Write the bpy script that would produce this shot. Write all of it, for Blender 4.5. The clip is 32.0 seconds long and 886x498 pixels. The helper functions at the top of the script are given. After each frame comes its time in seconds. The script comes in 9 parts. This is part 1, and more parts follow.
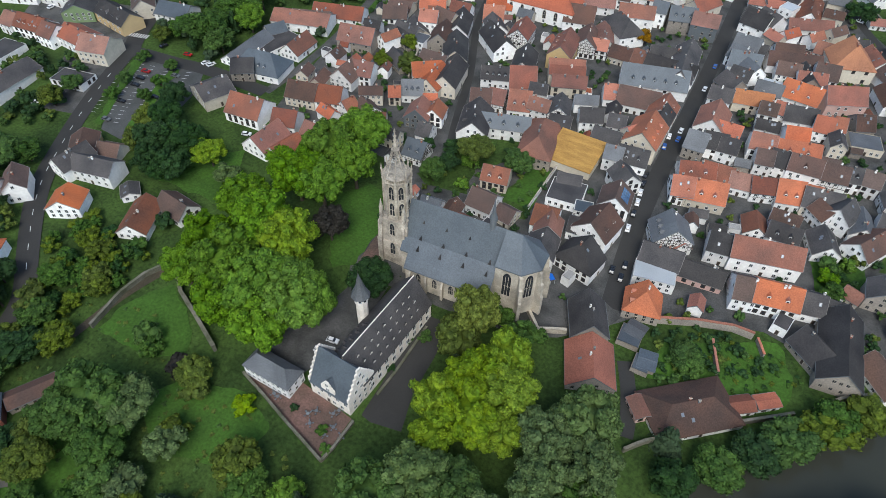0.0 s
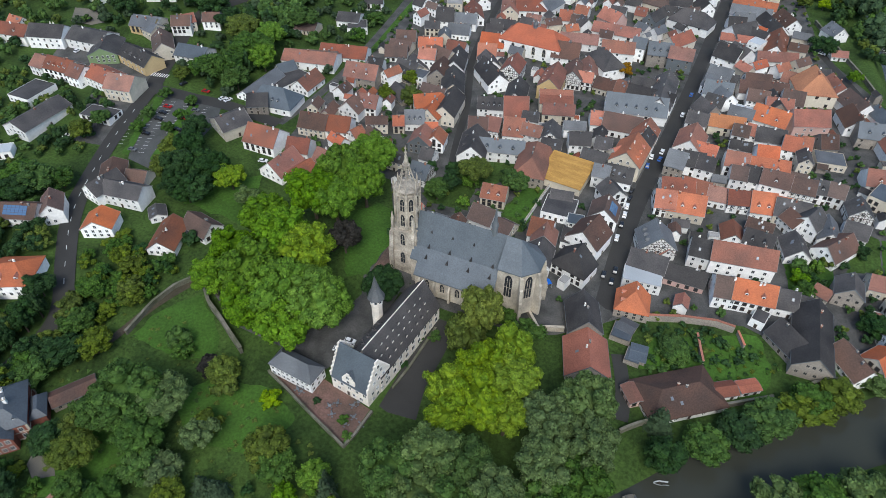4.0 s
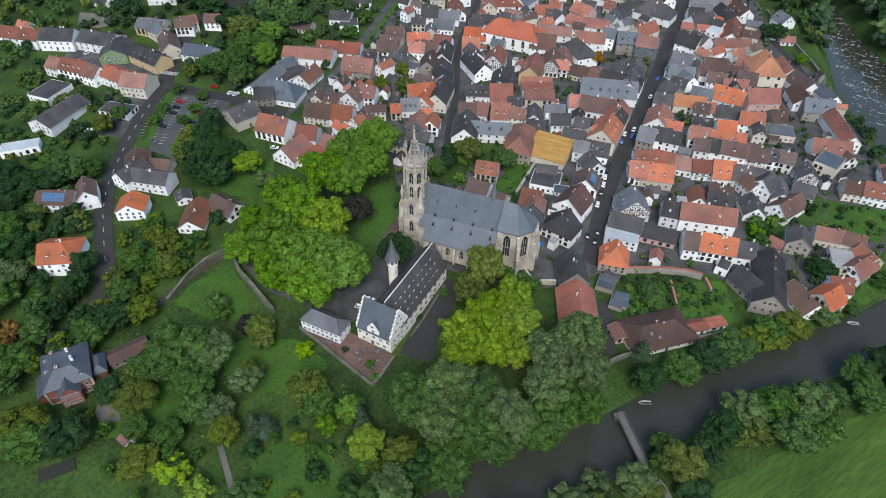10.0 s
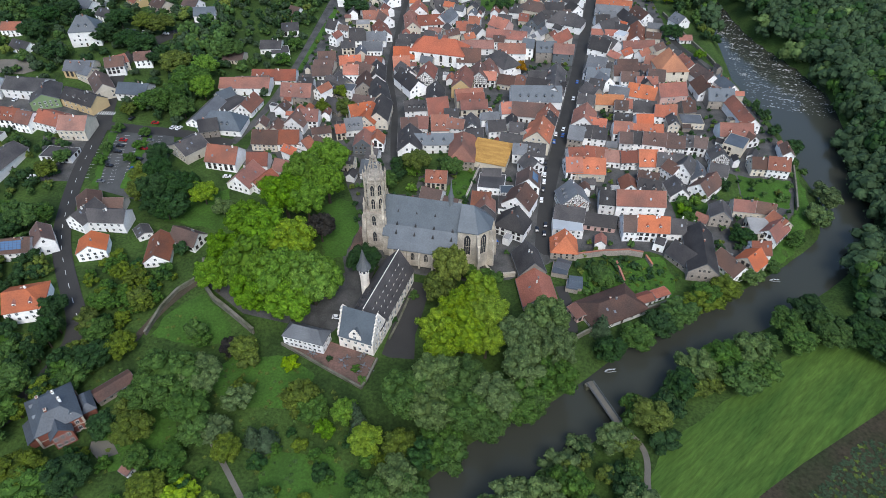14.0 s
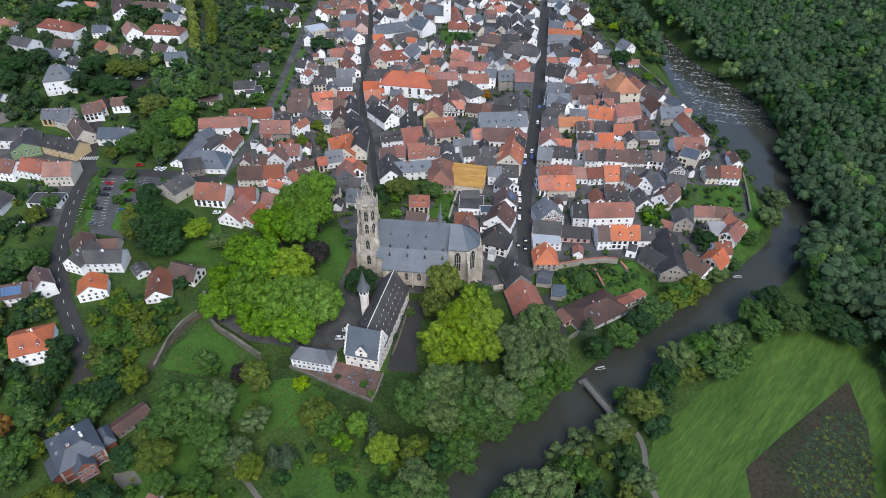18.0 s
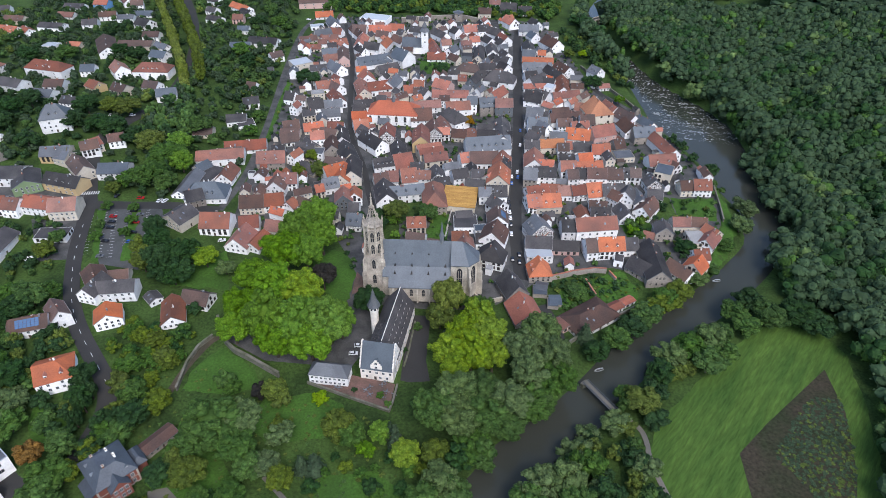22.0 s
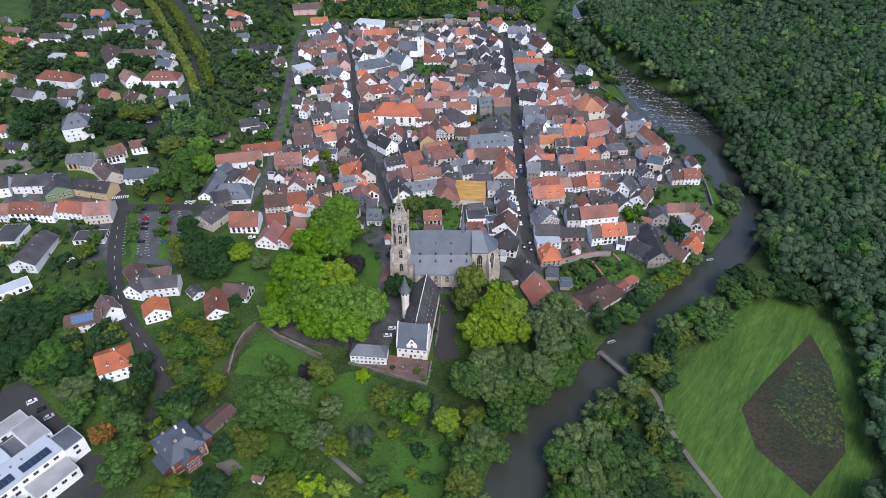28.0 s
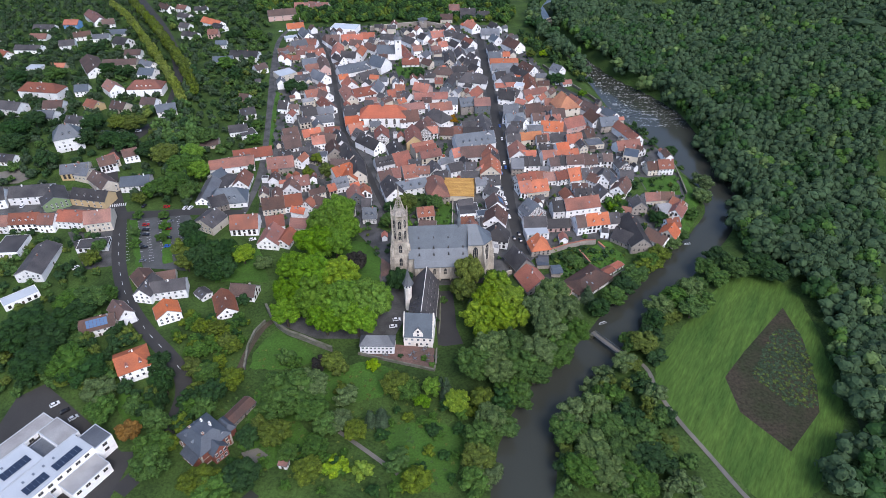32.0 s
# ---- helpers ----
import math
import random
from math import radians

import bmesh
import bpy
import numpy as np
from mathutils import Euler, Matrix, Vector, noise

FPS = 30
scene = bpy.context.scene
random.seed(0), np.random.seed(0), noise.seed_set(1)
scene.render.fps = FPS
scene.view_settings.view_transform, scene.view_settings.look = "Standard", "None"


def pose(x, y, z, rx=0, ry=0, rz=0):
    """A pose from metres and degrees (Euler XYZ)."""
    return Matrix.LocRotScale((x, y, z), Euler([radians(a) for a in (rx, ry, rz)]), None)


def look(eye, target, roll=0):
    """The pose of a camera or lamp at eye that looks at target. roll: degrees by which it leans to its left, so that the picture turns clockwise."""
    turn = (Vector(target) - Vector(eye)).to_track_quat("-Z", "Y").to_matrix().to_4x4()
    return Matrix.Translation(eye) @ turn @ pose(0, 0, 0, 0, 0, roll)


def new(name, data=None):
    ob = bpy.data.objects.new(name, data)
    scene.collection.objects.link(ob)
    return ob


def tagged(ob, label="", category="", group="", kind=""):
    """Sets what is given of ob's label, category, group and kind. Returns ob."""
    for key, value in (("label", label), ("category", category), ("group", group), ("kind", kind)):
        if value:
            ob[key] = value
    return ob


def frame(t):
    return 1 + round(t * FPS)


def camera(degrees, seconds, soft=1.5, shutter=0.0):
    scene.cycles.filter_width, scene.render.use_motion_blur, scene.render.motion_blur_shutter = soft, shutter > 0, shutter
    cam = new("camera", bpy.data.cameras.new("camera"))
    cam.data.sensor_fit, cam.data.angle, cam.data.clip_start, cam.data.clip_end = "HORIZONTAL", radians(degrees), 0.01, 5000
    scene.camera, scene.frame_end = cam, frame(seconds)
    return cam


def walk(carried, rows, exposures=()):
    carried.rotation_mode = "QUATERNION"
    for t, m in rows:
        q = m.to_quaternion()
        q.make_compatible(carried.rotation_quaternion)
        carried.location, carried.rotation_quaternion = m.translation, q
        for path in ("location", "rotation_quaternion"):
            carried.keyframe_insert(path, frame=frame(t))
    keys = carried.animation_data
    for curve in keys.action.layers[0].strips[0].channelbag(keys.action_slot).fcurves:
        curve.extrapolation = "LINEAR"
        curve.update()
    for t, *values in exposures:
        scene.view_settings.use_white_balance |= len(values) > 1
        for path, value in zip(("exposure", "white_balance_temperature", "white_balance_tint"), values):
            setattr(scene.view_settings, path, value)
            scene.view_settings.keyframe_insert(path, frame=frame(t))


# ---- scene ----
import collections

cam = camera(69.85, 32.0, soft=0.8)
# seconds, eye, target, roll
PATH = [
    (0, (80.52, -133.83, 172.67), (52.54, -72.19, 99.07), 1.10),
    (0.5, (80.87, -136.53, 173.21), (52.95, -74.68, 99.76), 1.04),
    (1, (81.48, -139.39, 173.70), (53.16, -76.43, 101.35), 0.98),
    (1.5, (82.31, -142.42, 174.60), (53.49, -78.28, 103.50), 0.90),
    (2, (83.20, -145.51, 175.42), (53.98, -80.33, 105.45), 0.83),
    (2.5, (84.06, -148.71, 176.32), (54.60, -82.73, 107.19), 0.79),
    (3, (84.81, -151.79, 177.21), (55.43, -85.56, 108.29), 0.76),
    (3.5, (85.30, -154.81, 178.07), (56.13, -88.45, 109.18), 0.71),
    (5.5, (86.34, -166.53, 181.79), (58.48, -99.65, 112.87), 0.77),
    (6, (86.66, -169.27, 182.89), (59.05, -102.34, 113.91), 0.81),
    (6.5, (87.54, -172.01, 183.88), (60.02, -105.05, 114.90), 0.81),
    (7, (87.85, -175.05, 185.06), (60.60, -108.03, 116.02), 0.88),
    (7.5, (88.07, -178.28, 186.02), (60.99, -111.12, 117.05), 0.90),
    (8, (87.93, -181.24, 187.01), (61.01, -114.03, 118.04), 0.92),
    (8.5, (87.66, -184.04, 187.98), (60.92, -116.77, 119.00), 0.89),
    (9, (87.28, -186.97, 188.89), (60.65, -119.61, 119.94), 0.89),
    (9.5, (86.68, -189.85, 189.97), (60.51, -122.31, 121.03), 0.85),
    (10, (86.35, -192.90, 190.95), (61.27, -124.90, 122.06), 0.79),
    (10.5, (85.72, -195.55, 191.93), (62.40, -126.92, 123.04), 0.74),
    (11, (84.13, -198.04, 193.22), (62.52, -128.96, 124.22), 0.82),
    (11.5, (82.80, -200.90, 194.08), (62.37, -131.43, 125.12), 0.77),
    (12, (81.41, -203.35, 195.04), (62.12, -133.52, 126.10), 0.78),
    (12.5, (79.99, -205.96, 195.93), (61.82, -135.58, 127.25), 0.74),
    (13, (78.56, -208.46, 196.93), (61.55, -137.25, 128.82), 0.72),
    (13.5, (77.37, -211.04, 197.98), (61.51, -138.99, 130.46), 0.71),
    (14, (75.68, -213.64, 198.83), (61.05, -140.74, 131.96), 0.64),
    (14.5, (74.07, -215.99, 200.04), (60.68, -142.36, 133.71), 0.63),
    (15, (72.37, -218.49, 201.08), (60.17, -144.09, 135.39), 0.63),
    (15.5, (70.90, -221.02, 201.87), (59.73, -145.88, 136.84), 0.57),
    (17.5, (64.02, -230.99, 205.89), (55.48, -154.07, 142.57), 0.39),
    (18, (62.12, -233.32, 206.87), (53.87, -156.35, 143.57), 0.39),
    (18.5, (59.93, -235.63, 207.74), (52.31, -158.13, 144.99), 0.40),
    (19, (58.18, -238.08, 208.48), (51.23, -159.56, 146.94), 0.33),
    (19.5, (56.45, -240.47, 209.64), (50.25, -161.02, 149.22), 0.26),
    (20, (54.83, -242.76, 210.74), (49.38, -163.03, 150.63), 0.31),
    (20.5, (52.84, -245.13, 211.74), (48.23, -165.32, 151.67), 0.29),
    (21, (50.92, -247.42, 212.71), (47.04, -167.55, 152.66), 0.30),
    (21.5, (48.92, -249.69, 213.73), (45.33, -169.80, 153.69), 0.31),
    (22, (46.96, -251.90, 214.73), (43.46, -172.02, 154.68), 0.30),
    (22.5, (44.89, -254.26, 215.38), (41.45, -174.30, 155.42), 0.28),
    (23, (42.76, -256.55, 216.75), (39.42, -176.65, 156.70), 0.33),
    (23.5, (40.87, -258.79, 217.62), (37.61, -178.86, 157.61), 0.30),
    (24, (38.92, -261.12, 218.73), (35.74, -181.20, 158.70), 0.28),
    (24.5, (37.02, -263.44, 219.89), (33.99, -183.54, 159.83), 0.30),
    (25, (35.11, -265.59, 220.88), (32.29, -185.70, 160.81), 0.26),
    (25.5, (33.02, -267.70, 221.91), (30.50, -187.79, 161.84), 0.23),
    (27.5, (25.11, -276.16, 226.10), (24.81, -196.25, 165.97), 0.12),
    (28, (23.32, -278.57, 227.21), (23.58, -198.65, 167.10), 0.09),
    (28.5, (20.73, -280.81, 228.10), (21.62, -200.84, 168.06), 0.12),
    (29, (18.47, -282.83, 229.10), (19.95, -202.88, 169.05), 0.13),
    (29.5, (16.44, -284.87, 230.27), (18.56, -204.98, 170.16), 0.14),
    (30, (14.25, -286.96, 231.29), (17.11, -207.06, 171.22), 0.11),
    (30.5, (12.19, -289.10, 232.41), (15.69, -209.26, 172.29), 0.09),
    (31, (10.09, -291.21, 233.46), (14.21, -211.38, 173.37), 0.07),
    (32, (5.67, -295.32, 235.59), (11.07, -215.56, 175.51), 0.09),
]
walk(cam, [(t, look(eye, target, roll)) for t, eye, target, roll in PATH], [(0, 0.62, 6450, 5), (6, 0.66, 6400, 6), (14, 0.73, 6300, 8), (22, 0.79, 6170, 13), (32, 0.86, 6130, 16)])

# ---- sky and daylight: an overcast day ----
world = bpy.data.worlds.new("sky")
scene.world = world
world.use_nodes = True
sky = world.node_tree.nodes.new("ShaderNodeTexSky")
sky.sky_type = "NISHITA"
sky.sun_disc = False
sky.sun_elevation, sky.sun_rotation = radians(50), radians(160)
sky.air_density, sky.dust_density, sky.ozone_density = 1.0, 1.6, 1.5
back = world.node_tree.nodes["Background"]
back.inputs["Strength"].default_value = 0.15
world.node_tree.links.new(sky.outputs["Color"], back.inputs["Color"])
sun = new("sun", bpy.data.lights.new("sun", "SUN"))
sun.data.energy, sun.data.angle, sun.data.color = 1.5, radians(30), (1.0, 0.985, 0.96)
sun.matrix_basis = look((60, -160, 200), (0, 0, 0))
scene.view_settings.exposure = 0.65

# ---- the lie of the land: hand-placed heights (x, y, z), blended by distance ----
HEIGHTS = [
    (0, 0, 0), (60, 100, -1), (0, 185, -2), (140, 45, -4), (200, 110, -3), (130, 220, -1), (0, 340, 1), (30, 440, 2),
    (170, 420, 1), (-103, 80, 0), (-185, 71, 6), (-140, 70, 3), (-240, 147, 16), (-205, 251, 10), (-313, 232, 14),
    (-125, -51, -2), (-154, -49, 2), (-110, -85, -7), (-87, -108, -8), (-130, -125, -9), (16, -60, -6), (-30, -85, -9),
    (27, -22, -7.6), (26, -42, -9.0), (25, -54, -8.4), (-2, -32, -4), (-14, -66, -8), (95, 0, -7), (122, -12, -8), (150, -110, -6), (210, -50, -6), (280, 40, -5), (400, 200, 25), (600, 400, 60),
]
RIVER = [(330, 860), (240, 640), (186, 510), (179, 450), (186, 405), (194, 355), (203, 300), (217, 250), (226, 206),
         (231, 165), (231, 122), (234, 88), (223, 55), (201, 29), (176, 5), (157, -11), (142, -24), (126, -40),
         (111, -57), (96, -73), (81, -87), (69, -99), (60, -114), (54, -131), (50, -145), (40, -185), (20, -260), (-60, -420)]
WATER = -9.0


def river_off(x, y):
    """Distance from the river's middle line."""
    best = 1e9
    for (ax, ay), (bx, by) in zip(RIVER, RIVER[1:]):
        ux, uy = bx - ax, by - ay
        k = max(0.0, min(1.0, ((x - ax) * ux + (y - ay) * uy) / (ux * ux + uy * uy)))
        best = min(best, math.hypot(x - ax - k * ux, y - ay - k * uy))
    return best


def river_half(y):
    """Half the river's width: broader above and at the rapids."""
    return 9.0 + 19.0 * math.exp(-((y - 222) / 70.0) ** 2) + 3.5 * math.exp(-((y - 110) / 50.0) ** 2) + 3.0 * math.exp(-((y + 130) / 40.0) ** 2)


def land(x, y):
    """Height of the ground, with the river's bed cut into it."""
    top = bottom = 0.0
    for hx, hy, hz in HEIGHTS:
        w = 1.0 / ((x - hx) ** 2 + (y - hy) ** 2 + 300.0) ** 1.5
        top, bottom = top + w * hz, bottom + w
    z = top / bottom
    d = river_off(x, y) - river_half(y)
    if d < 9.0:
        k = max(0.0, min(1.0, (9.0 - d) / 9.0))
        k = k * k * (3 - 2 * k)
        z = z * (1 - k) + (WATER - 0.1) * k
        if d < 0:
            z = WATER - 0.1 - min(1.6, -d * 0.5)
    return z
# ---- small building helpers ----
def part(name, bm, material, parent, label=""):
    """Link a bmesh as one mesh object under a thing or a part."""
    me = bpy.data.meshes.new(name)
    bm.to_mesh(me)
    bm.free()
    for m in material if isinstance(material, (list, tuple)) else [material]:
        me.materials.append(m)
    ob = new(name, me)
    ob.parent = parent
    if label:
        tagged(ob, label)
    return ob


def shared(name, me, parent, m, label=""):
    """One more object on a mesh that others use too."""
    ob = new(name, me)
    ob.parent = parent
    ob.matrix_basis = m
    if label:
        tagged(ob, label)
    return ob


def empty(name, m, label, category, group="", kind=""):
    ob = new(name)
    ob.matrix_basis = m
    return tagged(ob, label, category, group, kind)


def mesh_of(name, bm, *materials):
    me = bpy.data.meshes.new(name)
    bm.to_mesh(me)
    bm.free()
    for m in materials:
        me.materials.append(m)
    return me


def box(bm, x0, x1, y0, y1, z0, z1, slot=0, m=None):
    vs = [bm.verts.new((x, y, z)) for z in (z0, z1) for x, y in ((x0, y0), (x1, y0), (x1, y1), (x0, y1))]
    for f in ((3, 2, 1, 0), (4, 5, 6, 7), (0, 1, 5, 4), (1, 2, 6, 5), (2, 3, 7, 6), (3, 0, 4, 7)):
        bm.faces.new([vs[i] for i in f]).material_index = slot
    if m is not None:
        bmesh.ops.transform(bm, matrix=m, verts=vs)
    return vs


def prism(bm, profile, x0, x1, slot=0, m=None):
    """A profile of (y, z) points, drawn out along x."""
    a = [bm.verts.new((x0, y, z)) for y, z in profile]
    b = [bm.verts.new((x1, y, z)) for y, z in profile]
    n = len(profile)
    bm.faces.new(a).material_index = slot
    bm.faces.new(b[::-1]).material_index = slot
    for i in range(n):
        bm.faces.new((a[i], b[i], b[(i + 1) % n], a[(i + 1) % n])[::-1]).material_index = slot
    if m is not None:
        bmesh.ops.transform(bm, matrix=m, verts=a + b)
    return a + b


def cone(bm, r0, r1, z0, z1, n=8, slot=0, m=None, turn=0.0):
    a = [bm.verts.new((r0 * math.cos(turn + 6.2832 * i / n), r0 * math.sin(turn + 6.2832 * i / n), z0)) for i in range(n)]
    if r1 < 1e-4:
        top = bm.verts.new((0, 0, z1))
        for i in range(n):
            bm.faces.new((a[i], a[(i + 1) % n], top)).material_index = slot
        vs = a + [top]
    else:
        b = [bm.verts.new((r1 * math.cos(turn + 6.2832 * i / n), r1 * math.sin(turn + 6.2832 * i / n), z1)) for i in range(n)]
        for i in range(n):
            bm.faces.new((a[i], a[(i + 1) % n], b[(i + 1) % n], b[i])).material_index = slot
        bm.faces.new(b).material_index = slot
        vs = a + b
    bm.faces.new(a[::-1]).material_index = slot
    if m is not None:
        bmesh.ops.transform(bm, matrix=m, verts=vs)
    return vs


# ---- materials ----
def material(name, colour, second=None, rough=0.8, fine=0.25, broad=0.25, size=2.0, bump=0.15, own=0.0, island=0.0, metal=0.0, stretch=None, broad_size=9.0, world=False, spin=0):
    """Two colours mixed by broad stains and fine grain; own: how much each object differs; island: each loose piece."""
    m = bpy.data.materials.new(name)
    m.use_nodes = True
    nt = m.node_tree
    n, link = nt.nodes, nt.links.new
    bsdf = n["Principled BSDF"]
    bsdf.inputs["Roughness"].default_value = rough
    bsdf.inputs["Metallic"].default_value = metal
    bsdf.inputs["Specular IOR Level"].default_value = 0.5 if rough < 0.65 else 0.15
    second = second or tuple(c * 0.6 for c in colour)
    place = n.new("ShaderNodeTexCoord")
    src = n.new("ShaderNodeNewGeometry").outputs["Position"] if world else place.outputs["Object"]
    if spin:
        rot = n.new("ShaderNodeMapping")
        rot.inputs["Rotation"].default_value = (0, 0, radians(spin))
        link(src, rot.inputs["Vector"])
        src = rot.outputs["Vector"]
    if stretch:
        mp = n.new("ShaderNodeMapping")
        mp.inputs["Scale"].default_value = stretch
        link(src, mp.inputs["Vector"])
        src = mp.outputs["Vector"]
    info = n.new("ShaderNodeObjectInfo")
    shift = n.new("ShaderNodeVectorMath")
    shift.operation = "ADD"
    spread = n.new("ShaderNodeMath")
    spread.operation = "MULTIPLY"
    spread.inputs[1].default_value = 300.0
    link(info.outputs["Random"], spread.inputs[0])
    link(src, shift.inputs[0])
    link(spread.outputs[0], shift.inputs[1])
    big = n.new("ShaderNodeTexNoise")
    big.inputs["Scale"].default_value = 1.0 / broad_size
    big.inputs["Detail"].default_value = 5
    link(shift.outputs[0], big.inputs["Vector"])
    ramp = n.new("ShaderNodeMapRange")
    ramp.inputs[1].default_value, ramp.inputs[2].default_value = 0.35, 0.68
    ramp.inputs[3].default_value, ramp.inputs[4].default_value = 0.0, min(1.0, broad * 3)
    link(big.outputs["Fac"], ramp.inputs[0])
    mix = n.new("ShaderNodeMix")
    mix.data_type = "RGBA"
    mix.inputs["A"].default_value = (*colour, 1)
    mix.inputs["B"].default_value = (*second, 1)
    link(ramp.outputs[0], mix.inputs["Factor"])
    small = n.new("ShaderNodeTexNoise")
    small.inputs["Scale"].default_value = 1.0 / (0.2 * size)
    small.inputs["Detail"].default_value = 6
    small.inputs["Roughness"].default_value = 0.65
    link(shift.outputs[0], small.inputs["Vector"])
    grain = n.new("ShaderNodeMapRange")
    grain.inputs[1].default_value, grain.inputs[2].default_value = 0.25, 0.75
    grain.inputs[3].default_value, grain.inputs[4].default_value = 1 - fine, 1 + fine
    link(small.outputs["Fac"], grain.inputs[0])
    value = grain.outputs[0]
    for amount, socket in ((own, info.outputs["Random"]), (island, None)):
        if amount:
            if socket is None:
                geo = n.new("ShaderNodeNewGeometry")
                socket = geo.outputs["Random Per Island"]
            r = n.new("ShaderNodeMapRange")
            r.inputs[3].default_value, r.inputs[4].default_value = 1 - amount, 1 + amount
            link(socket, r.inputs[0])
            mul = n.new("ShaderNodeMath")
            mul.operation = "MULTIPLY"
            link(value, mul.inputs[0])
            link(r.outputs[0], mul.inputs[1])
            value = mul.outputs[0]
    colour_out = mix.outputs["Result"]
    if own > 0.05:
        hue = n.new("ShaderNodeHueSaturation")
        for socket, times, lo, hi in (("Hue", 7.31, 0.5 - 0.014 * own, 0.5 + 0.022 * own), ("Saturation", 13.7, (1.1 if world else 0.98) - 0.8 * own, (1.1 if world else 0.98) + 0.3 * own)):
            part_of = n.new("ShaderNodeMath")
            part_of.operation = "MULTIPLY"
            part_of.inputs[1].default_value = times
            link(info.outputs["Random"], part_of.inputs[0])
            rest = n.new("ShaderNodeMath")
            rest.operation = "FRACT"
            link(part_of.outputs[0], rest.inputs[0])
            span = n.new("ShaderNodeMapRange")
            span.inputs[3].default_value, span.inputs[4].default_value = lo, hi
            link(rest.outputs[0], span.inputs[0])
            link(span.outputs[0], hue.inputs[socket])
        link(colour_out, hue.inputs["Color"])
        colour_out = hue.outputs["Color"]
    tint = n.new("ShaderNodeVectorMath")
    tint.operation = "SCALE"
    link(colour_out, tint.inputs[0])
    link(value, tint.inputs["Scale"])
    link(tint.outputs[0], bsdf.inputs["Base Color"])
    if bump:
        b = n.new("ShaderNodeBump")
        b.inputs["Strength"].default_value = bump
        b.inputs["Distance"].default_value = 0.2
        link(small.outputs["Fac"], b.inputs["Height"])
        link(b.outputs["Normal"], bsdf.inputs["Normal"])
    return m


ROOFS = {
    "orange": material("orange_roof_tile", (0.42, 0.120, 0.057), (0.26, 0.088, 0.050), 0.75, 0.36, 0.28, 2.2, 0.35, 0.22),
    "red": material("red_roof_tile", (0.25, 0.088, 0.054), (0.135, 0.066, 0.050), 0.8, 0.36, 0.28, 2.2, 0.35, 0.28),
    "brown": material("weathered_brown_tile", (0.118, 0.067, 0.051), (0.068, 0.049, 0.042), 0.85, 0.36, 0.28, 2.2, 0.35, 0.3),
    "dark": material("dark_grey_tile", (0.074, 0.067, 0.064), (0.034, 0.033, 0.035), 0.75, 0.36, 0.28, 2.2, 0.35, 0.35),
    "grey": material("grey_slate_tile", (0.112, 0.118, 0.126), (0.062, 0.066, 0.072), 0.6, 0.36, 0.28, 2.2, 0.35, 0.25),
    "slate": material("blue_grey_slate", (0.082, 0.098, 0.113), (0.054, 0.066, 0.078), 0.5, 0.3, 0.3, 2.5, 0.25, 0.15),
    "amber": material("amber_roof_tile", (0.38, 0.150, 0.066), (0.25, 0.105, 0.055), 0.8, 0.36, 0.28, 2.2, 0.35, 0.08),
    "white": material("pale_sheet_roof", (0.43, 0.45, 0.46), (0.34, 0.36, 0.37), 0.5, 0.1, 0.2, 2, 0.05, 0.1),
    "pale": material("pale_gravel_roof", (0.33, 0.32, 0.30), (0.22, 0.21, 0.20), 0.9, 0.3, 0.3, 1, 0.3, 0.1),
    # slate for the brick villa, somewhat darker and rougher than blue_grey_slate
    "villa": material("darker_villa_slate", (0.075, 0.086, 0.100), (0.046, 0.053, 0.063), 0.6, 0.25, 0.3, 3, 0.25),
    "gold": material("golden_new_roof_battens", (0.46, 0.265, 0.075), (0.30, 0.165, 0.05), 0.8, 0.45, 0.3, 3, 0.3, 0.0, stretch=(1, 4, 1)),
}
WALLS = {
    "white": material("white_plaster", (0.85, 0.835, 0.805), (0.68, 0.66, 0.63), 0.9, 0.14, 0.25, 6, 0.1, 0.2),
    "cream": material("cream_plaster", (0.60, 0.53, 0.42), (0.44, 0.39, 0.31), 0.9, 0.14, 0.25, 6, 0.1, 0.14),
    "timber": material("infill_plaster", (0.76, 0.75, 0.72), (0.60, 0.58, 0.55), 0.9, 0.14, 0.25, 6, 0.1, 0.1),
    "stone": material("rubble_stone", (0.30, 0.26, 0.215), (0.20, 0.175, 0.15), 0.95, 0.35, 0.3, 2.5, 0.5, 0.12),
    "pink": material("pink_plaster", (0.55, 0.36, 0.31), (0.44, 0.30, 0.26), 0.9, 0.1, 0.2, 3, 0.1, 0.1),
    "yellow": material("yellow_plaster", (0.52, 0.37, 0.17), (0.40, 0.29, 0.15), 0.9, 0.1, 0.2, 3, 0.1, 0.1),
    "slate": material("slate_cladding", (0.13, 0.145, 0.155), (0.09, 0.10, 0.11), 0.6, 0.25, 0.25, 1, 0.2, 0.2),
    "brick": material("red_brick_wall", (0.24, 0.085, 0.06), (0.16, 0.065, 0.05), 0.9, 0.25, 0.25, 1, 0.2, 0.05),
    "green": material("green_plaster", (0.19, 0.26, 0.13), (0.14, 0.20, 0.10), 0.9, 0.1, 0.2, 3, 0.1, 0.1),
    "blue": material("blue_plaster", (0.13, 0.30, 0.52), (0.11, 0.24, 0.42), 0.9, 0.1, 0.2, 3, 0.1, 0.1),
}
PALACE_PLASTER = material("cream_white_palace_plaster", (0.82, 0.76, 0.67), (0.62, 0.56, 0.48), 0.9, 0.18, 0.28, 5, 0.15)
WHITE_WOOD = material("white_painted_wood", (0.68, 0.68, 0.66), None, 0.6, 0.05, 0.05, 1, 0)
BOARD = material("weathered_bargeboard", (0.30, 0.28, 0.26), (0.17, 0.15, 0.14), 0.8, 0.2, 0.3, 1, 0.1, 0.5)
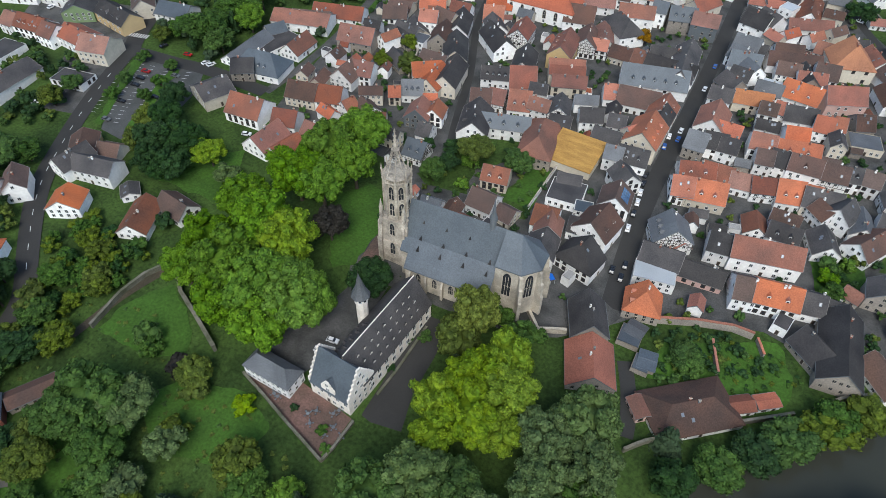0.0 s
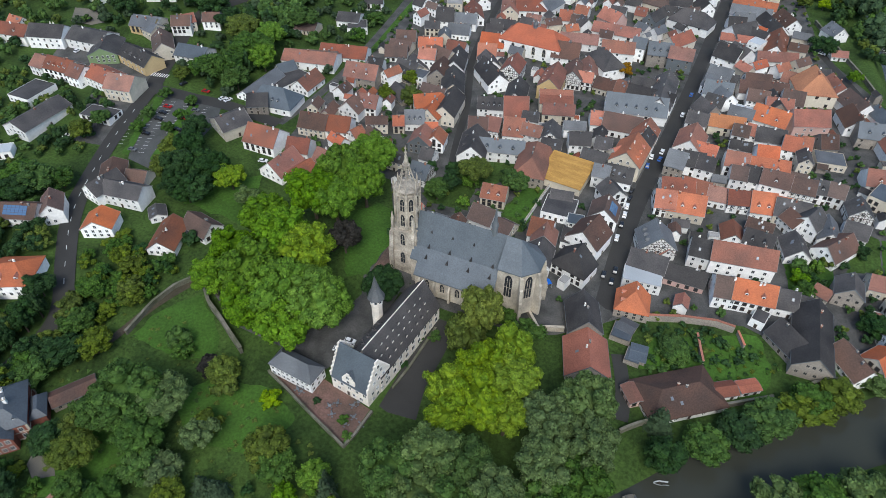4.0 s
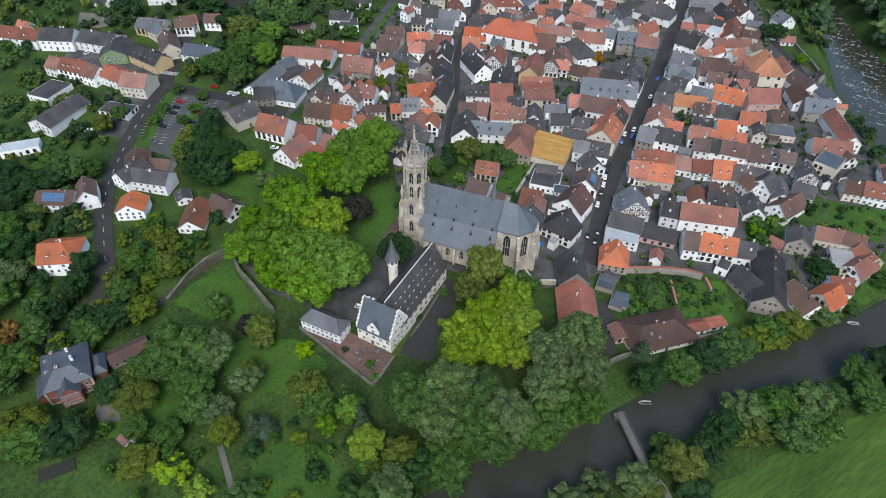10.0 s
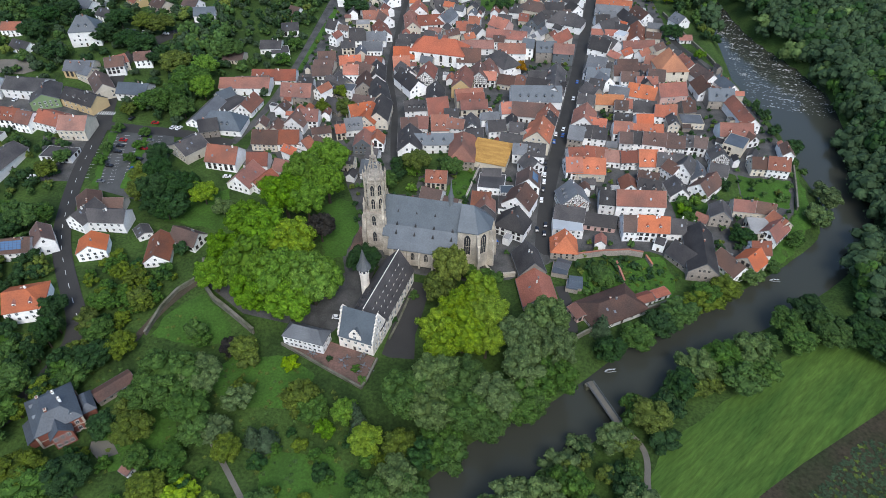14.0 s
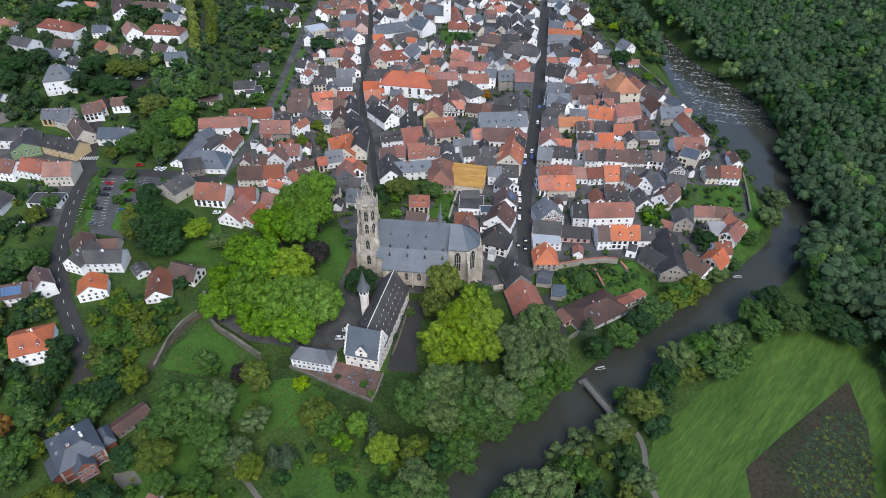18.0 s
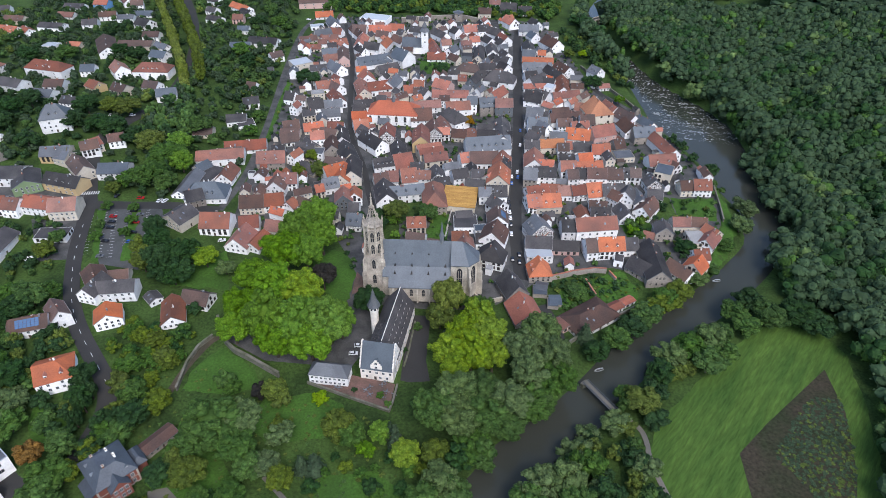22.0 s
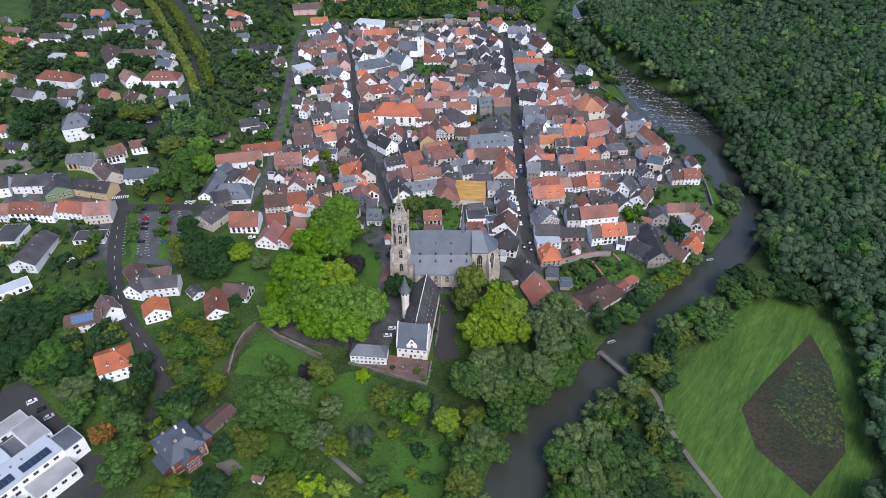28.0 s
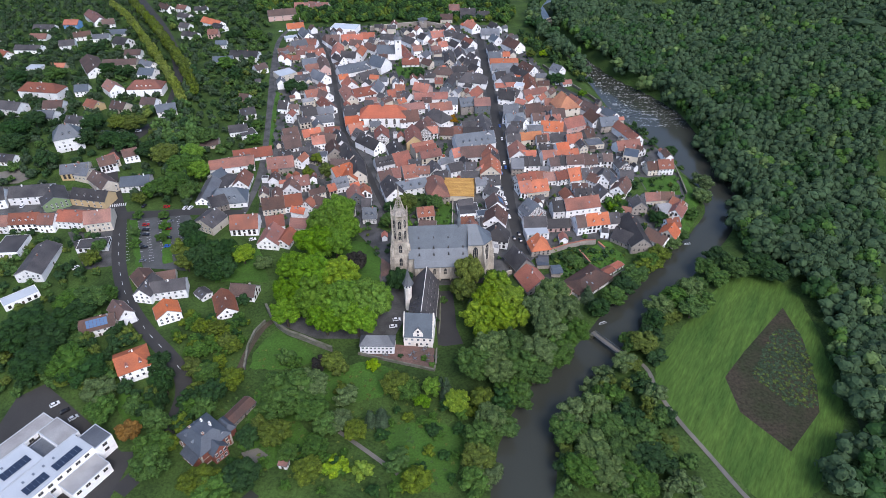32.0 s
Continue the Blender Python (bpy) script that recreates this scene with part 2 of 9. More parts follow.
DARK_WOOD = material("dark_oak_beam", (0.045, 0.034, 0.028), (0.07, 0.055, 0.045), 0.85, 0.3, 0.3, 1, 0.2, 0.2)
BARK = material("bark", (0.085, 0.066, 0.05), (0.05, 0.042, 0.034), 0.95, 0.3, 0.3, 1, 0.4)
BRICK = material("brick", (0.26, 0.10, 0.07), (0.17, 0.075, 0.055), 0.9, 0.3, 0.25, 1, 0.3, 0.1)
PALE_STONE = material("weathered_sandstone", (0.50, 0.44, 0.355), (0.25, 0.225, 0.185), 0.95, 0.25, 0.32, 2.5, 0.4, broad_size=6)
TOWER_STONE = material("dark_streaked_tower_stone", (0.48, 0.42, 0.34), (0.23, 0.20, 0.165), 0.95, 0.35, 0.33, 3, 0.5, broad_size=4)
OLD_STONE = material("mossy_wall_stone", (0.18, 0.165, 0.135), (0.085, 0.09, 0.055), 0.95, 0.4, 0.32, 2, 0.5, broad_size=5)
ASPHALT = material("asphalt", (0.046, 0.044, 0.041), (0.034, 0.033, 0.031), 0.8, 0.15, 0.25, 2, 0.1, broad_size=12)
WORN_ASPHALT = material("worn_asphalt", (0.085, 0.086, 0.083), (0.055, 0.057, 0.054), 0.85, 0.25, 0.3, 2, 0.15, broad_size=8)
COBBLE = material("cobbled_paving", (0.098, 0.095, 0.090), (0.046, 0.046, 0.044), 0.8, 0.35, 0.33, 2.5, 0.25, broad_size=7)
BRICK_PAVING = material("reddish_brick_paving", (0.17, 0.098, 0.078), (0.075, 0.058, 0.046), 0.85, 0.4, 0.33, 3, 0.2)
LINE = material("road_paint", (0.70, 0.70, 0.68), None, 0.7, 0.1, 0.15, 2, 0)
GRASS = material("rough_grass", (0.050, 0.088, 0.019), (0.024, 0.044, 0.011), 0.95, 0.6, 0.33, 6, 0.5, broad_size=16)
LAWN = material("mown_lawn", (0.054, 0.120, 0.018), (0.036, 0.076, 0.014), 0.95, 0.4, 0.3, 5, 0.3, broad_size=14)
MEADOW = material("meadow_grass", (0.066, 0.116, 0.020), (0.037, 0.078, 0.014), 0.95, 0.42, 0.3, 5, 0.3, broad_size=6, stretch=(0.16, 1.0, 1), spin=-52)
FALLOW = material("fallow_weeds", (0.044, 0.036, 0.023), (0.024, 0.032, 0.013), 0.95, 0.5, 0.3, 7, 0.5, broad_size=14)
EARTH = material("bare_earth", (0.085, 0.066, 0.046), (0.05, 0.045, 0.03), 0.95, 0.35, 0.33, 2, 0.3)
GRAVEL = material("gravel_path", (0.16, 0.145, 0.12), (0.10, 0.095, 0.08), 0.95, 0.25, 0.25, 1.5, 0.2)
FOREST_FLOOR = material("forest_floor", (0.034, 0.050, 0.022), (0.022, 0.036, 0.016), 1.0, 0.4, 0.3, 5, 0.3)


def leaves(name, colour, second, island=0.34):
    return material(name, colour, second, 0.75, 0.3, 0.33, 3, 0, 0.14, island, broad_size=2.8, world=True)


LEAF = {
    "lime": leaves("lime_green_leaves", (0.104, 0.182, 0.024), (0.056, 0.116, 0.016)),
    "yellow": leaves("yellow_green_leaves", (0.158, 0.222, 0.022), (0.086, 0.148, 0.018)),
    "green": leaves("mid_green_leaves", (0.060, 0.107, 0.025), (0.029, 0.062, 0.015)),
    "dark": leaves("dark_green_leaves", (0.026, 0.056, 0.016), (0.013, 0.032, 0.011)),
    "olive": leaves("olive_leaves", (0.092, 0.121, 0.021), (0.048, 0.070, 0.014)),
    "sage": leaves("grey_green_leaves", (0.093, 0.132, 0.048), (0.044, 0.072, 0.025)),
    # greyer and lifted: the distance haze is mixed into this leaf colour
    "wooded": leaves("hazy_woodland_leaves", (0.043, 0.069, 0.032), (0.026, 0.045, 0.022), 0.25),
    "copper": leaves("copper_beech_leaves", (0.028, 0.025, 0.021), (0.018, 0.017, 0.014)),
    "spring": leaves("pale_olive_leaves", (0.158, 0.190, 0.040), (0.086, 0.116, 0.026)),
    "rust": leaves("rusty_autumn_leaves", (0.211, 0.110, 0.023), (0.132, 0.077, 0.021)),
    "fir": leaves("fir_needles", (0.046, 0.070, 0.036), (0.024, 0.040, 0.021)),
}


def glassy(name, colour, rough=0.12):
    m = bpy.data.materials.new(name)
    m.use_nodes = True
    b = m.node_tree.nodes["Principled BSDF"]
    b.inputs["Base Color"].default_value = (*colour, 1)
    b.inputs["Roughness"].default_value = rough
    b.inputs["Specular IOR Level"].default_value = 0.6
    return m


PANE = glassy("window_pane", (0.028, 0.031, 0.036))
SKYLIGHT = glassy("skylight_pane", (0.16, 0.18, 0.21), 0.2)
DARK_SOLAR = glassy("dark_solar_cells", (0.022, 0.032, 0.055), 0.25)
SOLAR = glassy("solar_cells", (0.07, 0.13, 0.23), 0.2)


def water_material():
    m = bpy.data.materials.new("river_water")
    m.use_nodes = True
    nt = m.node_tree
    b = nt.nodes["Principled BSDF"]
    b.inputs["Base Color"].default_value = (0.040, 0.042, 0.033, 1)
    b.inputs["Roughness"].default_value = 0.10
    b.inputs["Specular IOR Level"].default_value = 0.3
    b.inputs["Specular Tint"].default_value = (0.95, 0.95, 0.74, 1)
    tc = nt.nodes.new("ShaderNodeTexCoord")
    nz = nt.nodes.new("ShaderNodeTexNoise")
    nz.inputs["Scale"].default_value = 0.45
    nz.inputs["Detail"].default_value = 4
    bp = nt.nodes.new("ShaderNodeBump")
    bp.inputs["Strength"].default_value = 0.10
    bp.inputs["Distance"].default_value = 0.4
    nt.links.new(tc.outputs["Object"], nz.inputs["Vector"])
    nt.links.new(nz.outputs["Fac"], bp.inputs["Height"])
    nt.links.new(bp.outputs["Normal"], b.inputs["Normal"])
    return m


WATER_MAT = water_material()
FOAM = material("white_water", (0.36, 0.37, 0.36), None, 0.6, 0.2, 0.2, 1, 0.3)


# ---- ground ----
def ragged(outline):
    """The same outline with uneven, natural edges."""
    pts = resample(outline + outline[:1], 2.0)[:-1]
    return [(x + 1.5 * noise.noise((x * 0.16, y * 0.16, 3)) + 0.7 * noise.noise((x * 0.5, y * 0.5, 5)), y + 1.5 * noise.noise((x * 0.16, y * 0.16, 7)) + 0.7 * noise.noise((x * 0.5, y * 0.5, 9))) for x, y in pts]


def drape(name, outline, lift, mat, label, category="ground", step=6.0, thick=0.0):
    """A sheet on the ground with a clean outline, cut on a grid so that it follows the land."""
    if mat in (LAWN, GRASS, MEADOW):
        outline = ragged(outline)
    bm = bmesh.new()
    bm.faces.new([bm.verts.new((x, y, 0)) for x, y in outline])
    xs, ys = [p[0] for p in outline], [p[1] for p in outline]
    for axis, lo, hi in ((0, min(xs), max(xs)), (1, min(ys), max(ys))):
        k = math.ceil(lo / step) * step
        while k < hi:
            co, no = ((k, 0, 0), (1, 0, 0)) if axis == 0 else ((0, k, 0), (0, 1, 0))
            bmesh.ops.bisect_plane(bm, geom=bm.verts[:] + bm.edges[:] + bm.faces[:], plane_co=co, plane_no=no)
            k += step
    for v in bm.verts:
        v.co.z = land(v.co.x, v.co.y) + lift
    bmesh.ops.recalc_face_normals(bm, faces=bm.faces[:])
    if sum(f.normal.z for f in bm.faces) < 0:
        bmesh.ops.reverse_faces(bm, faces=bm.faces[:])
    ob = part(name, bm, mat, None)
    return tagged(ob, label, category, kind="structure")


def resample(points, step):
    out = [points[0]]
    for (ax, ay), (bx, by) in zip(points, points[1:]):
        n = max(1, round(math.hypot(bx - ax, by - ay) / step))
        out += [(ax + (bx - ax) * i / n, ay + (by - ay) * i / n) for i in range(1, n + 1)]
    return out


def smooth(points, rounds=2):
    for _ in range(rounds):
        new_points = [points[0]]
        for (ax, ay), (bx, by) in zip(points, points[1:]):
            new_points += [(ax * 0.75 + bx * 0.25, ay * 0.75 + by * 0.25), (ax * 0.25 + bx * 0.75, ay * 0.25 + by * 0.75)]
        points = new_points + [points[-1]]
    return points


def strip(bm, points, left, right, lift, flat=None, slot=0):
    """A ribbon along a line, from left to right of it."""
    rows = []
    for i, (x, y) in enumerate(points):
        (ax, ay), (bx, by) = points[max(0, i - 1)], points[min(len(points) - 1, i + 1)]
        d = math.hypot(bx - ax, by - ay) or 1
        nx, ny = -(by - ay) / d, (bx - ax) / d
        row = []
        for k in range(5):
            o = left + (right - left) * k / 4
            px, py = x - nx * o, y - ny * o
            row.append(bm.verts.new((px, py, flat if flat is not None else land(px, py) + lift)))
        rows.append(row)
    for a, b in zip(rows, rows[1:]):
        for k in range(4):
            bm.faces.new((a[k], a[k + 1], b[k + 1], b[k])).material_index = slot


CLEAR = []


def road(name, points, width, mat, label, lift=0.22, category="road"):
    bm = bmesh.new()
    CLEAR.extend((x, y, width / 2 + 3.0) for x, y in resample(smooth(points), 4))
    strip(bm, resample(smooth(points), 4), -width / 2, width / 2, lift)
    return tagged(part(name, bm, mat, None), label, category, kind="structure")


def build_ground():
    def axis(lo, hi, step, far):
        out, d, v = [lo + step * i for i in range(int((hi - lo) / step) + 1)], step, hi
        while v < far:
            d *= 1.5
            v += d
            out.append(v)
        d, v = step, lo
        while v > -far:
            d *= 1.5
            v -= d
            out.insert(0, v)
        return out

    xs, ys = axis(-330, 330, 6, 4200), axis(-240, 560, 6, 4200)
    verts = [(x, y, land(x, y)) for y in ys for x in xs]
    n = len(xs)
    faces = [(j * n + i, j * n + i + 1, j * n + n + i + 1, j * n + n + i) for j in range(len(ys) - 1) for i in range(n - 1)]
    me = bpy.data.meshes.new("ground")
    me.from_pydata(verts, [], faces)
    me.materials.append(GRASS)
    me.shade_smooth()
    tagged(new("ground", me), "rough green grass and garden ground round the town", "ground", kind="structure")
    bm = bmesh.new()
    rows = []
    for i, (x, y) in enumerate(pts := resample(smooth(RIVER), 8)):
        (ax, ay), (bx, by) = pts[max(0, i - 1)], pts[min(len(pts) - 1, i + 1)]
        d = math.hypot(bx - ax, by - ay)
        w = river_half(y) + 5.0
        nx, ny = -(by - ay) / d * w, (bx - ax) / d * w
        rows.append([bm.verts.new((x + nx * k, y + ny * k, WATER + 0.15)) for k in (-1, -0.5, 0, 0.5, 1)])
    for a, b in zip(rows, rows[1:]):
        for k in range(4):
            bm.faces.new((a[k], a[k + 1], b[k + 1], b[k]))
    bmesh.ops.recalc_face_normals(bm, faces=bm.faces[:])
    if sum(f.normal.z for f in bm.faces) < 0:
        bmesh.ops.reverse_faces(bm, faces=bm.faces[:])
    tagged(part("water", bm, WATER_MAT, None), "calm dark grey-green river bending round the town", "river", kind="structure")


build_ground()


# ---- houses ----
def framed(name, w, h, cols, frame, bar, depth, slots, back=0.05):
    """A frame with recessed panes in one piece. It stands on the wall's plane and looks towards -y."""
    bm = bmesh.new()
    pane = (w - bar * (cols - 1)) / cols
    xs = [-w / 2 - frame]
    for c in range(cols):
        xs += [-w / 2 + c * (pane + bar), -w / 2 + c * (pane + bar) + pane]
    xs.append(w / 2 + frame)
    zs = [-frame, 0, h, h + frame]
    v = [[bm.verts.new((x, -0.09, z)) for x in xs] for z in zs]
    for r in range(3):
        for c in range(len(xs) - 1):
            q = (v[r][c], v[r][c + 1], v[r + 1][c + 1], v[r + 1][c])
            if r == 1 and c % 2 == 1:
                inner = [bm.verts.new((p.co.x, -0.09 + depth, p.co.z)) for p in q]
                for k in range(4):
                    bm.faces.new((q[k], q[(k + 1) % 4], inner[(k + 1) % 4], inner[k]))
                bm.faces.new(inner).material_index = 1
            else:
                bm.faces.new(q)
    edge = v[0] + [row[-1] for row in v[1:3]] + v[3][::-1] + [row[0] for row in v[2:0:-1]]
    rear = [bm.verts.new((p.co.x, back, p.co.z)) for p in edge]
    for k in range(len(edge)):
        bm.faces.new((edge[(k + 1) % len(edge)], edge[k], rear[k], rear[(k + 1) % len(edge)]))
    return mesh_of(name, bm, *slots)


WINDOW = framed("window", 1.05, 1.35, 2, 0.1, 0.08, 0.07, (WHITE_WOOD, PANE))
SMALL_WINDOW = framed("small_window", 0.75, 0.85, 1, 0.09, 0, 0.05, (WHITE_WOOD, PANE))
DARK_WINDOW = framed("dark_framed_window", 1.0, 1.3, 2, 0.08, 0.06, 0.06, (PALE_STONE, PANE))
SHUTTER_WINDOW = framed("shuttered_window", 0.95, 1.35, 1, 0.34, 0, 0.06, (DARK_WOOD, PANE))
DOOR = framed("door", 1.0, 2.05, 1, 0.12, 0, 0.06, (PALE_STONE, DARK_WOOD))
SKYLIGHT_MESH = framed("skylight", 0.75, 1.1, 1, 0.09, 0, 0.03, (WALLS["slate"], SKYLIGHT))


def stacked(name, rings, *slots):
    """Square rings (half x, half y, z, slot of the band below) joined into one closed body."""
    bm = bmesh.new()
    rows = [[bm.verts.new((sx * a, sy * b, z)) for sx, sy in ((-1, -1), (1, -1), (1, 1), (-1, 1))] for a, b, z, _ in rings]
    for (lo, hi), ring in zip(zip(rows, rows[1:]), rings[1:]):
        for k in range(4):
            bm.faces.new((lo[k], lo[(k + 1) % 4], hi[(k + 1) % 4], hi[k])).material_index = ring[3]
    bm.faces.new(rows[0][::-1])
    bm.faces.new(rows[-1]).material_index = rings[-1][3]
    return mesh_of(name, bm, *slots)


def chimney_mesh(name, mat):
    return stacked(name, [(0.36, 0.28, -1.6, 0), (0.36, 0.28, 1.0, 0), (0.44, 0.36, 1.0, 1), (0.44, 0.36, 1.14, 1), (0.24, 0.16, 1.14, 1), (0.2, 0.13, 1.42, 0)], mat, PALE_STONE)


CHIMNEYS = [chimney_mesh("chimney", m) for m in (BRICK, WALLS["white"], WALLS["slate"])]
DORMERS = {}


def dormer_mesh(roof):
    """Body and roof of a gabled dormer whose back runs into the slope. Front towards -y."""
    if roof not in DORMERS:
        turn = Matrix.Rotation(radians(90), 4, "Z")
        bm = bmesh.new()
        prism(bm, [(-0.65, -0.2), (0.65, -0.2), (0.65, 1.15), (0, 1.75), (-0.65, 1.15)], 0, 2.4, 0, turn)
        body = mesh_of("dormer", bm, WALLS["slate" if roof in ("slate", "grey", "dark") else "white"])
        bm = bmesh.new()
        prism(bm, [(-0.85, 1.0), (0, 1.8), (0.85, 1.0), (0.85, 1.14), (0, 1.95), (-0.85, 1.14)], -0.2, 2.6, 0, turn)
        DORMERS[roof] = body, mesh_of("dormer_roof", bm, ROOFS[roof])
    return DORMERS[roof]


ROOF_WORDS = {"orange": "bright orange tiled", "red": "red tiled", "brown": "weathered brown tiled", "dark": "dark grey tiled", "grey": "grey slate",
              "slate": "blue-grey slate", "amber": "amber tiled", "white": "pale sheet", "pale": "pale gravel"}
WALL_WORDS = {"white": "white plastered", "cream": "cream plastered", "timber": "half-timbered", "stone": "rubble stone", "pink": "pink plastered",
              "yellow": "yellow plastered", "slate": "slate-clad", "brick": "red brick", "blue": "blue plastered", "green": "green plastered"}
bm = bmesh.new()
box(bm, -0.8, 0.8, -0.48, 0.48, 0.16, 0.22)
SOLAR_PANEL = mesh_of("solar_panel", bm, SOLAR)
DICE = random.Random(7)


def timber_frame(thing, L, w, e, h, z0):
    """Posts, rails and braces on the gables and the long sides."""
    bm = bmesh.new()
    t = 0.16

    def beam(a, b, face):
        a, b = Vector(a), Vector(b)
        d = b - a
        m = Matrix.Translation((a + b) / 2) @ d.to_track_quat("X", "Z").to_matrix().to_4x4()
        box(bm, -d.length / 2, d.length / 2, -t / 2, t / 2, -t / 2, t / 2, 0, m)

    slope = (h - e) / (w / 2)
    for side in (-1, 1):
        x = side * (L / 2 + 0.02)
        z = max(2.6, z0 + 2.6)
        while z < h - 0.6:
            half = w / 2 - 0.1 if z < e else (h - z) / slope - 0.2
            beam((x, -half, z), (x, half, z), 0)
            n = max(2, int(half * 2 / 1.15))
            top = min(z + 1.45, h - 0.3)
            for i in range(n + 1):
                y = -half + 2 * half * i / n
                lim = h - abs(y) * slope - 0.2 if z + 1.45 > e else z + 1.45
                if lim > z + 0.3:
                    beam((x, y, z), (x, y, min(z + 1.45, lim)), 0)
            for i in range(0, n, 2):
                ya, yb = -half + 2 * half * i / n, -half + 2 * half * (i + 1) / n
                if h - max(abs(ya), abs(yb)) * slope > z + 1.5:
                    beam((x, ya, z), (x, yb, z + 1.4), 0)
            z += 1.45
        y = side * (w / 2 + 0.02)
        for z in (2.6, e - 0.3):
            beam((-L / 2, y, z), (L / 2, y, z), 0)
        n = max(2, int(L / 1.4))
        for i in range(n + 1):
            beam((-L / 2 + L * i / n, y, 2.6), (-L / 2 + L * i / n, y, e - 0.3), 0)
    part("timber_frame", bm, DARK_WOOD, thing, "dark oak half-timbering")


def roof_shape(bm, L, w, e, h, kind):
    o, s = 0.35, (h - e) / (w / 2)
    lo = e - o * s
    if kind == "gable":
        t = 0.24
        rim = [(-w / 2 - o, lo), (0, h), (w / 2 + o, lo), (w / 2 + o, lo + t), (0.12, h + t), (0, h + t + 0.1), (-0.12, h + t), (-w / 2 - o, lo + t)]
        prism(bm, rim, -L / 2 - 0.28, L / 2 + 0.28)
        for side in (-1, 1):
            x = side * (L / 2 + 0.3)
            prism(bm, [(y, z + (0.03 if k > 2 else -0.08)) for k, (y, z) in enumerate(rim)], x - 0.035, x + 0.035, 1)
            y = side * (w / 2 + o + 0.06)
            box(bm, -L / 2 - 0.2, L / 2 + 0.2, y - 0.08, y + 0.08, lo + 0.02, lo + 0.18, 1)
        return
    x0, x1 = -L / 2 - o, L / 2 + o
    if kind == "half":
        a, b = -L / 2 - 0.28, L / 2 - w * 0.4
        x0 = a
    else:
        k = min(w * 0.42, L / 2 - 0.6)
        a, b = -L / 2 + k, L / 2 - k
    low = [bm.verts.new(p) for p in ((x0, -w / 2 - o, lo), (x1, -w / 2 - o, lo), (x1, w / 2 + o, lo), (x0, w / 2 + o, lo))]
    up = [bm.verts.new((v.co.x, v.co.y, lo + 0.22)) for v in low]
    ra, rb = bm.verts.new((a, 0, h + 0.25)), bm.verts.new((b, 0, h + 0.25))
    for i in range(4):
        bm.faces.new((low[i], low[(i + 1) % 4], up[(i + 1) % 4], up[i]))
    bm.faces.new(low[::-1])
    bm.faces.new((up[0], up[1], rb, ra))
    bm.faces.new((up[2], up[3], ra, rb))
    bm.faces.new((up[1], up[2], rb))
    bm.faces.new((up[3], up[0], ra))


KINDS = {"half_timbered_house": ("house", "house"), "outbuilding": ("outbuilding", "outbuilding"), "villa": ("villa", "house"), "flat_roofed_building": ("building", "building")}


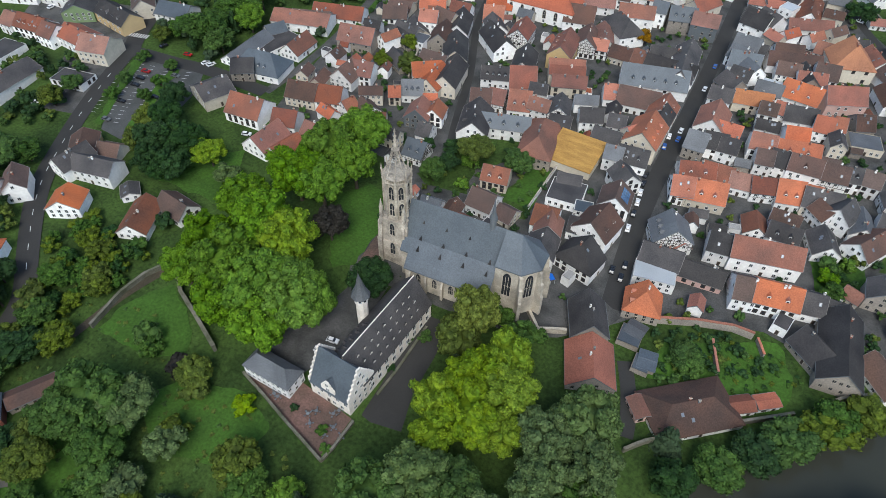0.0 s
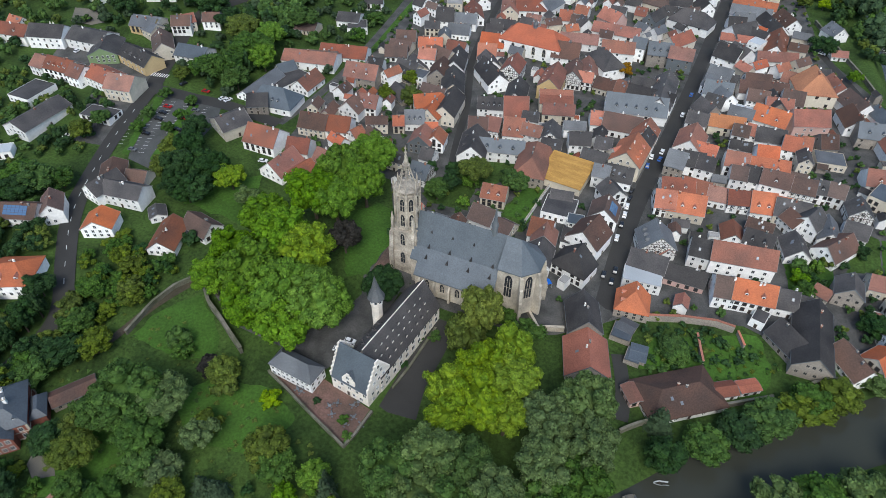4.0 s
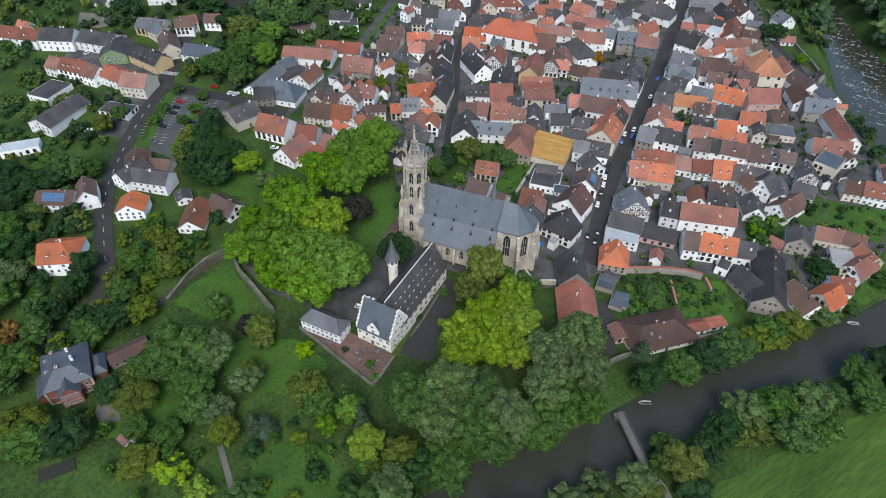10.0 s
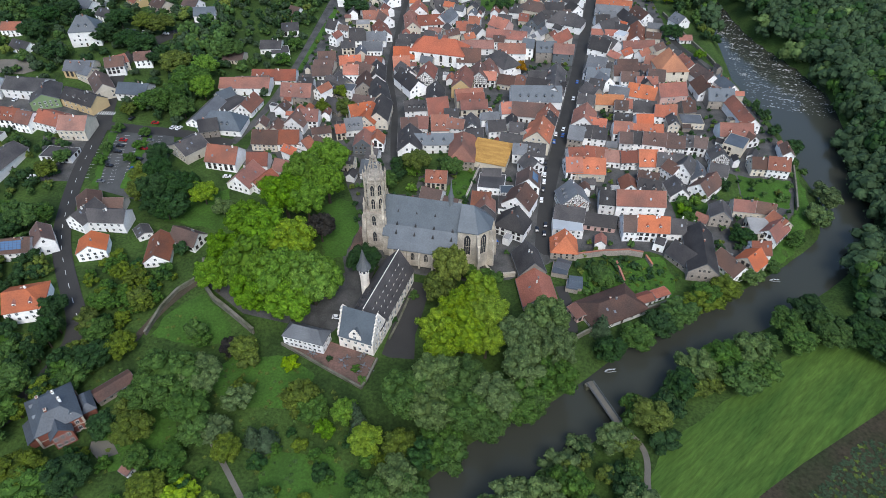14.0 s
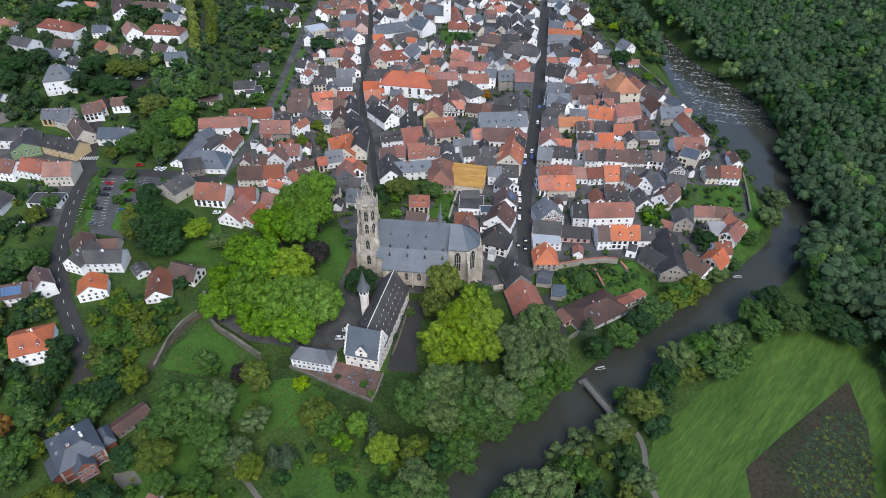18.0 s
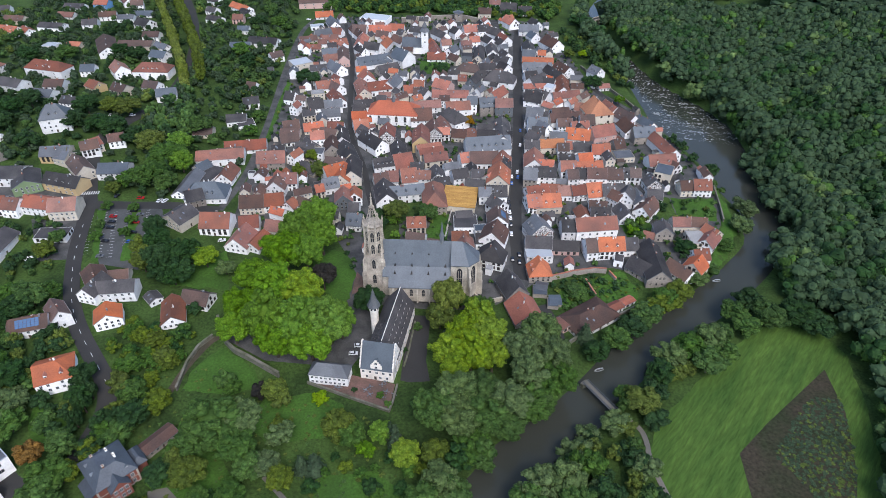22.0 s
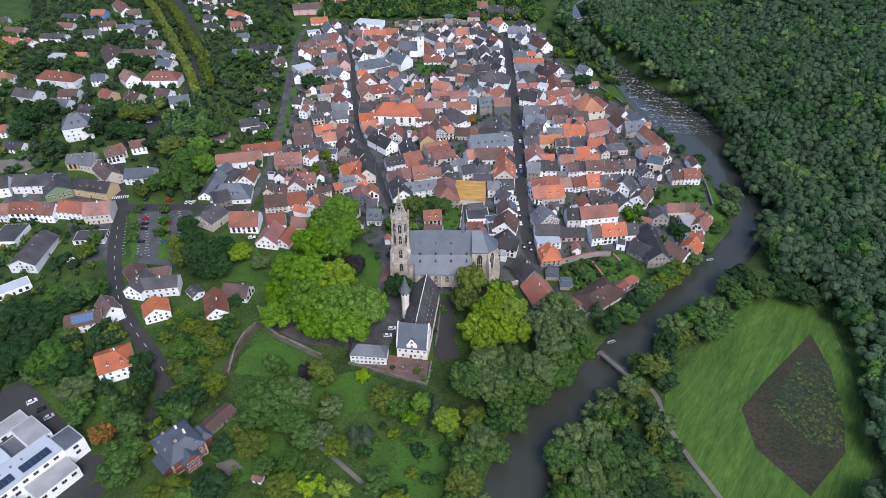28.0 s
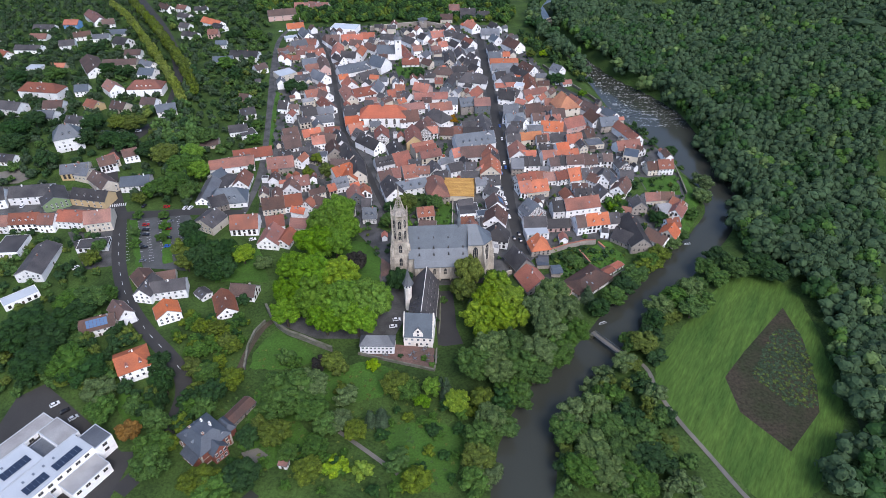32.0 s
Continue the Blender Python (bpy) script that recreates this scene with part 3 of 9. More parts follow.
def house(x, y, turn, L, w, e, h, roof, wall, kind="gable", dormers=0, solar=False, windows=True, group="houses of the town", name="house", label=""):
    c, s = math.cos(radians(turn)), math.sin(radians(turn))
    if name == "villa" and kind != "flat":
        e = max(e, 0.56 * h)
    zc = land(x, y)
    low = min(land(x + i * L / 2 * c - j * w / 2 * s, y + i * L / 2 * s + j * w / 2 * c) for i in (-1, 1) for j in (-1, 1))
    base = min(0.0, low - zc) - 0.4
    shape = {"gable": "gable-roofed", "hip": "hip-roofed", "half": "half-hipped", "flat": "flat-roofed"}[kind]
    if not dormers and kind == "gable" and L > 10 and h - e > 4 and name == "house" and y < 300 and not solar and (x * 7.13 + y * 3.7) % 1.0 < 0.2:
        dormers = 2
    claim(x, y, turn, L, w)
    words, category = KINDS[name] if name in KINDS else ("house", "house")
    thing = empty(name, pose(x, y, zc, 0, 0, turn), label or f"{WALL_WORDS[wall]} {shape} {words} with {ROOF_WORDS[roof]} roof" + (", dormers" if dormers else ""), category, group)
    bm = bmesh.new()
    if kind == "gable":
        prism(bm, [(-w / 2, base), (w / 2, base), (w / 2, e), (0, h), (-w / 2, e)], -L / 2, L / 2)
    elif kind == "half":
        prism(bm, [(-w / 2, base), (w / 2, base), (w / 2, e), (0, h), (-w / 2, e)], -L / 2, L / 2 - w * 0.4)
        box(bm, L / 2 - w * 0.4, L / 2, -w / 2, w / 2, base, e)
    elif kind == "hip":
        box(bm, -L / 2, L / 2, -w / 2, w / 2, base, e)
    else:
        box(bm, -L / 2, L / 2, -w / 2, w / 2, base, h)
        bm.faces.ensure_lookup_table()
        top = bm.faces[1]
        bmesh.ops.inset_region(bm, faces=[top], thickness=0.25)
        for v in top.verts:
            v.co.z -= 0.3
    part("wall", bm, WALLS[wall], thing)
    bm = bmesh.new()
    if kind == "flat":
        box(bm, -L / 2 + 0.25, L / 2 - 0.25, -w / 2 + 0.25, w / 2 - 0.25, h - 0.3, h - 0.12)
    else:
        roof_shape(bm, L, w, e, h, kind)
    part("roof", bm, [ROOFS[roof], BOARD if wall in ("white", "cream", "yellow", "pink", "blue") and L > 7 else WALLS["slate"]], thing)
    if wall == "timber" and kind == "gable":
        timber_frame(thing, L, w, e, h, base)
    slope = math.atan2(h - e, w / 2)
    if kind != "flat":
        if h > 6.5 and name != "hall_church":
            for k in range(1 + (L > 13)):
                cx = (DICE.uniform(-0.35, 0.35) if k == 0 else DICE.uniform(-0.1, 0.4)) * L * (0.4 if kind == "hip" else 1)
                cy = DICE.choice((-1, 1)) * DICE.uniform(0.3, 0.9)
                shared("chimney", DICE.choice(CHIMNEYS), thing, pose(cx, cy, h + 0.1 - abs(cy) * math.tan(slope) * 0.6))
        # the slope that looks south
        side = -1 if math.cos(radians(turn)) >= 0 else 1
        run = (w / 2) / math.cos(slope)
        span = L * (0.5 if kind == "hip" else 0.8)
        for k in range(dormers):
            dx = -span / 2 + span * (k + 0.5) / dormers
            d = shared("dormer", dormer_mesh(roof)[0], thing, pose(dx, side * w * 0.36, e + (h - e) * 0.26, 0, 0, 0 if side < 0 else 180))
            shared("dormer_roof", dormer_mesh(roof)[1], d, Matrix())
            shared("window", SMALL_WINDOW, d, pose(0, 0, 0.15))
        if solar:
            n = max(2, int(L * 0.7 / 1.7))
            side = -side if solar == 2 else side
            m = pose(0, side * w * 0.26, e + (h - e) * 0.5 + 0.22) @ Matrix.Rotation(slope if side < 0 else -slope, 4, "X")
            for i in range(n):
                for j in range(4):
                    shared("solar_panel", SOLAR_PANEL, thing, m @ pose((i - n / 2 + 0.5) * 1.7, -1.4 + j * 1.05, 0), "blue solar panel on the roof slope")
        elif roof in ("orange", "red", "brown", "dark") and L > 7:
            for k in range(DICE.choice((0, 0, 0, 1, 2))):
                f = DICE.uniform(0.3, 0.7)
                m = pose(DICE.uniform(-0.4, 0.4) * span, side * (w / 2) * (1 - f), e + (h - e) * f + 0.27, 0, 0, 0 if side < 0 else 180) @ Matrix.Rotation(slope - radians(90), 4, "X")
                shared("skylight", SKYLIGHT_MESH, thing, m)
    if not windows or e < 2.3:
        return thing
    mesh = DARK_WINDOW if wall in ("slate", "stone") else SHUTTER_WINDOW if DICE.random() < 0.2 else WINDOW
    floors = max(1, round((e - 0.2) / 2.8))
    spots = []
    for face in range(4):
        a = turn + (-90, 0, 90, 180)[face]
        if math.sin(radians(a)) > (0.2 if y < 200 else -0.1):
            continue
        length, off = (L, w / 2) if face % 2 == 0 else (w, L / 2)
        n = max(1, min(5 if y < 200 else 3, int(length / 2.7)))
        if length < 3:
            continue
        rows = floors + (1 if face % 2 and kind in ("gable",) and h - e > 2.6 else 0)
        if kind == "half" and face == 1:
            rows = floors
        for f in range(rows):
            z = 0.9 + f * 2.8
            gable = z + 1.4 > e
            if gable and face % 2 == 0:
                z = e - 1.75
                if z < 0.4:
                    continue
            if gable and face % 2:
                if f < floors:
                    z = max(0.7, e - 1.8)
                count = max(1, int((h - z - 1.5) / (h - e) * w / 3.2)) if f >= floors else n
                if f >= floors:
                    z = e + 0.5
            else:
                count = n
            for i in range(count):
                u = (i + 0.5) / count - 0.5
                p = u * length * (0.9 if not (gable and f >= floors) else 0.45)
                if f == 0 and i == count // 2 and face in (0, 2) and zc - low < 1.5:
                    shared("door", DOOR, thing, pose(*((p, -off) if face == 0 else (-p, off)), max(base, -0.1), 0, 0, 0 if face == 0 else 180))
                    continue
                px, py, r = ((p, -off, 0), (off, p, 90), (-p, off, 180), (-off, -p, 270))[face]
                spots.append((math.sin(radians(a)) + DICE.uniform(0, 0.35), px, py, z, r))
    # far houses show only the windows of the sides that face the river
    for _, px, py, z, r in sorted(spots)[:9 if y < 110 else 7 if name == "villa" else 5 if y < 230 else 3]:
        shared("window", mesh, thing, pose(px, py, z, 0, 0, r))
    return thing


# ---- trees ----
def leaf_cards(rng, spots, normals, size):
    """One small bent quad at each spot, roughly facing along its normal."""
    n = len(spots)
    nrm = normals + rng.normal(0, 0.45, (n, 3))
    nrm /= np.linalg.norm(nrm, axis=1)[:, None]
    side = np.cross(nrm, rng.normal(0, 1, (n, 3)))
    side /= np.linalg.norm(side, axis=1)[:, None] + 1e-9
    up = np.cross(nrm, side)
    s = size * rng.uniform(0.6, 1.4, (n, 1))
    quads = np.stack([spots - side * s - up * s * 0.7, spots + side * s - up * s * 0.5 + nrm * s * 0.2, spots + side * s * 0.7 + up * s, spots - side * s * 0.8 + up * s * 0.8 - nrm * s * 0.2], 1)
    return quads.reshape(-1, 3)


def dome(rng, centre, r, rings=4, n=8):
    """A rough lump: a closed low dome with uneven radius."""
    verts, faces = [], []
    for i in range(1, rings):
        a = math.pi * i / rings
        for j in range(n):
            b = 2 * math.pi * (j + 0.5 * (i % 2)) / n
            k = r * rng.uniform(0.8, 1.1)
            verts.append((centre[0] + k * math.sin(a) * math.cos(b), centre[1] + k * math.sin(a) * math.sin(b), centre[2] + k * math.cos(a) * 0.85))
    top, bottom = len(verts), len(verts) + 1
    verts += [(centre[0], centre[1], centre[2] + r * 0.85), (centre[0], centre[1], centre[2] - r * 0.85)]
    for i in range(rings - 2):
        for j in range(n):
            a, b, c, d = i * n + j, i * n + (j + 1) % n, (i + 1) * n + (j + 1) % n, (i + 1) * n + j
            faces += [(a, d, c), (a, c, b)]
    for j in range(n):
        faces.append((top, j, (j + 1) % n))
        faces.append((bottom, (rings - 2) * n + (j + 1) % n, (rings - 2) * n + j))
    return np.array(verts), faces


def crown_arrays(seed, lobes, cards, size, core=0.86, twigs=5, rings=3, around=7):
    """Unit crown, centre at 0, radius about 1: a full dome of boughs, each with lesser lumps, and leaf cards over what shows."""
    rng = np.random.default_rng(seed)
    boughs, lumps = [], []
    for i in range(lobes):
        u = 0.97 - 1.42 * (i + 0.5) / lobes + rng.uniform(-0.06, 0.06)
        a = i * 2.39996 + rng.uniform(-0.3, 0.3)
        ring, out = math.sqrt(max(0.0, 1 - u * u)), rng.uniform(0.52, 0.72)
        c = np.array((math.cos(a) * ring * out, math.sin(a) * ring * out, u * out))
        r = rng.uniform(0.8, 1.2) * min(0.44, 1.42 / math.sqrt(lobes))
        boughs.append((*c, r))
        for k in range(twigs):
            d = rng.normal(0, 1, 3) + c / np.linalg.norm(c) * 1.1 + (0, 0, 0.25)
            d /= np.linalg.norm(d)
            lumps.append((*(c + d * r * rng.uniform(0.5, 0.85)), r * rng.uniform(0.4, 0.62)))
    lumps += boughs if twigs < 2 else []
    verts, faces, count = [], [], 0
    for cx, cy, cz, r in [(x, y, z, r * core) for x, y, z, r in lumps + (boughs if twigs > 1 else [])] + [(0, 0, 0.0, 0.56)]:
        v, f = dome(rng, (cx, cy, cz), r, rings, around)
        verts.append(v)
        faces += [tuple(k + count for k in t) for t in f]
        count += len(v)
    solid = np.array(lumps + [(0, 0, 0, 0.56)])
    share = 1.7 * cards / sum(p[3] ** 2 for p in lumps)
    for cx, cy, cz, r in lumps:
        each = max(5, int(share * r * r))
        d = rng.normal(0, 1, (each, 3)) + (0, 0, 0.25)
        d /= np.linalg.norm(d, axis=1)[:, None]
        spots = np.array((cx, cy, cz)) + d * r * rng.uniform(0.84, 1.12, (each, 1))
        gap = np.linalg.norm(spots[:, None, :] - solid[None, :, :3], axis=2) / solid[None, :, 3]
        keep = gap.min(axis=1) > 0.82
        q = leaf_cards(rng, spots[keep], d[keep], size)
        verts.append(q)
        faces += [tuple(range(count + 4 * k, count + 4 * k + 4)) for k in range(int(keep.sum()))]
        count += len(q)
    return np.concatenate(verts), faces


def fir_arrays(seed, tiers, cards):
    """Unit fir: base at 0, top at 1, drooping tiers of needles."""
    rng = np.random.default_rng(seed)
    verts, faces, count = [], [], 0
    for i in range(tiers):
        z = 0.1 + 0.85 * i / tiers
        r = 0.27 * (1 - z) + 0.02
        n = max(6, int(16 * (1 - z)))
        ring = [(r * rng.uniform(0.75, 1.1) * math.cos(6.2832 * k / n), r * rng.uniform(0.75, 1.1) * math.sin(6.2832 * k / n), z - 0.06 - 0.03 * (k % 2)) for k in range(n)]
        v = ring + [(0, 0, z + 0.13)]
        verts.append(np.array(v))
        faces += [(count + k, count + (k + 1) % n, count + n) for k in range(n)]
        count += len(v)
        m = max(4, int(cards * (1 - z) / tiers * 2))
        a = rng.uniform(0, 6.2832, m)
        rr = r * rng.uniform(0.5, 1.15, m)
        spots = np.stack([rr * np.cos(a), rr * np.sin(a), z + 0.1 - rr * 0.55], 1)
        q = leaf_cards(rng, spots, np.stack([np.cos(a), np.sin(a), 0.6 + 0 * a], 1), 0.022)
        verts.append(q)
        faces += [tuple(range(count + 4 * k, count + 4 * k + 4)) for k in range(m)]
        count += len(q)
    return np.concatenate(verts), faces


def trunk_mesh(seed):
    """Unit trunk: from 0 to 1 high, with a few limbs into the crown."""
    rng = random.Random(seed)
    bm = bmesh.new()
    cone(bm, 0.045, 0.022, -0.05, 0.62, 7)
    for i in range(5):
        a = i * 1.26 + rng.uniform(-0.3, 0.3)
        m = Matrix.Translation((0, 0, rng.uniform(0.3, 0.5))) @ Matrix.Rotation(a, 4, "Z") @ Matrix.Rotation(radians(rng.uniform(35, 60)), 4, "Y")
        cone(bm, 0.018, 0.006, 0, rng.uniform(0.25, 0.36), 5, 0, m)
    return mesh_of("trunk", bm, BARK)


TRUNKS = [trunk_mesh(i) for i in range(3)]
CROWNS = {}


def crown_mesh(kind, leaf, variant):
    key = (kind, leaf, variant)
    if key not in CROWNS:
        arrays = {"big": lambda: crown_arrays(variant, 24, 5200, 0.029), "tree": lambda: crown_arrays(40 + variant, 12, 1500, 0.05, twigs=4),
                  "bush": lambda: crown_arrays(80 + variant, 7, 380, 0.09, twigs=3), "fir": lambda: fir_arrays(variant, 9, 420)}[kind]()
        me = bpy.data.meshes.new("crown")
        me.from_pydata(arrays[0].tolist(), [], arrays[1])
        me.materials.append(LEAF[leaf])
        CROWNS[key] = me
    return CROWNS[key]


LEAF_WORDS = {"lime": "bright lime-green", "yellow": "yellow-green", "green": "mid-green", "dark": "dark green", "olive": "olive-green", "sage": "grey-green",
              "rust": "rusty autumn-coloured", "copper": "dark copper-leaved", "wooded": "grey-green", "spring": "pale olive-green", "fir": "dark needled"}


def tree(x, y, r, height, leaf="green", kind="tree", group=""):
    """A tree with its trunk and crown; r: the crown's radius."""
    z = land(x, y)
    words = {"big": "large broad-crowned tree on grass", "tree": "leafy tree standing in a garden", "bush": "rounded garden shrub", "fir": "fir tree with drooping tiers"}[kind]
    thing = empty({"big": "tree", "tree": "tree", "bush": "shrub", "fir": "fir_tree"}[kind], pose(x, y, z, 0, 0, DICE.uniform(0, 360)), f"{LEAF_WORDS[leaf]} {words}",
                  "shrub" if kind == "bush" else "tree", group)
    shared("trunk", TRUNKS[DICE.randrange(3)], thing, Matrix.Diagonal((height * 0.8, height * 0.8, height * (0.95 if kind != "bush" else 0.8), 1)))
    me = crown_mesh(kind, leaf, DICE.randrange(3))
    wide = DICE.uniform(0.9, 1.08)
    if kind == "fir":
        shared("crown", me, thing, Matrix.Diagonal((r / 0.27, r / 0.27, height, 1)))
    else:
        half = height * (0.43 if kind != "bush" else 0.55)
        shared("crown", me, thing, Matrix.Translation((0, 0, height - half * 0.98)) @ Matrix.Diagonal((r * wide, r * (1.98 - wide), half, 1)))
    return thing


def inside(x, y, outline):
    hit = False
    for (ax, ay), (bx, by) in zip(outline, outline[1:] + outline[:1]):
        if (ay > y) != (by > y) and x < (bx - ax) * (y - ay) / (by - ay) + ax:
            hit = not hit
    return hit


FAR_TREES = {}
FOOT = collections.defaultdict(list)


def claim(x, y, turn, L, w):
    """Note the ground that a house stands on."""
    for i in range(int((x - 40) // 40), int((x + 40) // 40) + 1):
        for j in range(int((y - 40) // 40), int((y + 40) // 40) + 1):
            FOOT[i, j].append((x, y, math.cos(radians(turn)), math.sin(radians(turn)), L / 2, w / 2))


def built(x, y, margin=0.0):
    """Whether a house stands at this place."""
    for hx, hy, c, s, a, b in FOOT[int(x // 40), int(y // 40)]:
        dx, dy = x - hx, y - hy
        if abs(dx * c + dy * s) < a + margin and abs(dy * c - dx * s) < b + margin:
            return True
    return False



def wood(name, outline, spacing, r, height, mix, label, seed, cards=90, lobes=3):
    """A stretch of woodland: one mesh of many trees."""
    rng = random.Random(seed)
    xs, ys = [p[0] for p in outline], [p[1] for p in outline]
    for k in range(4):
        if (k, cards, lobes) not in FAR_TREES:
            FAR_TREES[k, cards, lobes] = crown_arrays(200 + k, 8, 400, 0.062, 0.86, 3, 3, 6) if cards >= 200 else crown_arrays(200 + k, lobes + 4, cards * 0.5, 0.085 * math.sqrt(120 / max(60, cards)), 0.95, 0, 3 if cards < 100 else 4, 6 if cards < 100 else 7)
    verts, faces, slots, count = [], [], [], 0
    near = [c for c in CLEAR if min(xs) - 9 < c[0] < max(xs) + 9 and min(ys) - 9 < c[1] < max(ys) + 9]
    y = min(ys)
    while y < max(ys):
        x = min(xs)
        while x < max(xs):
            px, py = x + rng.uniform(-0.5, 0.5) * spacing, y + rng.uniform(-0.5, 0.5) * spacing
            if inside(px, py, outline) and river_off(px, py) > river_half(py) + ((-2.5 if py < 270 else 3.0) if name == "woodland" else 1.0) and not built(px, py, 1.5) and not any((px - cx) ** 2 + (py - cy) ** 2 < cr * cr for cx, cy, cr in near):
                v, f = FAR_TREES[rng.randrange(4), cards, lobes]
                k, hh = r * rng.uniform(0.75, 1.35), height * rng.uniform(0.75, 1.3)
                a = rng.uniform(0, 6.28)
                c, s = math.cos(a), math.sin(a)
                w = v @ np.array([[c * k, s * k, 0], [-s * k, c * k, 0], [0, 0, hh * 0.5]]) + (px, py, land(px, py) + hh * 0.5)
                verts.append(w)
                faces.extend(f_i for f_i in [(np.array(t) + count).tolist() for t in f])
                patch = 1.0 + 2.0 * max(0.0, noise.noise((px * 0.022, py * 0.022, seed)))
                slots.extend([rng.choices(range(len(mix)), [m[1] if q == 0 else m[1] * patch * patch for q, m in enumerate(mix)])[0]] * len(f))
                count += len(w)
            x += spacing
        y += spacing * 0.87
    if not verts:
        return None
    me = bpy.data.meshes.new(name)
    me.from_pydata(np.concatenate(verts).tolist(), [], faces)
    for leaf, _ in mix:
        me.materials.append(LEAF[leaf])
    me.polygons.foreach_set("material_index", slots)
    return tagged(new(name, me), label, "woodland", kind="stuff")


# ---- houses of the town ----
house(8.2, 88.8, 14, 23.3, 10.1, 5.8, 10.1, "slate", "white", dormers=3)
house(26.4, 84.1, -83, 26.1, 14.6, 5.8, 12.1, "red", "stone", "hip")
house(30.5, 99.8, 8, 9.8, 10.1, 4.8, 9.1, "dark", "cream")
house(41.6, 109.4, 20, 10.3, 10.1, 5.8, 10.1, "dark", "white")
house(53.3, 110.9, 6, 7.9, 9, 5.2, 9.1, "dark", "white")
house(51.8, 101.3, -4, 12.2, 9, 3.2, 7.1, "dark", "cream")
house(67.0, 104.2, -95, 18.8, 14.6, 7.8, 14.1, "orange", "cream", dormers=3)
house(63.1, 106.8, 55, 12.8, 7.8, 6.7, 10.1, "orange", "cream")
house(70.2, 118.5, -94, 15.9, 10.1, 6.8, 11.1, "dark", "white")
house(58.0, 87.3, 4, 7.5, 9, 6.2, 10.1, "grey", "white")
house(65.6, 91.2, 3, 12.5, 11.2, 4.3, 9.1, "dark", "white")
house(65.5, 75.9, -49, 10.4, 10.1, 5.8, 10.1, "dark", "white")
house(65.6, 63.6, -87, 11.5, 12.3, 4.8, 10.1, "brown", "white", solar=2)
house(63.2, 45.8, -104, 14.0, 14.6, 6.8, 13.1, "brown", "white")
house(17.5, 56.8, 7, 11.1, 10.1, 4.8, 9.1, "red", "cream", dormers=2)
house(18.6, 41.0, -7, 10.8, 11.2, 4.3, 9.1, "brown", "white")
house(29.0, 39.9, -13, 7.6, 9, 2.6, 6.1, "brown", "cream", name="outbuilding")
house(43.8, 43.3, 3, 9.5, 12.3, 4.8, 10.1, "red", "white")
house(46.5, 38.2, -82, 8.9, 10.1, 5.8, 10.1, "red", "white")
house(46.6, 60.9, 3, 14.1, 13.4, 4.0, 4, "dark", "white", "flat", name="flat_roofed_building")
house(45.4, 68.0, 9, 9.8, 7.8, 2.7, 6.1, "dark", "cream", name="outbuilding")
house(55.4, 54.5, 9, 7.1, 6.7, 5.0, 5, "slate", "white", "flat", name="flat_roofed_building")
house(56.0, 44.9, 2, 6.4, 9, 4.2, 8.1, "dark", "white")
house(61.7, 29.5, -106, 11.1, 15.7, 5.3, 12.1, "dark", "white", "half")
house(47.4, 27.8, -85, 11.8, 11.2, 5.3, 10.1, "dark", "white")
house(72.4, 5.0, -69, 15.5, 12.4, 4.6, 11, "dark", "stone")
house(78.0, -11.0, -72, 17.1, 15.6, 2.6, 8.6, "orange", "stone")
house(87.6, 20.2, -83, 10.5, 12.6, 4.4, 10.4, "orange", "stone", "half", dormers=2)
house(88.7, 43.6, -1, 14.8, 11.2, 4.3, 9.1, "dark", "white")
house(88.4, 35.0, 6, 14.9, 9, 5.0, 5, "white", "white", "flat", name="flat_roofed_building")
house(89.2, 55.3, -69, 11.8, 14.6, 5.8, 12.1, "grey", "timber", dormers=3, name="half_timbered_house")
house(93.5, 54.6, -62, 7.9, 6.7, 3.2, 6.1, "orange", "white", name="outbuilding")
house(102.2, 42.8, 0, 18.9, 9, 3.2, 7.1, "dark", "pink")
house(88.3, 9.6, -13, 6.2, 6.0, 2.4, 2.9, "grey", "stone", windows=False, name="outbuilding")
house(106.7, 57.3, 3, 8.0, 11.2, 6.3, 11.1, "dark", "white")
house(122.6, 59.0, 9, 24.5, 12.3, 6.8, 12.1, "red", "white")
house(118.5, 39.6, 9, 8.7, 12.3, 5.8, 11.1, "brown", "white")
house(128.5, 40.8, 6, 15.1, 12.3, 5.8, 11.1, "orange", "white")
house(140.1, 43.3, 7, 8.0, 11.2, 4.3, 9.1, "dark", "white")
house(132.7, 31.7, -15, 5.1, 6.7, 4.0, 4, "dark", "white", "flat", name="flat_roofed_building")
house(150.5, 27.5, -89, 29.8, 13.4, 4.3, 10.1, "dark", "stone")
house(143.4, 25.1, -43, 12.9, 11.4, 2.8, 8, "dark", "stone")
house(128.5, 75.4, -3, 11.7, 10.1, 3.8, 8.1, "dark", "white")
house(147.2, 93.3, 64, 10.5, 11.2, 6.3, 11.1, "dark", "white")
house(91.7, 132.2, -93, 17.8, 13.4, 5.3, 11.1, "red", "white")
house(88.0, 112.0, -4, 8.7, 12.3, 5.8, 11.1, "grey", "stone")
house(93.7, 116.3, 6, 12.5, 11.2, 5.3, 10.1, "dark", "white")
house(101.1, 115.6, -1, 8.0, 10.1, 5.8, 10.1, "dark", "white")
house(99.5, 127.9, -4, 10.4, 10.1, 4.8, 9.1, "orange", "white")
house(91.3, 95.7, 17, 14.7, 10.1, 3.8, 8.1, "red", "white")
house(99.5, 98.5, -1, 12.3, 10.1, 3.8, 8.1, "red", "white")
house(109.1, 97.7, 4, 8.8, 10.1, 3.8, 8.1, "red", "white")
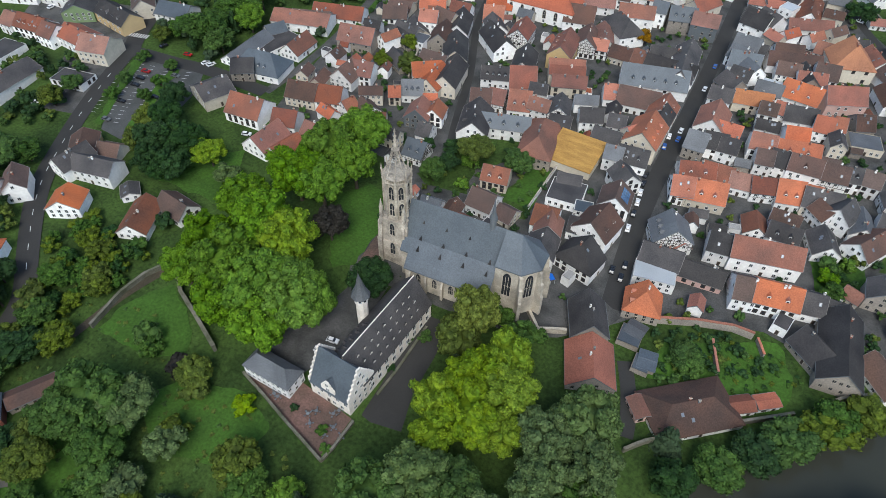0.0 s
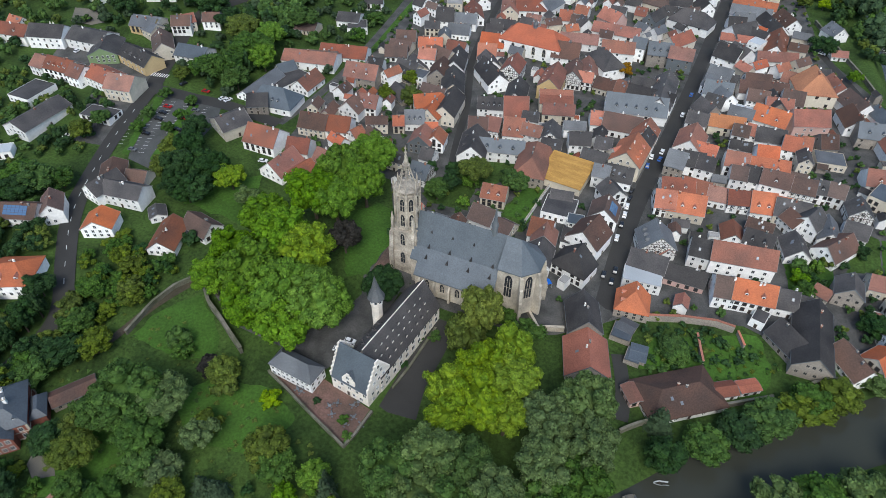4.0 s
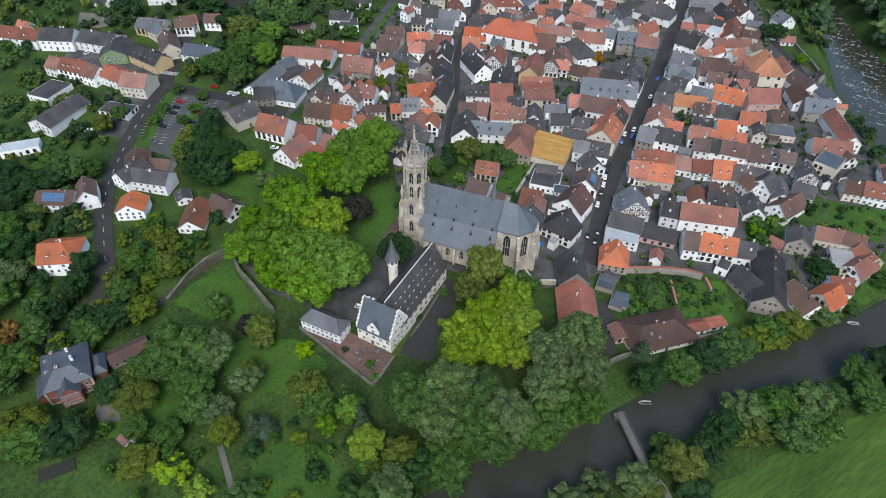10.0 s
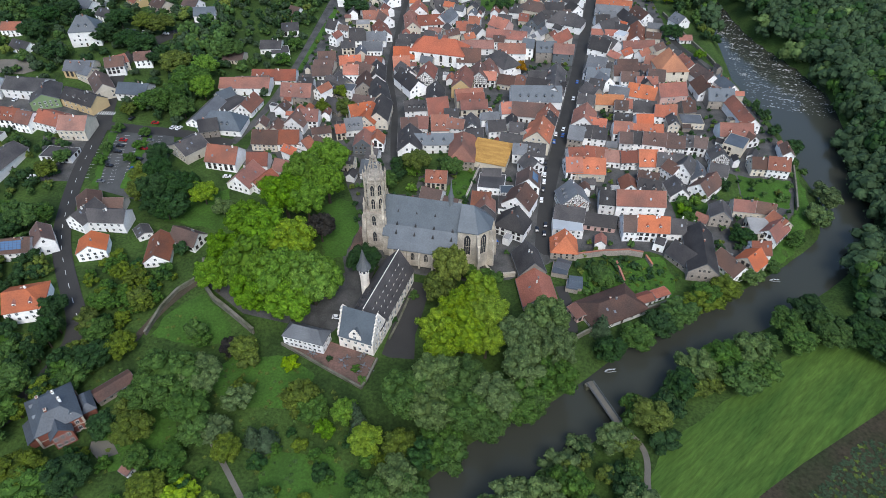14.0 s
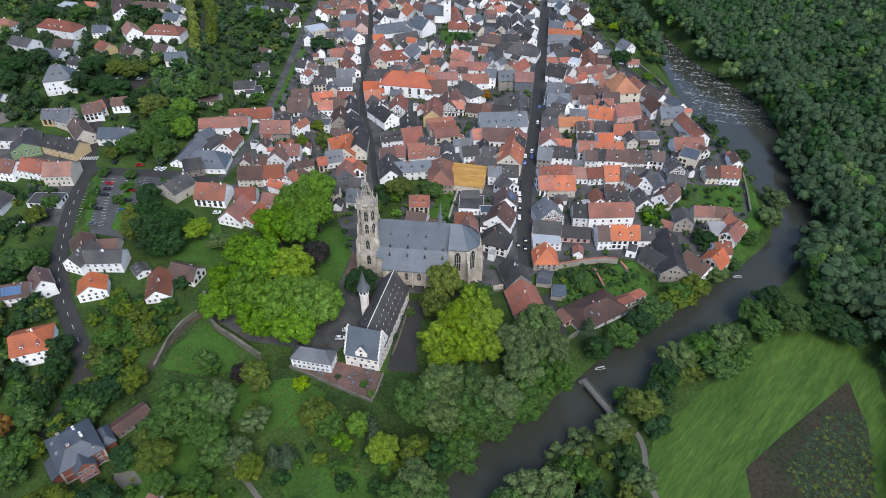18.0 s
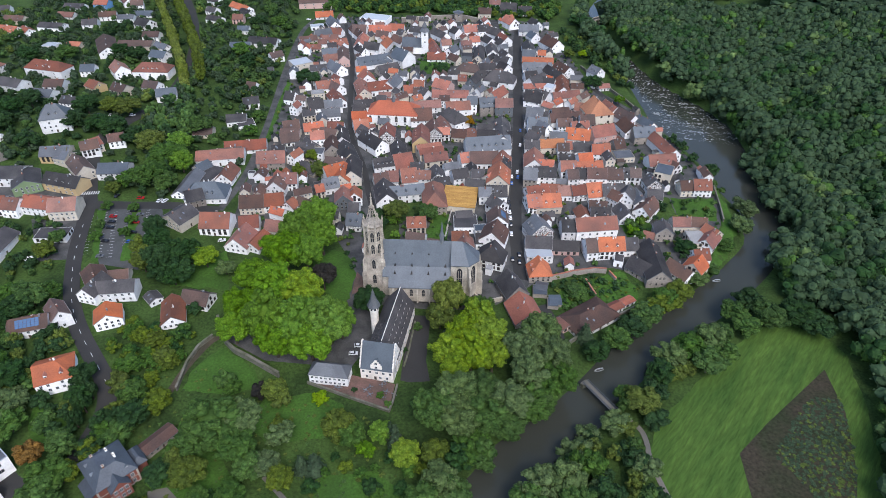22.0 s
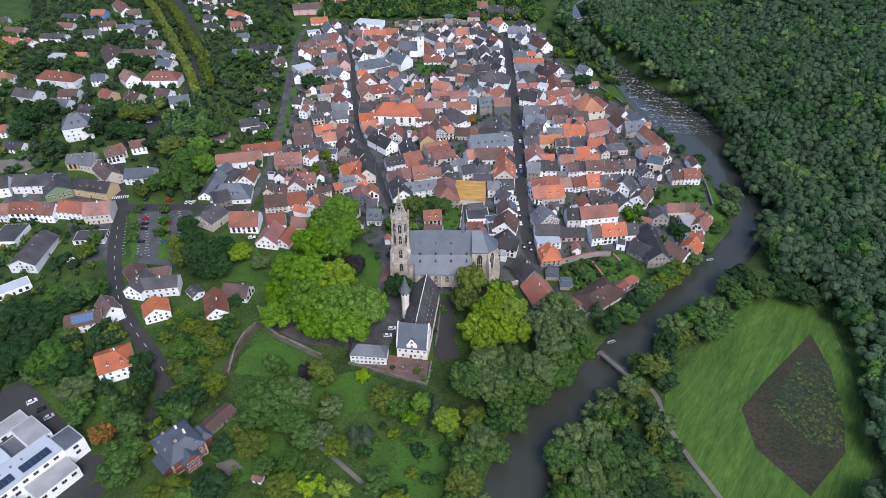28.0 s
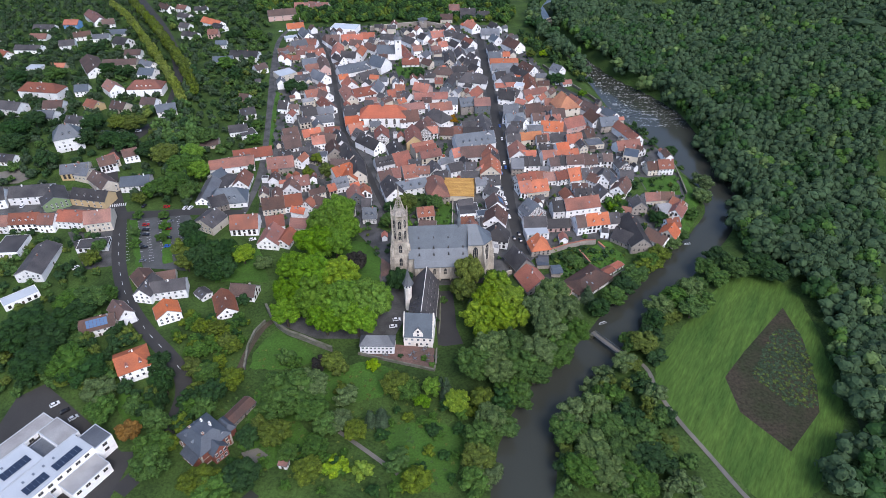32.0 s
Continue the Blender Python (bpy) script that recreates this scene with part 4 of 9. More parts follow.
house(117.8, 98.0, 16, 10.5, 10.1, 4.8, 9.1, "red", "timber", name="half_timbered_house")
house(87.7, 82.1, 13, 8.7, 12.3, 4.8, 10.1, "orange", "white")
house(95.1, 83.8, 8, 19.2, 13.4, 4.3, 10.1, "orange", "cream", dormers=3)
house(113.8, 124.3, 5, 10.5, 11.2, 6.3, 11.1, "red", "white")
house(115.7, 115.0, 7, 7.2, 10.1, 5.8, 10.1, "brown", "white")
house(122.2, 117.6, -2, 8.0, 11.2, 5.3, 10.1, "dark", "white")
house(126.3, 135.8, 12, 9.8, 13.4, 5.3, 11.1, "orange", "white")
house(127.9, 126.8, 10, 18.1, 11.2, 5.3, 10.1, "orange", "white")
house(131.7, 116.7, 0, 12.8, 11.2, 6.3, 11.1, "brown", "white", dormers=1)
house(143.2, 117.8, 4, 10.9, 11.2, 5.3, 10.1, "brown", "timber", name="half_timbered_house")
house(150.9, 119.6, 10, 7.2, 10.1, 5.8, 10.1, "dark", "white", dormers=1)
house(157.5, 119.8, -4, 7.3, 10.1, 5.8, 10.1, "brown", "white")
house(127.5, 100.0, 11, 10.3, 14.6, 3.8, 10.1, "orange", "white")
house(139.7, 99.4, 4, 14.2, 12.3, 4.8, 10.1, "dark", "cream")
house(128.3, 83.9, -5, 10.7, 7.8, 3.7, 7.1, "brown", "white")
house(137.2, 150.4, 0, 8.0, 11.2, 5.3, 10.1, "orange", "white")
house(142.7, 154.5, 6, 7.2, 10.1, 4.8, 9.1, "red", "white")
house(153.3, 161.2, 20, 8.3, 11.2, 4.3, 9.1, "brown", "stone")
house(155.6, 149.5, 8, 13.5, 11.2, 4.0, 4, "grey", "cream", "flat", name="flat_roofed_building")
house(143.7, 175.6, 21, 18.1, 13.4, 6.3, 12.1, "red", "pink")
house(127.2, 155.1, 7, 14.0, 11.2, 4.3, 9.1, "dark", "white")
house(145.3, 209.3, -75, 17.7, 20.2, 7.4, 16.1, "amber", "cream", "half")
house(157.8, 219.9, -68, 17.0, 10.1, 4.8, 9.1, "red", "white")
house(125.4, 246.3, 17, 23.4, 9, 3.2, 7.1, "red", "white")
house(98.9, 233.9, -20, 13.9, 13.4, 5.3, 11.1, "dark", "white")
house(105.1, 237.3, -40, 13.1, 11.2, 6.3, 11.1, "dark", "white")
house(97.0, 202.8, -9, 12.6, 13.4, 6.3, 12.1, "grey", "slate")
house(97.9, 187.8, 3, 14.7, 12.3, 5.8, 11.1, "slate", "white")
house(102.0, 181.5, -49, 9.9, 11.2, 5.3, 10.1, "grey", "white")
house(120.2, 201.0, 13, 25.5, 11.2, 4.3, 9.1, "brown", "white")
house(133.7, 219.2, -7, 8.6, 10.1, 4.8, 9.1, "red", "white")
house(118.5, 190.7, 6, 11.0, 10.1, 4.8, 9.1, "brown", "white")
house(127.4, 187.7, -73, 15.7, 11.2, 4.3, 9.1, "dark", "stone")
house(135.4, 193.9, 3, 10.8, 12.3, 5.8, 11.1, "brown", "white")
house(94.8, 166.1, -43, 11.0, 11.2, 5.3, 10.1, "dark", "stone")
house(92.0, 155.0, -2, 10.4, 10.1, 4.8, 9.1, "dark", "white")
house(105.9, 158.0, 8, 17.2, 10.1, 4.8, 9.1, "amber", "cream")
house(126.5, 173.0, -11, 17.7, 13.4, 4.3, 10.1, "orange", "white")
house(112.8, 171.1, -6, 9.6, 9, 7.0, 7, "white", "white", "flat", name="flat_roofed_building")
house(113.3, 150.7, 2, 7.8, 9, 6.2, 10.1, "brown", "white")
house(119.1, 155.1, -7, 6.4, 9, 5.2, 9.1, "red", "white")
house(-12.1, 164.6, -87, 15.3, 11.2, 7.3, 12.1, "red", "timber", name="half_timbered_house")
house(-1.4, 140.8, -79, 18.6, 11.2, 5.3, 10.1, "dark", "white")
house(2.1, 129.1, 22, 12.9, 16.8, 2.9, 10.1, "red", "cream")
house(19.2, 144.4, 19, 17.4, 6.7, 7.2, 10.1, "red", "cream")
house(21.1, 138.5, 19, 17.2, 6.7, 7.2, 10.1, "red", "cream")
house(24.6, 131.0, 17, 16.3, 9, 6.2, 10.1, "red", "cream")
house(12.9, 159.1, -87, 20.7, 12.3, 7.8, 13.1, "red", "yellow", dormers=3)
house(21.0, 174.2, -83, 17.0, 11.2, 6.3, 11.1, "brown", "timber", name="half_timbered_house")
house(27.6, 181.8, -73, 17.0, 10.1, 5.8, 10.1, "red", "white")
house(27.6, 172.4, 5, 10.2, 9, 5.2, 9.1, "orange", "timber", name="half_timbered_house")
house(34.5, 194.7, -48, 22.0, 14.6, 6.8, 13.1, "dark", "white", "hip")
house(9.8, 198.0, 9, 16.2, 15.7, 5.3, 12.1, "brown", "white")
house(37.5, 211.4, 11, 19.1, 11.2, 7.3, 12.1, "red", "white")
house(48.7, 218.7, 0, 8.1, 10.1, 8.8, 13.1, "slate", "white")
house(61.0, 217.5, 11, 14.0, 12.3, 7.8, 13.1, "slate", "stone", dormers=3)
house(73.5, 215.5, 3, 13.8, 11.2, 8.3, 13.1, "red", "slate")
house(40.0, 171.8, -6, 11.1, 10.1, 3.8, 8.1, "brown", "cream")
house(50.8, 170.9, -18, 17.2, 11.2, 4.3, 9.1, "red", "white", "hip")
house(62.4, 179.5, 8, 19.1, 13.4, 3.3, 9.1, "dark", "white")
house(65.8, 166.8, -4, 25.1, 10.1, 5.8, 10.1, "dark", "white")
house(71.1, 170.6, -89, 34.9, 12.3, 6.8, 12.1, "dark", "white")
house(60.3, 153.4, 11, 31.5, 15.7, 5.3, 12.1, "slate", "white", dormers=5)
house(45.0, 134.2, 17, 8.0, 11.2, 4.3, 9.1, "orange", "white")
house(57.6, 134.3, 4, 19.2, 13.4, 4.3, 10.1, "brown", "white")
house(69.8, 127.4, -94, 14.9, 12.3, 5.8, 11.1, "red", "white")
house(26.7, 110.8, -78, 12.2, 10.1, 4.8, 9.1, "dark", "timber", name="half_timbered_house")
house(18.0, 108.5, 2, 9.9, 9, 5.2, 9.1, "red", "white")
house(8.1, 109.3, 14, 10.3, 14.6, 3.8, 10.1, "red", "white")
house(12.6, 122.9, 8, 8.6, 7.8, 3.7, 7.1, "dark", "white")
house(-85.5, 121.8, 7, 18.8, 13.4, 5.3, 11.1, "red", "stone")
house(-73.7, 89.8, 89, 11.8, 12.3, 4.8, 10.1, "brown", "white")
house(-68.1, 96.1, 8, 11.7, 11.2, 5.3, 10.1, "red", "white")
house(-66.8, 141.1, -11, 13.9, 11.2, 3.3, 8.1, "dark", "stone")
house(-61.2, 155.1, 12, 9.8, 10.1, 6.8, 11.1, "orange", "white")
house(-53.5, 159.8, -17, 13.0, 12.3, 5.8, 11.1, "brown", "cream")
house(-48.5, 144.4, -80, 16.3, 12.3, 4.8, 10.1, "brown", "stone")
house(-57.3, 135.5, -2, 8.8, 9, 6.0, 6, "grey", "white", "flat", name="flat_roofed_building")
house(-41.9, 121.8, -6, 14.0, 10.1, 4.8, 9.1, "brown", "white")
house(-41.1, 110.9, 33, 14.5, 11.2, 5.3, 10.1, "orange", "white")
house(-34.4, 105.9, -91, 17.4, 11.2, 5.3, 10.1, "orange", "cream")
house(-40.9, 95.5, 24, 10.1, 11.2, 4.3, 9.1, "grey", "white", dormers=3)
house(-46.5, 88.1, 25, 5.6, 7.8, 4.7, 8.1, "orange", "cream")
house(-29.5, 79.7, -81, 11.6, 11.2, 5.3, 10.1, "red", "slate")
house(-23.3, 83.3, -81, 9.3, 9, 5.2, 9.1, "red", "white")
house(-3.8, 84.1, -77, 20.0, 13.4, 6.3, 12.1, "dark", "white")
house(-9.4, 104.2, 18, 9.7, 11.2, 4.3, 9.1, "brown", "cream")
house(-2.2, 107.3, 6, 8.0, 11.2, 4.3, 9.1, "red", "timber", name="half_timbered_house")
house(-9.9, 124.6, 17, 14.5, 10.1, 4.8, 9.1, "dark", "white", dormers=4)
house(-29.5, 112.3, -83, 21.9, 12.3, 5.8, 11.1, "dark", "cream")
house(-36.3, 134.1, -68, 21.4, 12.3, 5.8, 11.1, "dark", "cream")
house(-21.0, 153.3, -47, 22.1, 12.3, 5.8, 11.1, "dark", "white")
house(-45.1, 159.4, -76, 20.0, 11.2, 5.3, 10.1, "dark", "white")
house(-27.8, 167.9, -52, 15.1, 10.1, 4.8, 9.1, "dark", "white")
house(-34.3, 181.5, 18, 11.1, 15.7, 2.6, 9.1, "orange", "white")
house(-81.6, 154.9, 20, 13.1, 11.2, 3.3, 8.1, "brown", "timber", name="half_timbered_house")
house(-43.7, 65.9, 23, 8.5, 11.2, 4.3, 9.1, "red", "cream")
house(-60.4, 69.2, 69, 6.8, 9, 4.2, 8.1, "red", "white")
house(-51.7, 71.8, -29, 10.3, 9, 4.2, 8.1, "brown", "timber", name="half_timbered_house")
house(-115.2, 79.5, 6, 25.4, 16, 3.6, 11, "slate", "white", "hip", dormers=4)
house(-130.3, 88.1, 88, 28.7, 10.3, 2.6, 6, "grey", "white", name="outbuilding")
house(-129.4, 110.3, 57, 10.2, 9.1, 2.6, 6, "slate", "white", name="outbuilding")
house(-109.8, 102.3, 87, 16.3, 11.2, 3.3, 8.1, "red", "white")
house(-123.1, 101.4, 74, 22.8, 14.8, 3.0, 3, "dark", "white", "flat", name="flat_roofed_building")
house(-121.4, 124.9, 12, 31.3, 14.8, 2.6, 8, "red", "white", name="villa")
house(-109.3, 141.9, 13, 28.2, 13.7, 2.6, 7, "red", "white")
house(-83.2, 68.3, 8, 14.3, 12.3, 4.8, 10.1, "brown", "cream")
house(-70.9, 71.6, 13, 12.2, 12.3, 4.8, 10.1, "red", "white")
house(-97.9, 46.9, 2, 17.2, 14.6, 4.8, 11.1, "red", "white")
house(-79.4, 48.6, 11, 11.2, 11.2, 4.3, 9.1, "red", "white")
house(-80.2, 34.1, -98, 16.4, 13.4, 3.3, 9.1, "red", "white")
house(-71.1, 34.5, -107, 14.4, 10.1, 2.6, 6.1, "red", "white", name="outbuilding")
house(-238.5, 140.0, 24, 18.5, 15.5, 8.8, 17.5, "slate", "white", "hip", dormers=2, name="villa")
house(-223.6, 106.1, 8, 16.2, 10.3, 3.3, 8, "grey", "yellow", name="villa")
house(-205.6, 116.9, 29, 11.2, 11.4, 3.8, 9, "brown", "white", name="villa")
house(-201.5, 94.3, -45, 21.3, 11.4, 4.8, 10, "brown", "cream", name="villa")
house(-201.9, 76.9, -14, 25.2, 12.5, 4.2, 10, "dark", "yellow", dormers=4, name="villa")
house(-179.5, 95.2, 6, 18.7, 13.7, 2.7, 9, "slate", "white", name="villa")
house(-242.7, 82.5, 4, 24.7, 16, 2.6, 9, "dark", "white", name="villa")
house(-227.4, 77.4, -59, 20.1, 16, 2.6, 9, "dark", "green", name="villa")
house(-247.0, 51.2, -3, 9.5, 12.5, 3.2, 9, "red", "white", name="villa")
house(-233.2, 52.0, 1, 18.7, 12.5, 4.2, 10, "red", "white", dormers=4, name="villa")
house(-219.0, 50.5, -4, 9.8, 12.5, 4.2, 10, "red", "white", name="villa")
house(-205.2, 53.8, -9, 18.4, 13.7, 2.7, 9, "red", "white", name="villa")
house(-188.0, 50.2, 10, 15.5, 14.8, 4.2, 11, "red", "cream", name="villa")
house(-233.8, 29.9, 1, 14.4, 18.2, 4.0, 4, "dark", "white", "flat", name="flat_roofed_building")
house(-211.1, 13.6, 90, 28.5, 14.8, 2.6, 8, "dark", "white", name="villa")
house(-185.6, 29.0, 6, 17.7, 10.3, 3.0, 3, "dark", "white", "flat", name="flat_roofed_building")
house(-210.1, -15.4, 40, 18.1, 8, 4.0, 4, "white", "white", "flat", name="flat_roofed_building")
house(-157.5, -42.5, 20, 17, 11, 4.6, 8.6, "brown", "white", solar=True, name="villa")
house(-148.3, -34.6, -45, 12.5, 8.6, 6.2, 10, "brown", "white", name="villa")
house(-129.5, -12.6, 9, 18.5, 10.6, 5.8, 9.6, "dark", "white", name="villa")
house(-140.8, -13.8, 80, 15, 10.2, 5.5, 9.8, "dark", "white", name="villa")
house(-145.9, -3.9, -51, 14.3, 11.4, 2.6, 7, "brown", "yellow", name="villa")
house(-134.7, -0.4, 12, 10.1, 9.1, 2.6, 6, "brown", "white", name="outbuilding")
house(-125.8, -31.9, 116, 10.8, 12.6, 3.6, 8.6, "orange", "white", name="villa")
house(-97.0, -24.9, -70, 17.7, 11.4, 3.0, 7.2, "red", "white")
house(-88.4, -14.0, -11, 14.4, 10.3, 3.2, 7.4, "brown", "white")
house(-111.1, -15.3, -43, 7.7, 6.8, 2.6, 4, "dark", "white", name="outbuilding")
house(-132.8, -67.5, 27, 15.5, 16.0, 4.4, 10.2, "orange", "white", "half", dormers=2, name="villa")
house(-76.9, -95.8, 57, 14.4, 6.8, 2.6, 4, "brown", "stone", name="outbuilding")
house(-299.2, 238.5, -12, 35.6, 14.8, 5.2, 12, "red", "white", "hip", dormers=3, name="villa")
house(-268.8, 243.2, 8, 11.1, 11.4, 3.8, 9, "slate", "white", name="villa")
house(-245.2, 247.5, -50, 17.7, 12.5, 5.2, 11, "red", "white", name="villa")
house(-217.1, 248.8, 1, 29.5, 16, 4.6, 12, "red", "white", "hip", dormers=4, name="villa")
house(-205.0, 217.3, -13, 12.8, 11.4, 3.8, 9, "brown", "white", name="villa")
house(-277.8, 209.2, 1, 15.3, 12.5, 3.2, 9, "brown", "white", name="villa")
house(-310.8, 207.7, -16, 20.3, 13.7, 2.7, 9, "dark", "white", name="villa")
house(-249.1, 213.4, -31, 12.5, 11.4, 2.8, 8, "red", "yellow", name="villa")
house(-225.9, 208.6, -23, 13.7, 11.4, 3.8, 9, "brown", "cream", name="villa")
house(-226.7, 284.6, -15, 15.0, 12.5, 3.2, 9, "slate", "white", name="villa")
house(-279.5, 375.2, -25, 16.2, 14.8, 3.2, 10, "dark", "white", name="villa")
house(-257.7, 341.0, -0, 15.5, 11.4, 2.8, 8, "brown", "white", name="villa")
house(-235.3, 310.9, -33, 16.9, 9.1, 2.8, 7, "grey", "white", name="villa")
house(-281.7, 301.2, -60, 40.5, 16, 2.6, 10, "brown", "white", name="villa")
house(-261.3, 315.0, 1, 31.4, 13.7, 2.6, 7, "brown", "cream", name="villa")
house(-316.0, 309.3, -3, 13.3, 10.3, 2.6, 5, "orange", "cream", name="outbuilding")
house(-337.5, 306.9, -6, 13.1, 11.4, 3.0, 3, "white", "white", "flat", name="flat_roofed_building")
house(-333.2, 372.1, 13, 14.4, 12.5, 3.2, 9, "dark", "white", name="villa")
house(-368.2, 364.6, -6, 25.7, 12.5, 2.6, 7, "dark", "white", name="villa")
house(-331.4, 404.5, 20, 16.7, 11.4, 2.8, 8, "brown", "white", name="villa")
house(-358.9, 448.6, -4, 15.9, 12.5, 3.2, 9, "orange", "blue", name="villa")
house(-377.4, 407.7, -5, 18.1, 11.4, 2.6, 6, "red", "white", name="outbuilding")
house(-386.3, 441.7, -5, 22.9, 11.4, 2.6, 6, "dark", "white", name="outbuilding")
house(-341.7, 469.0, -54, 39.5, 13.7, 3.7, 10, "red", "white", name="villa")
house(-318.3, 444.9, 20, 12.7, 11.4, 4.8, 10, "brown", "white", name="villa")
house(-299.1, 418.1, 6, 17.2, 11.4, 2.6, 6, "slate", "white", name="outbuilding")
house(-273.9, 509.1, -43, 20.4, 10.3, 4.3, 9, "brown", "white", name="villa")
house(-254.1, 508.6, -25, 13.7, 10.3, 3.3, 8, "red", "white", name="villa")
house(-242.5, 473.8, -29, 16.0, 10.3, 3.3, 8, "dark", "white", name="villa")
house(-231.8, 434.5, -23, 12.3, 10.3, 3.3, 8, "dark", "white", name="villa")
house(-219.1, 405.2, -22, 17.9, 10.3, 2.6, 7, "dark", "white", name="villa")
house(-204.6, 446.5, -39, 30.3, 11.4, 3.8, 9, "orange", "white", name="villa")
house(-195.6, 408.1, 2, 11.1, 10.3, 4.3, 9, "red", "pink", name="villa")
house(-180.4, 375.3, 3, 11.2, 10.3, 2.6, 7, "slate", "white", name="villa")
house(-168.5, 327.0, 5, 18.7, 11.4, 2.6, 6, "slate", "white", name="outbuilding")
house(-231.7, 504.5, -1, 14.7, 10.3, 2.6, 7, "dark", "white", name="villa")
house(-384.5, 348.2, -39, 15.0, 10.3, 2.6, 7, "red", "white", name="villa")
house(-149.2, 337.6, -9, 28.2, 13.7, 2.7, 9, "dark", "white", name="villa")
house(-129.2, 303.5, 37, 11.5, 10.3, 3.3, 8, "brown", "white", name="villa")
house(-132.4, 478.5, 13, 32.1, 16, 3.6, 11, "brown", "pink", name="villa")
house(-112.8, 511.9, -2, 17.3, 11.4, 3.8, 9, "red", "white")
house(-92.9, 516.8, -14, 25.3, 13.4, 2.6, 8.1, "red", "cream")
house(-195.3, 435.0, -42, 17.1, 10.3, 2.6, 7, "dark", "white", name="villa")
house(-112.6, 439.3, 14, 18.7, 11.4, 2.6, 7, "orange", "white")
house(-98.0, 412.1, -67, 22.1, 11.2, 3.3, 8.1, "grey", "white")
house(-112.5, 401.7, 19, 13.5, 9.1, 4.0, 4, "white", "white", "flat", name="flat_roofed_building")
house(-101.5, 376.7, 29, 16.7, 10.1, 3.8, 8.1, "grey", "cream")
house(-88.9, 382.4, -16, 13.4, 10.1, 3.8, 8.1, "red", "white")
house(-112.8, 360.3, 24, 16.9, 10.3, 2.6, 6, "brown", "cream", name="outbuilding")
house(-91.1, 361.4, 16, 15.4, 9, 4.2, 8.1, "red", "white")
house(-100.7, 338.1, 5, 10.0, 7.8, 2.7, 6.1, "red", "cream", name="outbuilding")
house(-81.6, 349.9, 31, 17.4, 11.2, 3.3, 8.1, "red", "white")
house(-84.1, 326.6, 15, 16.5, 9, 3.2, 7.1, "slate", "white")
house(-81.5, 311.3, 18, 12.8, 9, 3.2, 7.1, "red", "white")
house(-70.1, 315.1, -78, 28.0, 10.1, 5.8, 10.1, "brown", "pink")
house(-104.3, 291.9, 35, 17.2, 15.7, 6.0, 6, "white", "cream", "flat", name="flat_roofed_building")
house(-71.3, 285.2, -49, 18.8, 12.3, 4.8, 10.1, "grey", "white")
house(-87.5, 286.5, 11, 14.3, 9, 2.6, 6.1, "dark", "white", name="outbuilding")
house(-65.8, 385.8, -1, 13.9, 13.4, 5.3, 11.1, "brown", "white")
house(-55.6, 429.7, -15, 29.5, 17.9, 6.0, 6, "white", "white", "flat", name="flat_roofed_building")
house(-46.3, 392.8, 7, 22.4, 12.3, 3.8, 9.1, "orange", "white")
house(-29.2, 397.3, -4, 14.2, 11.2, 4.3, 9.1, "orange", "white")
house(-59.3, 353.5, -90, 26.4, 11.2, 5.3, 10.1, "orange", "white")
house(-46.5, 338.9, -15, 15.7, 11.2, 5.3, 10.1, "dark", "white")
house(-41.0, 375.0, -18, 13.4, 10.1, 4.8, 9.1, "brown", "white")
house(-36.3, 346.7, -101, 21.1, 10.1, 5.8, 10.1, "red", "white")
house(-23.5, 384.0, -32, 7.6, 9, 4.2, 8.1, "dark", "cream")
house(-23.6, 361.3, -49, 17.5, 10.1, 4.8, 9.1, "brown", "white")
house(-7.6, 390.6, -18, 15.5, 10.1, 4.8, 9.1, "dark", "white")
house(-41.2, 305.1, 27, 31.5, 13.4, 4.3, 10.1, "slate", "white", dormers=4)
house(-15.6, 312.1, -39, 16.6, 16.8, 6.9, 14.1, "slate", "white")
house(-8.7, 346.4, -4, 19.5, 14.6, 6.8, 13.1, "slate", "white")
house(15.5, 380.3, -51, 19.7, 10.1, 4.8, 9.1, "dark", "white")
house(30.9, 386.6, -52, 9.8, 10.1, 5.8, 10.1, "dark", "white")
house(45.5, 392.4, 18, 15.9, 12.3, 5.8, 11.1, "orange", "white")
house(57.7, 392.7, 16, 11.7, 11.2, 6.3, 11.1, "dark", "white")
house(70.3, 386.2, -45, 16.7, 11.2, 5.3, 10.1, "dark", "white")
house(78.1, 369.2, -62, 14.7, 11.2, 5.3, 10.1, "red", "white")
house(86.4, 421.1, -60, 17.1, 12.3, 5.8, 11.1, "orange", "white")
house(104.3, 400.8, -1, 19.8, 12.3, 4.8, 10.1, "grey", "white")
house(111.8, 417.9, -68, 16.1, 10.1, 5.8, 10.1, "dark", "white")
house(107.2, 378.5, -62, 11.0, 10.1, 5.8, 10.1, "slate", "white")
house(124.0, 358.7, -62, 20.9, 14.6, 5.8, 12.1, "brown", "white")
house(60.1, 456.2, -3, 13.9, 11.2, 4.3, 9.1, "brown", "cream")
house(71.5, 487.2, -2, 12.2, 12.3, 5.8, 11.1, "red", "white")
house(86.6, 474.1, -2, 17.8, 13.4, 4.3, 10.1, "dark", "slate")
house(104.2, 466.0, -1, 14.2, 12.3, 3.8, 9.1, "dark", "white")
house(12.7, 336.1, -76, 26.9, 10.1, 4.8, 9.1, "red", "white")
house(28.7, 336.6, -119, 13.3, 9, 5.2, 9.1, "grey", "white")
house(14.7, 323.9, 2, 16.7, 11.2, 2.6, 7.1, "red", "white")
house(41.3, 355.9, 16, 10.5, 9, 4.2, 8.1, "red", "white")
house(49.1, 364.4, 17, 10.1, 9, 5.2, 9.1, "orange", "white")
house(66.2, 339.8, -86, 22.1, 10.1, 4.8, 9.1, "dark", "white")
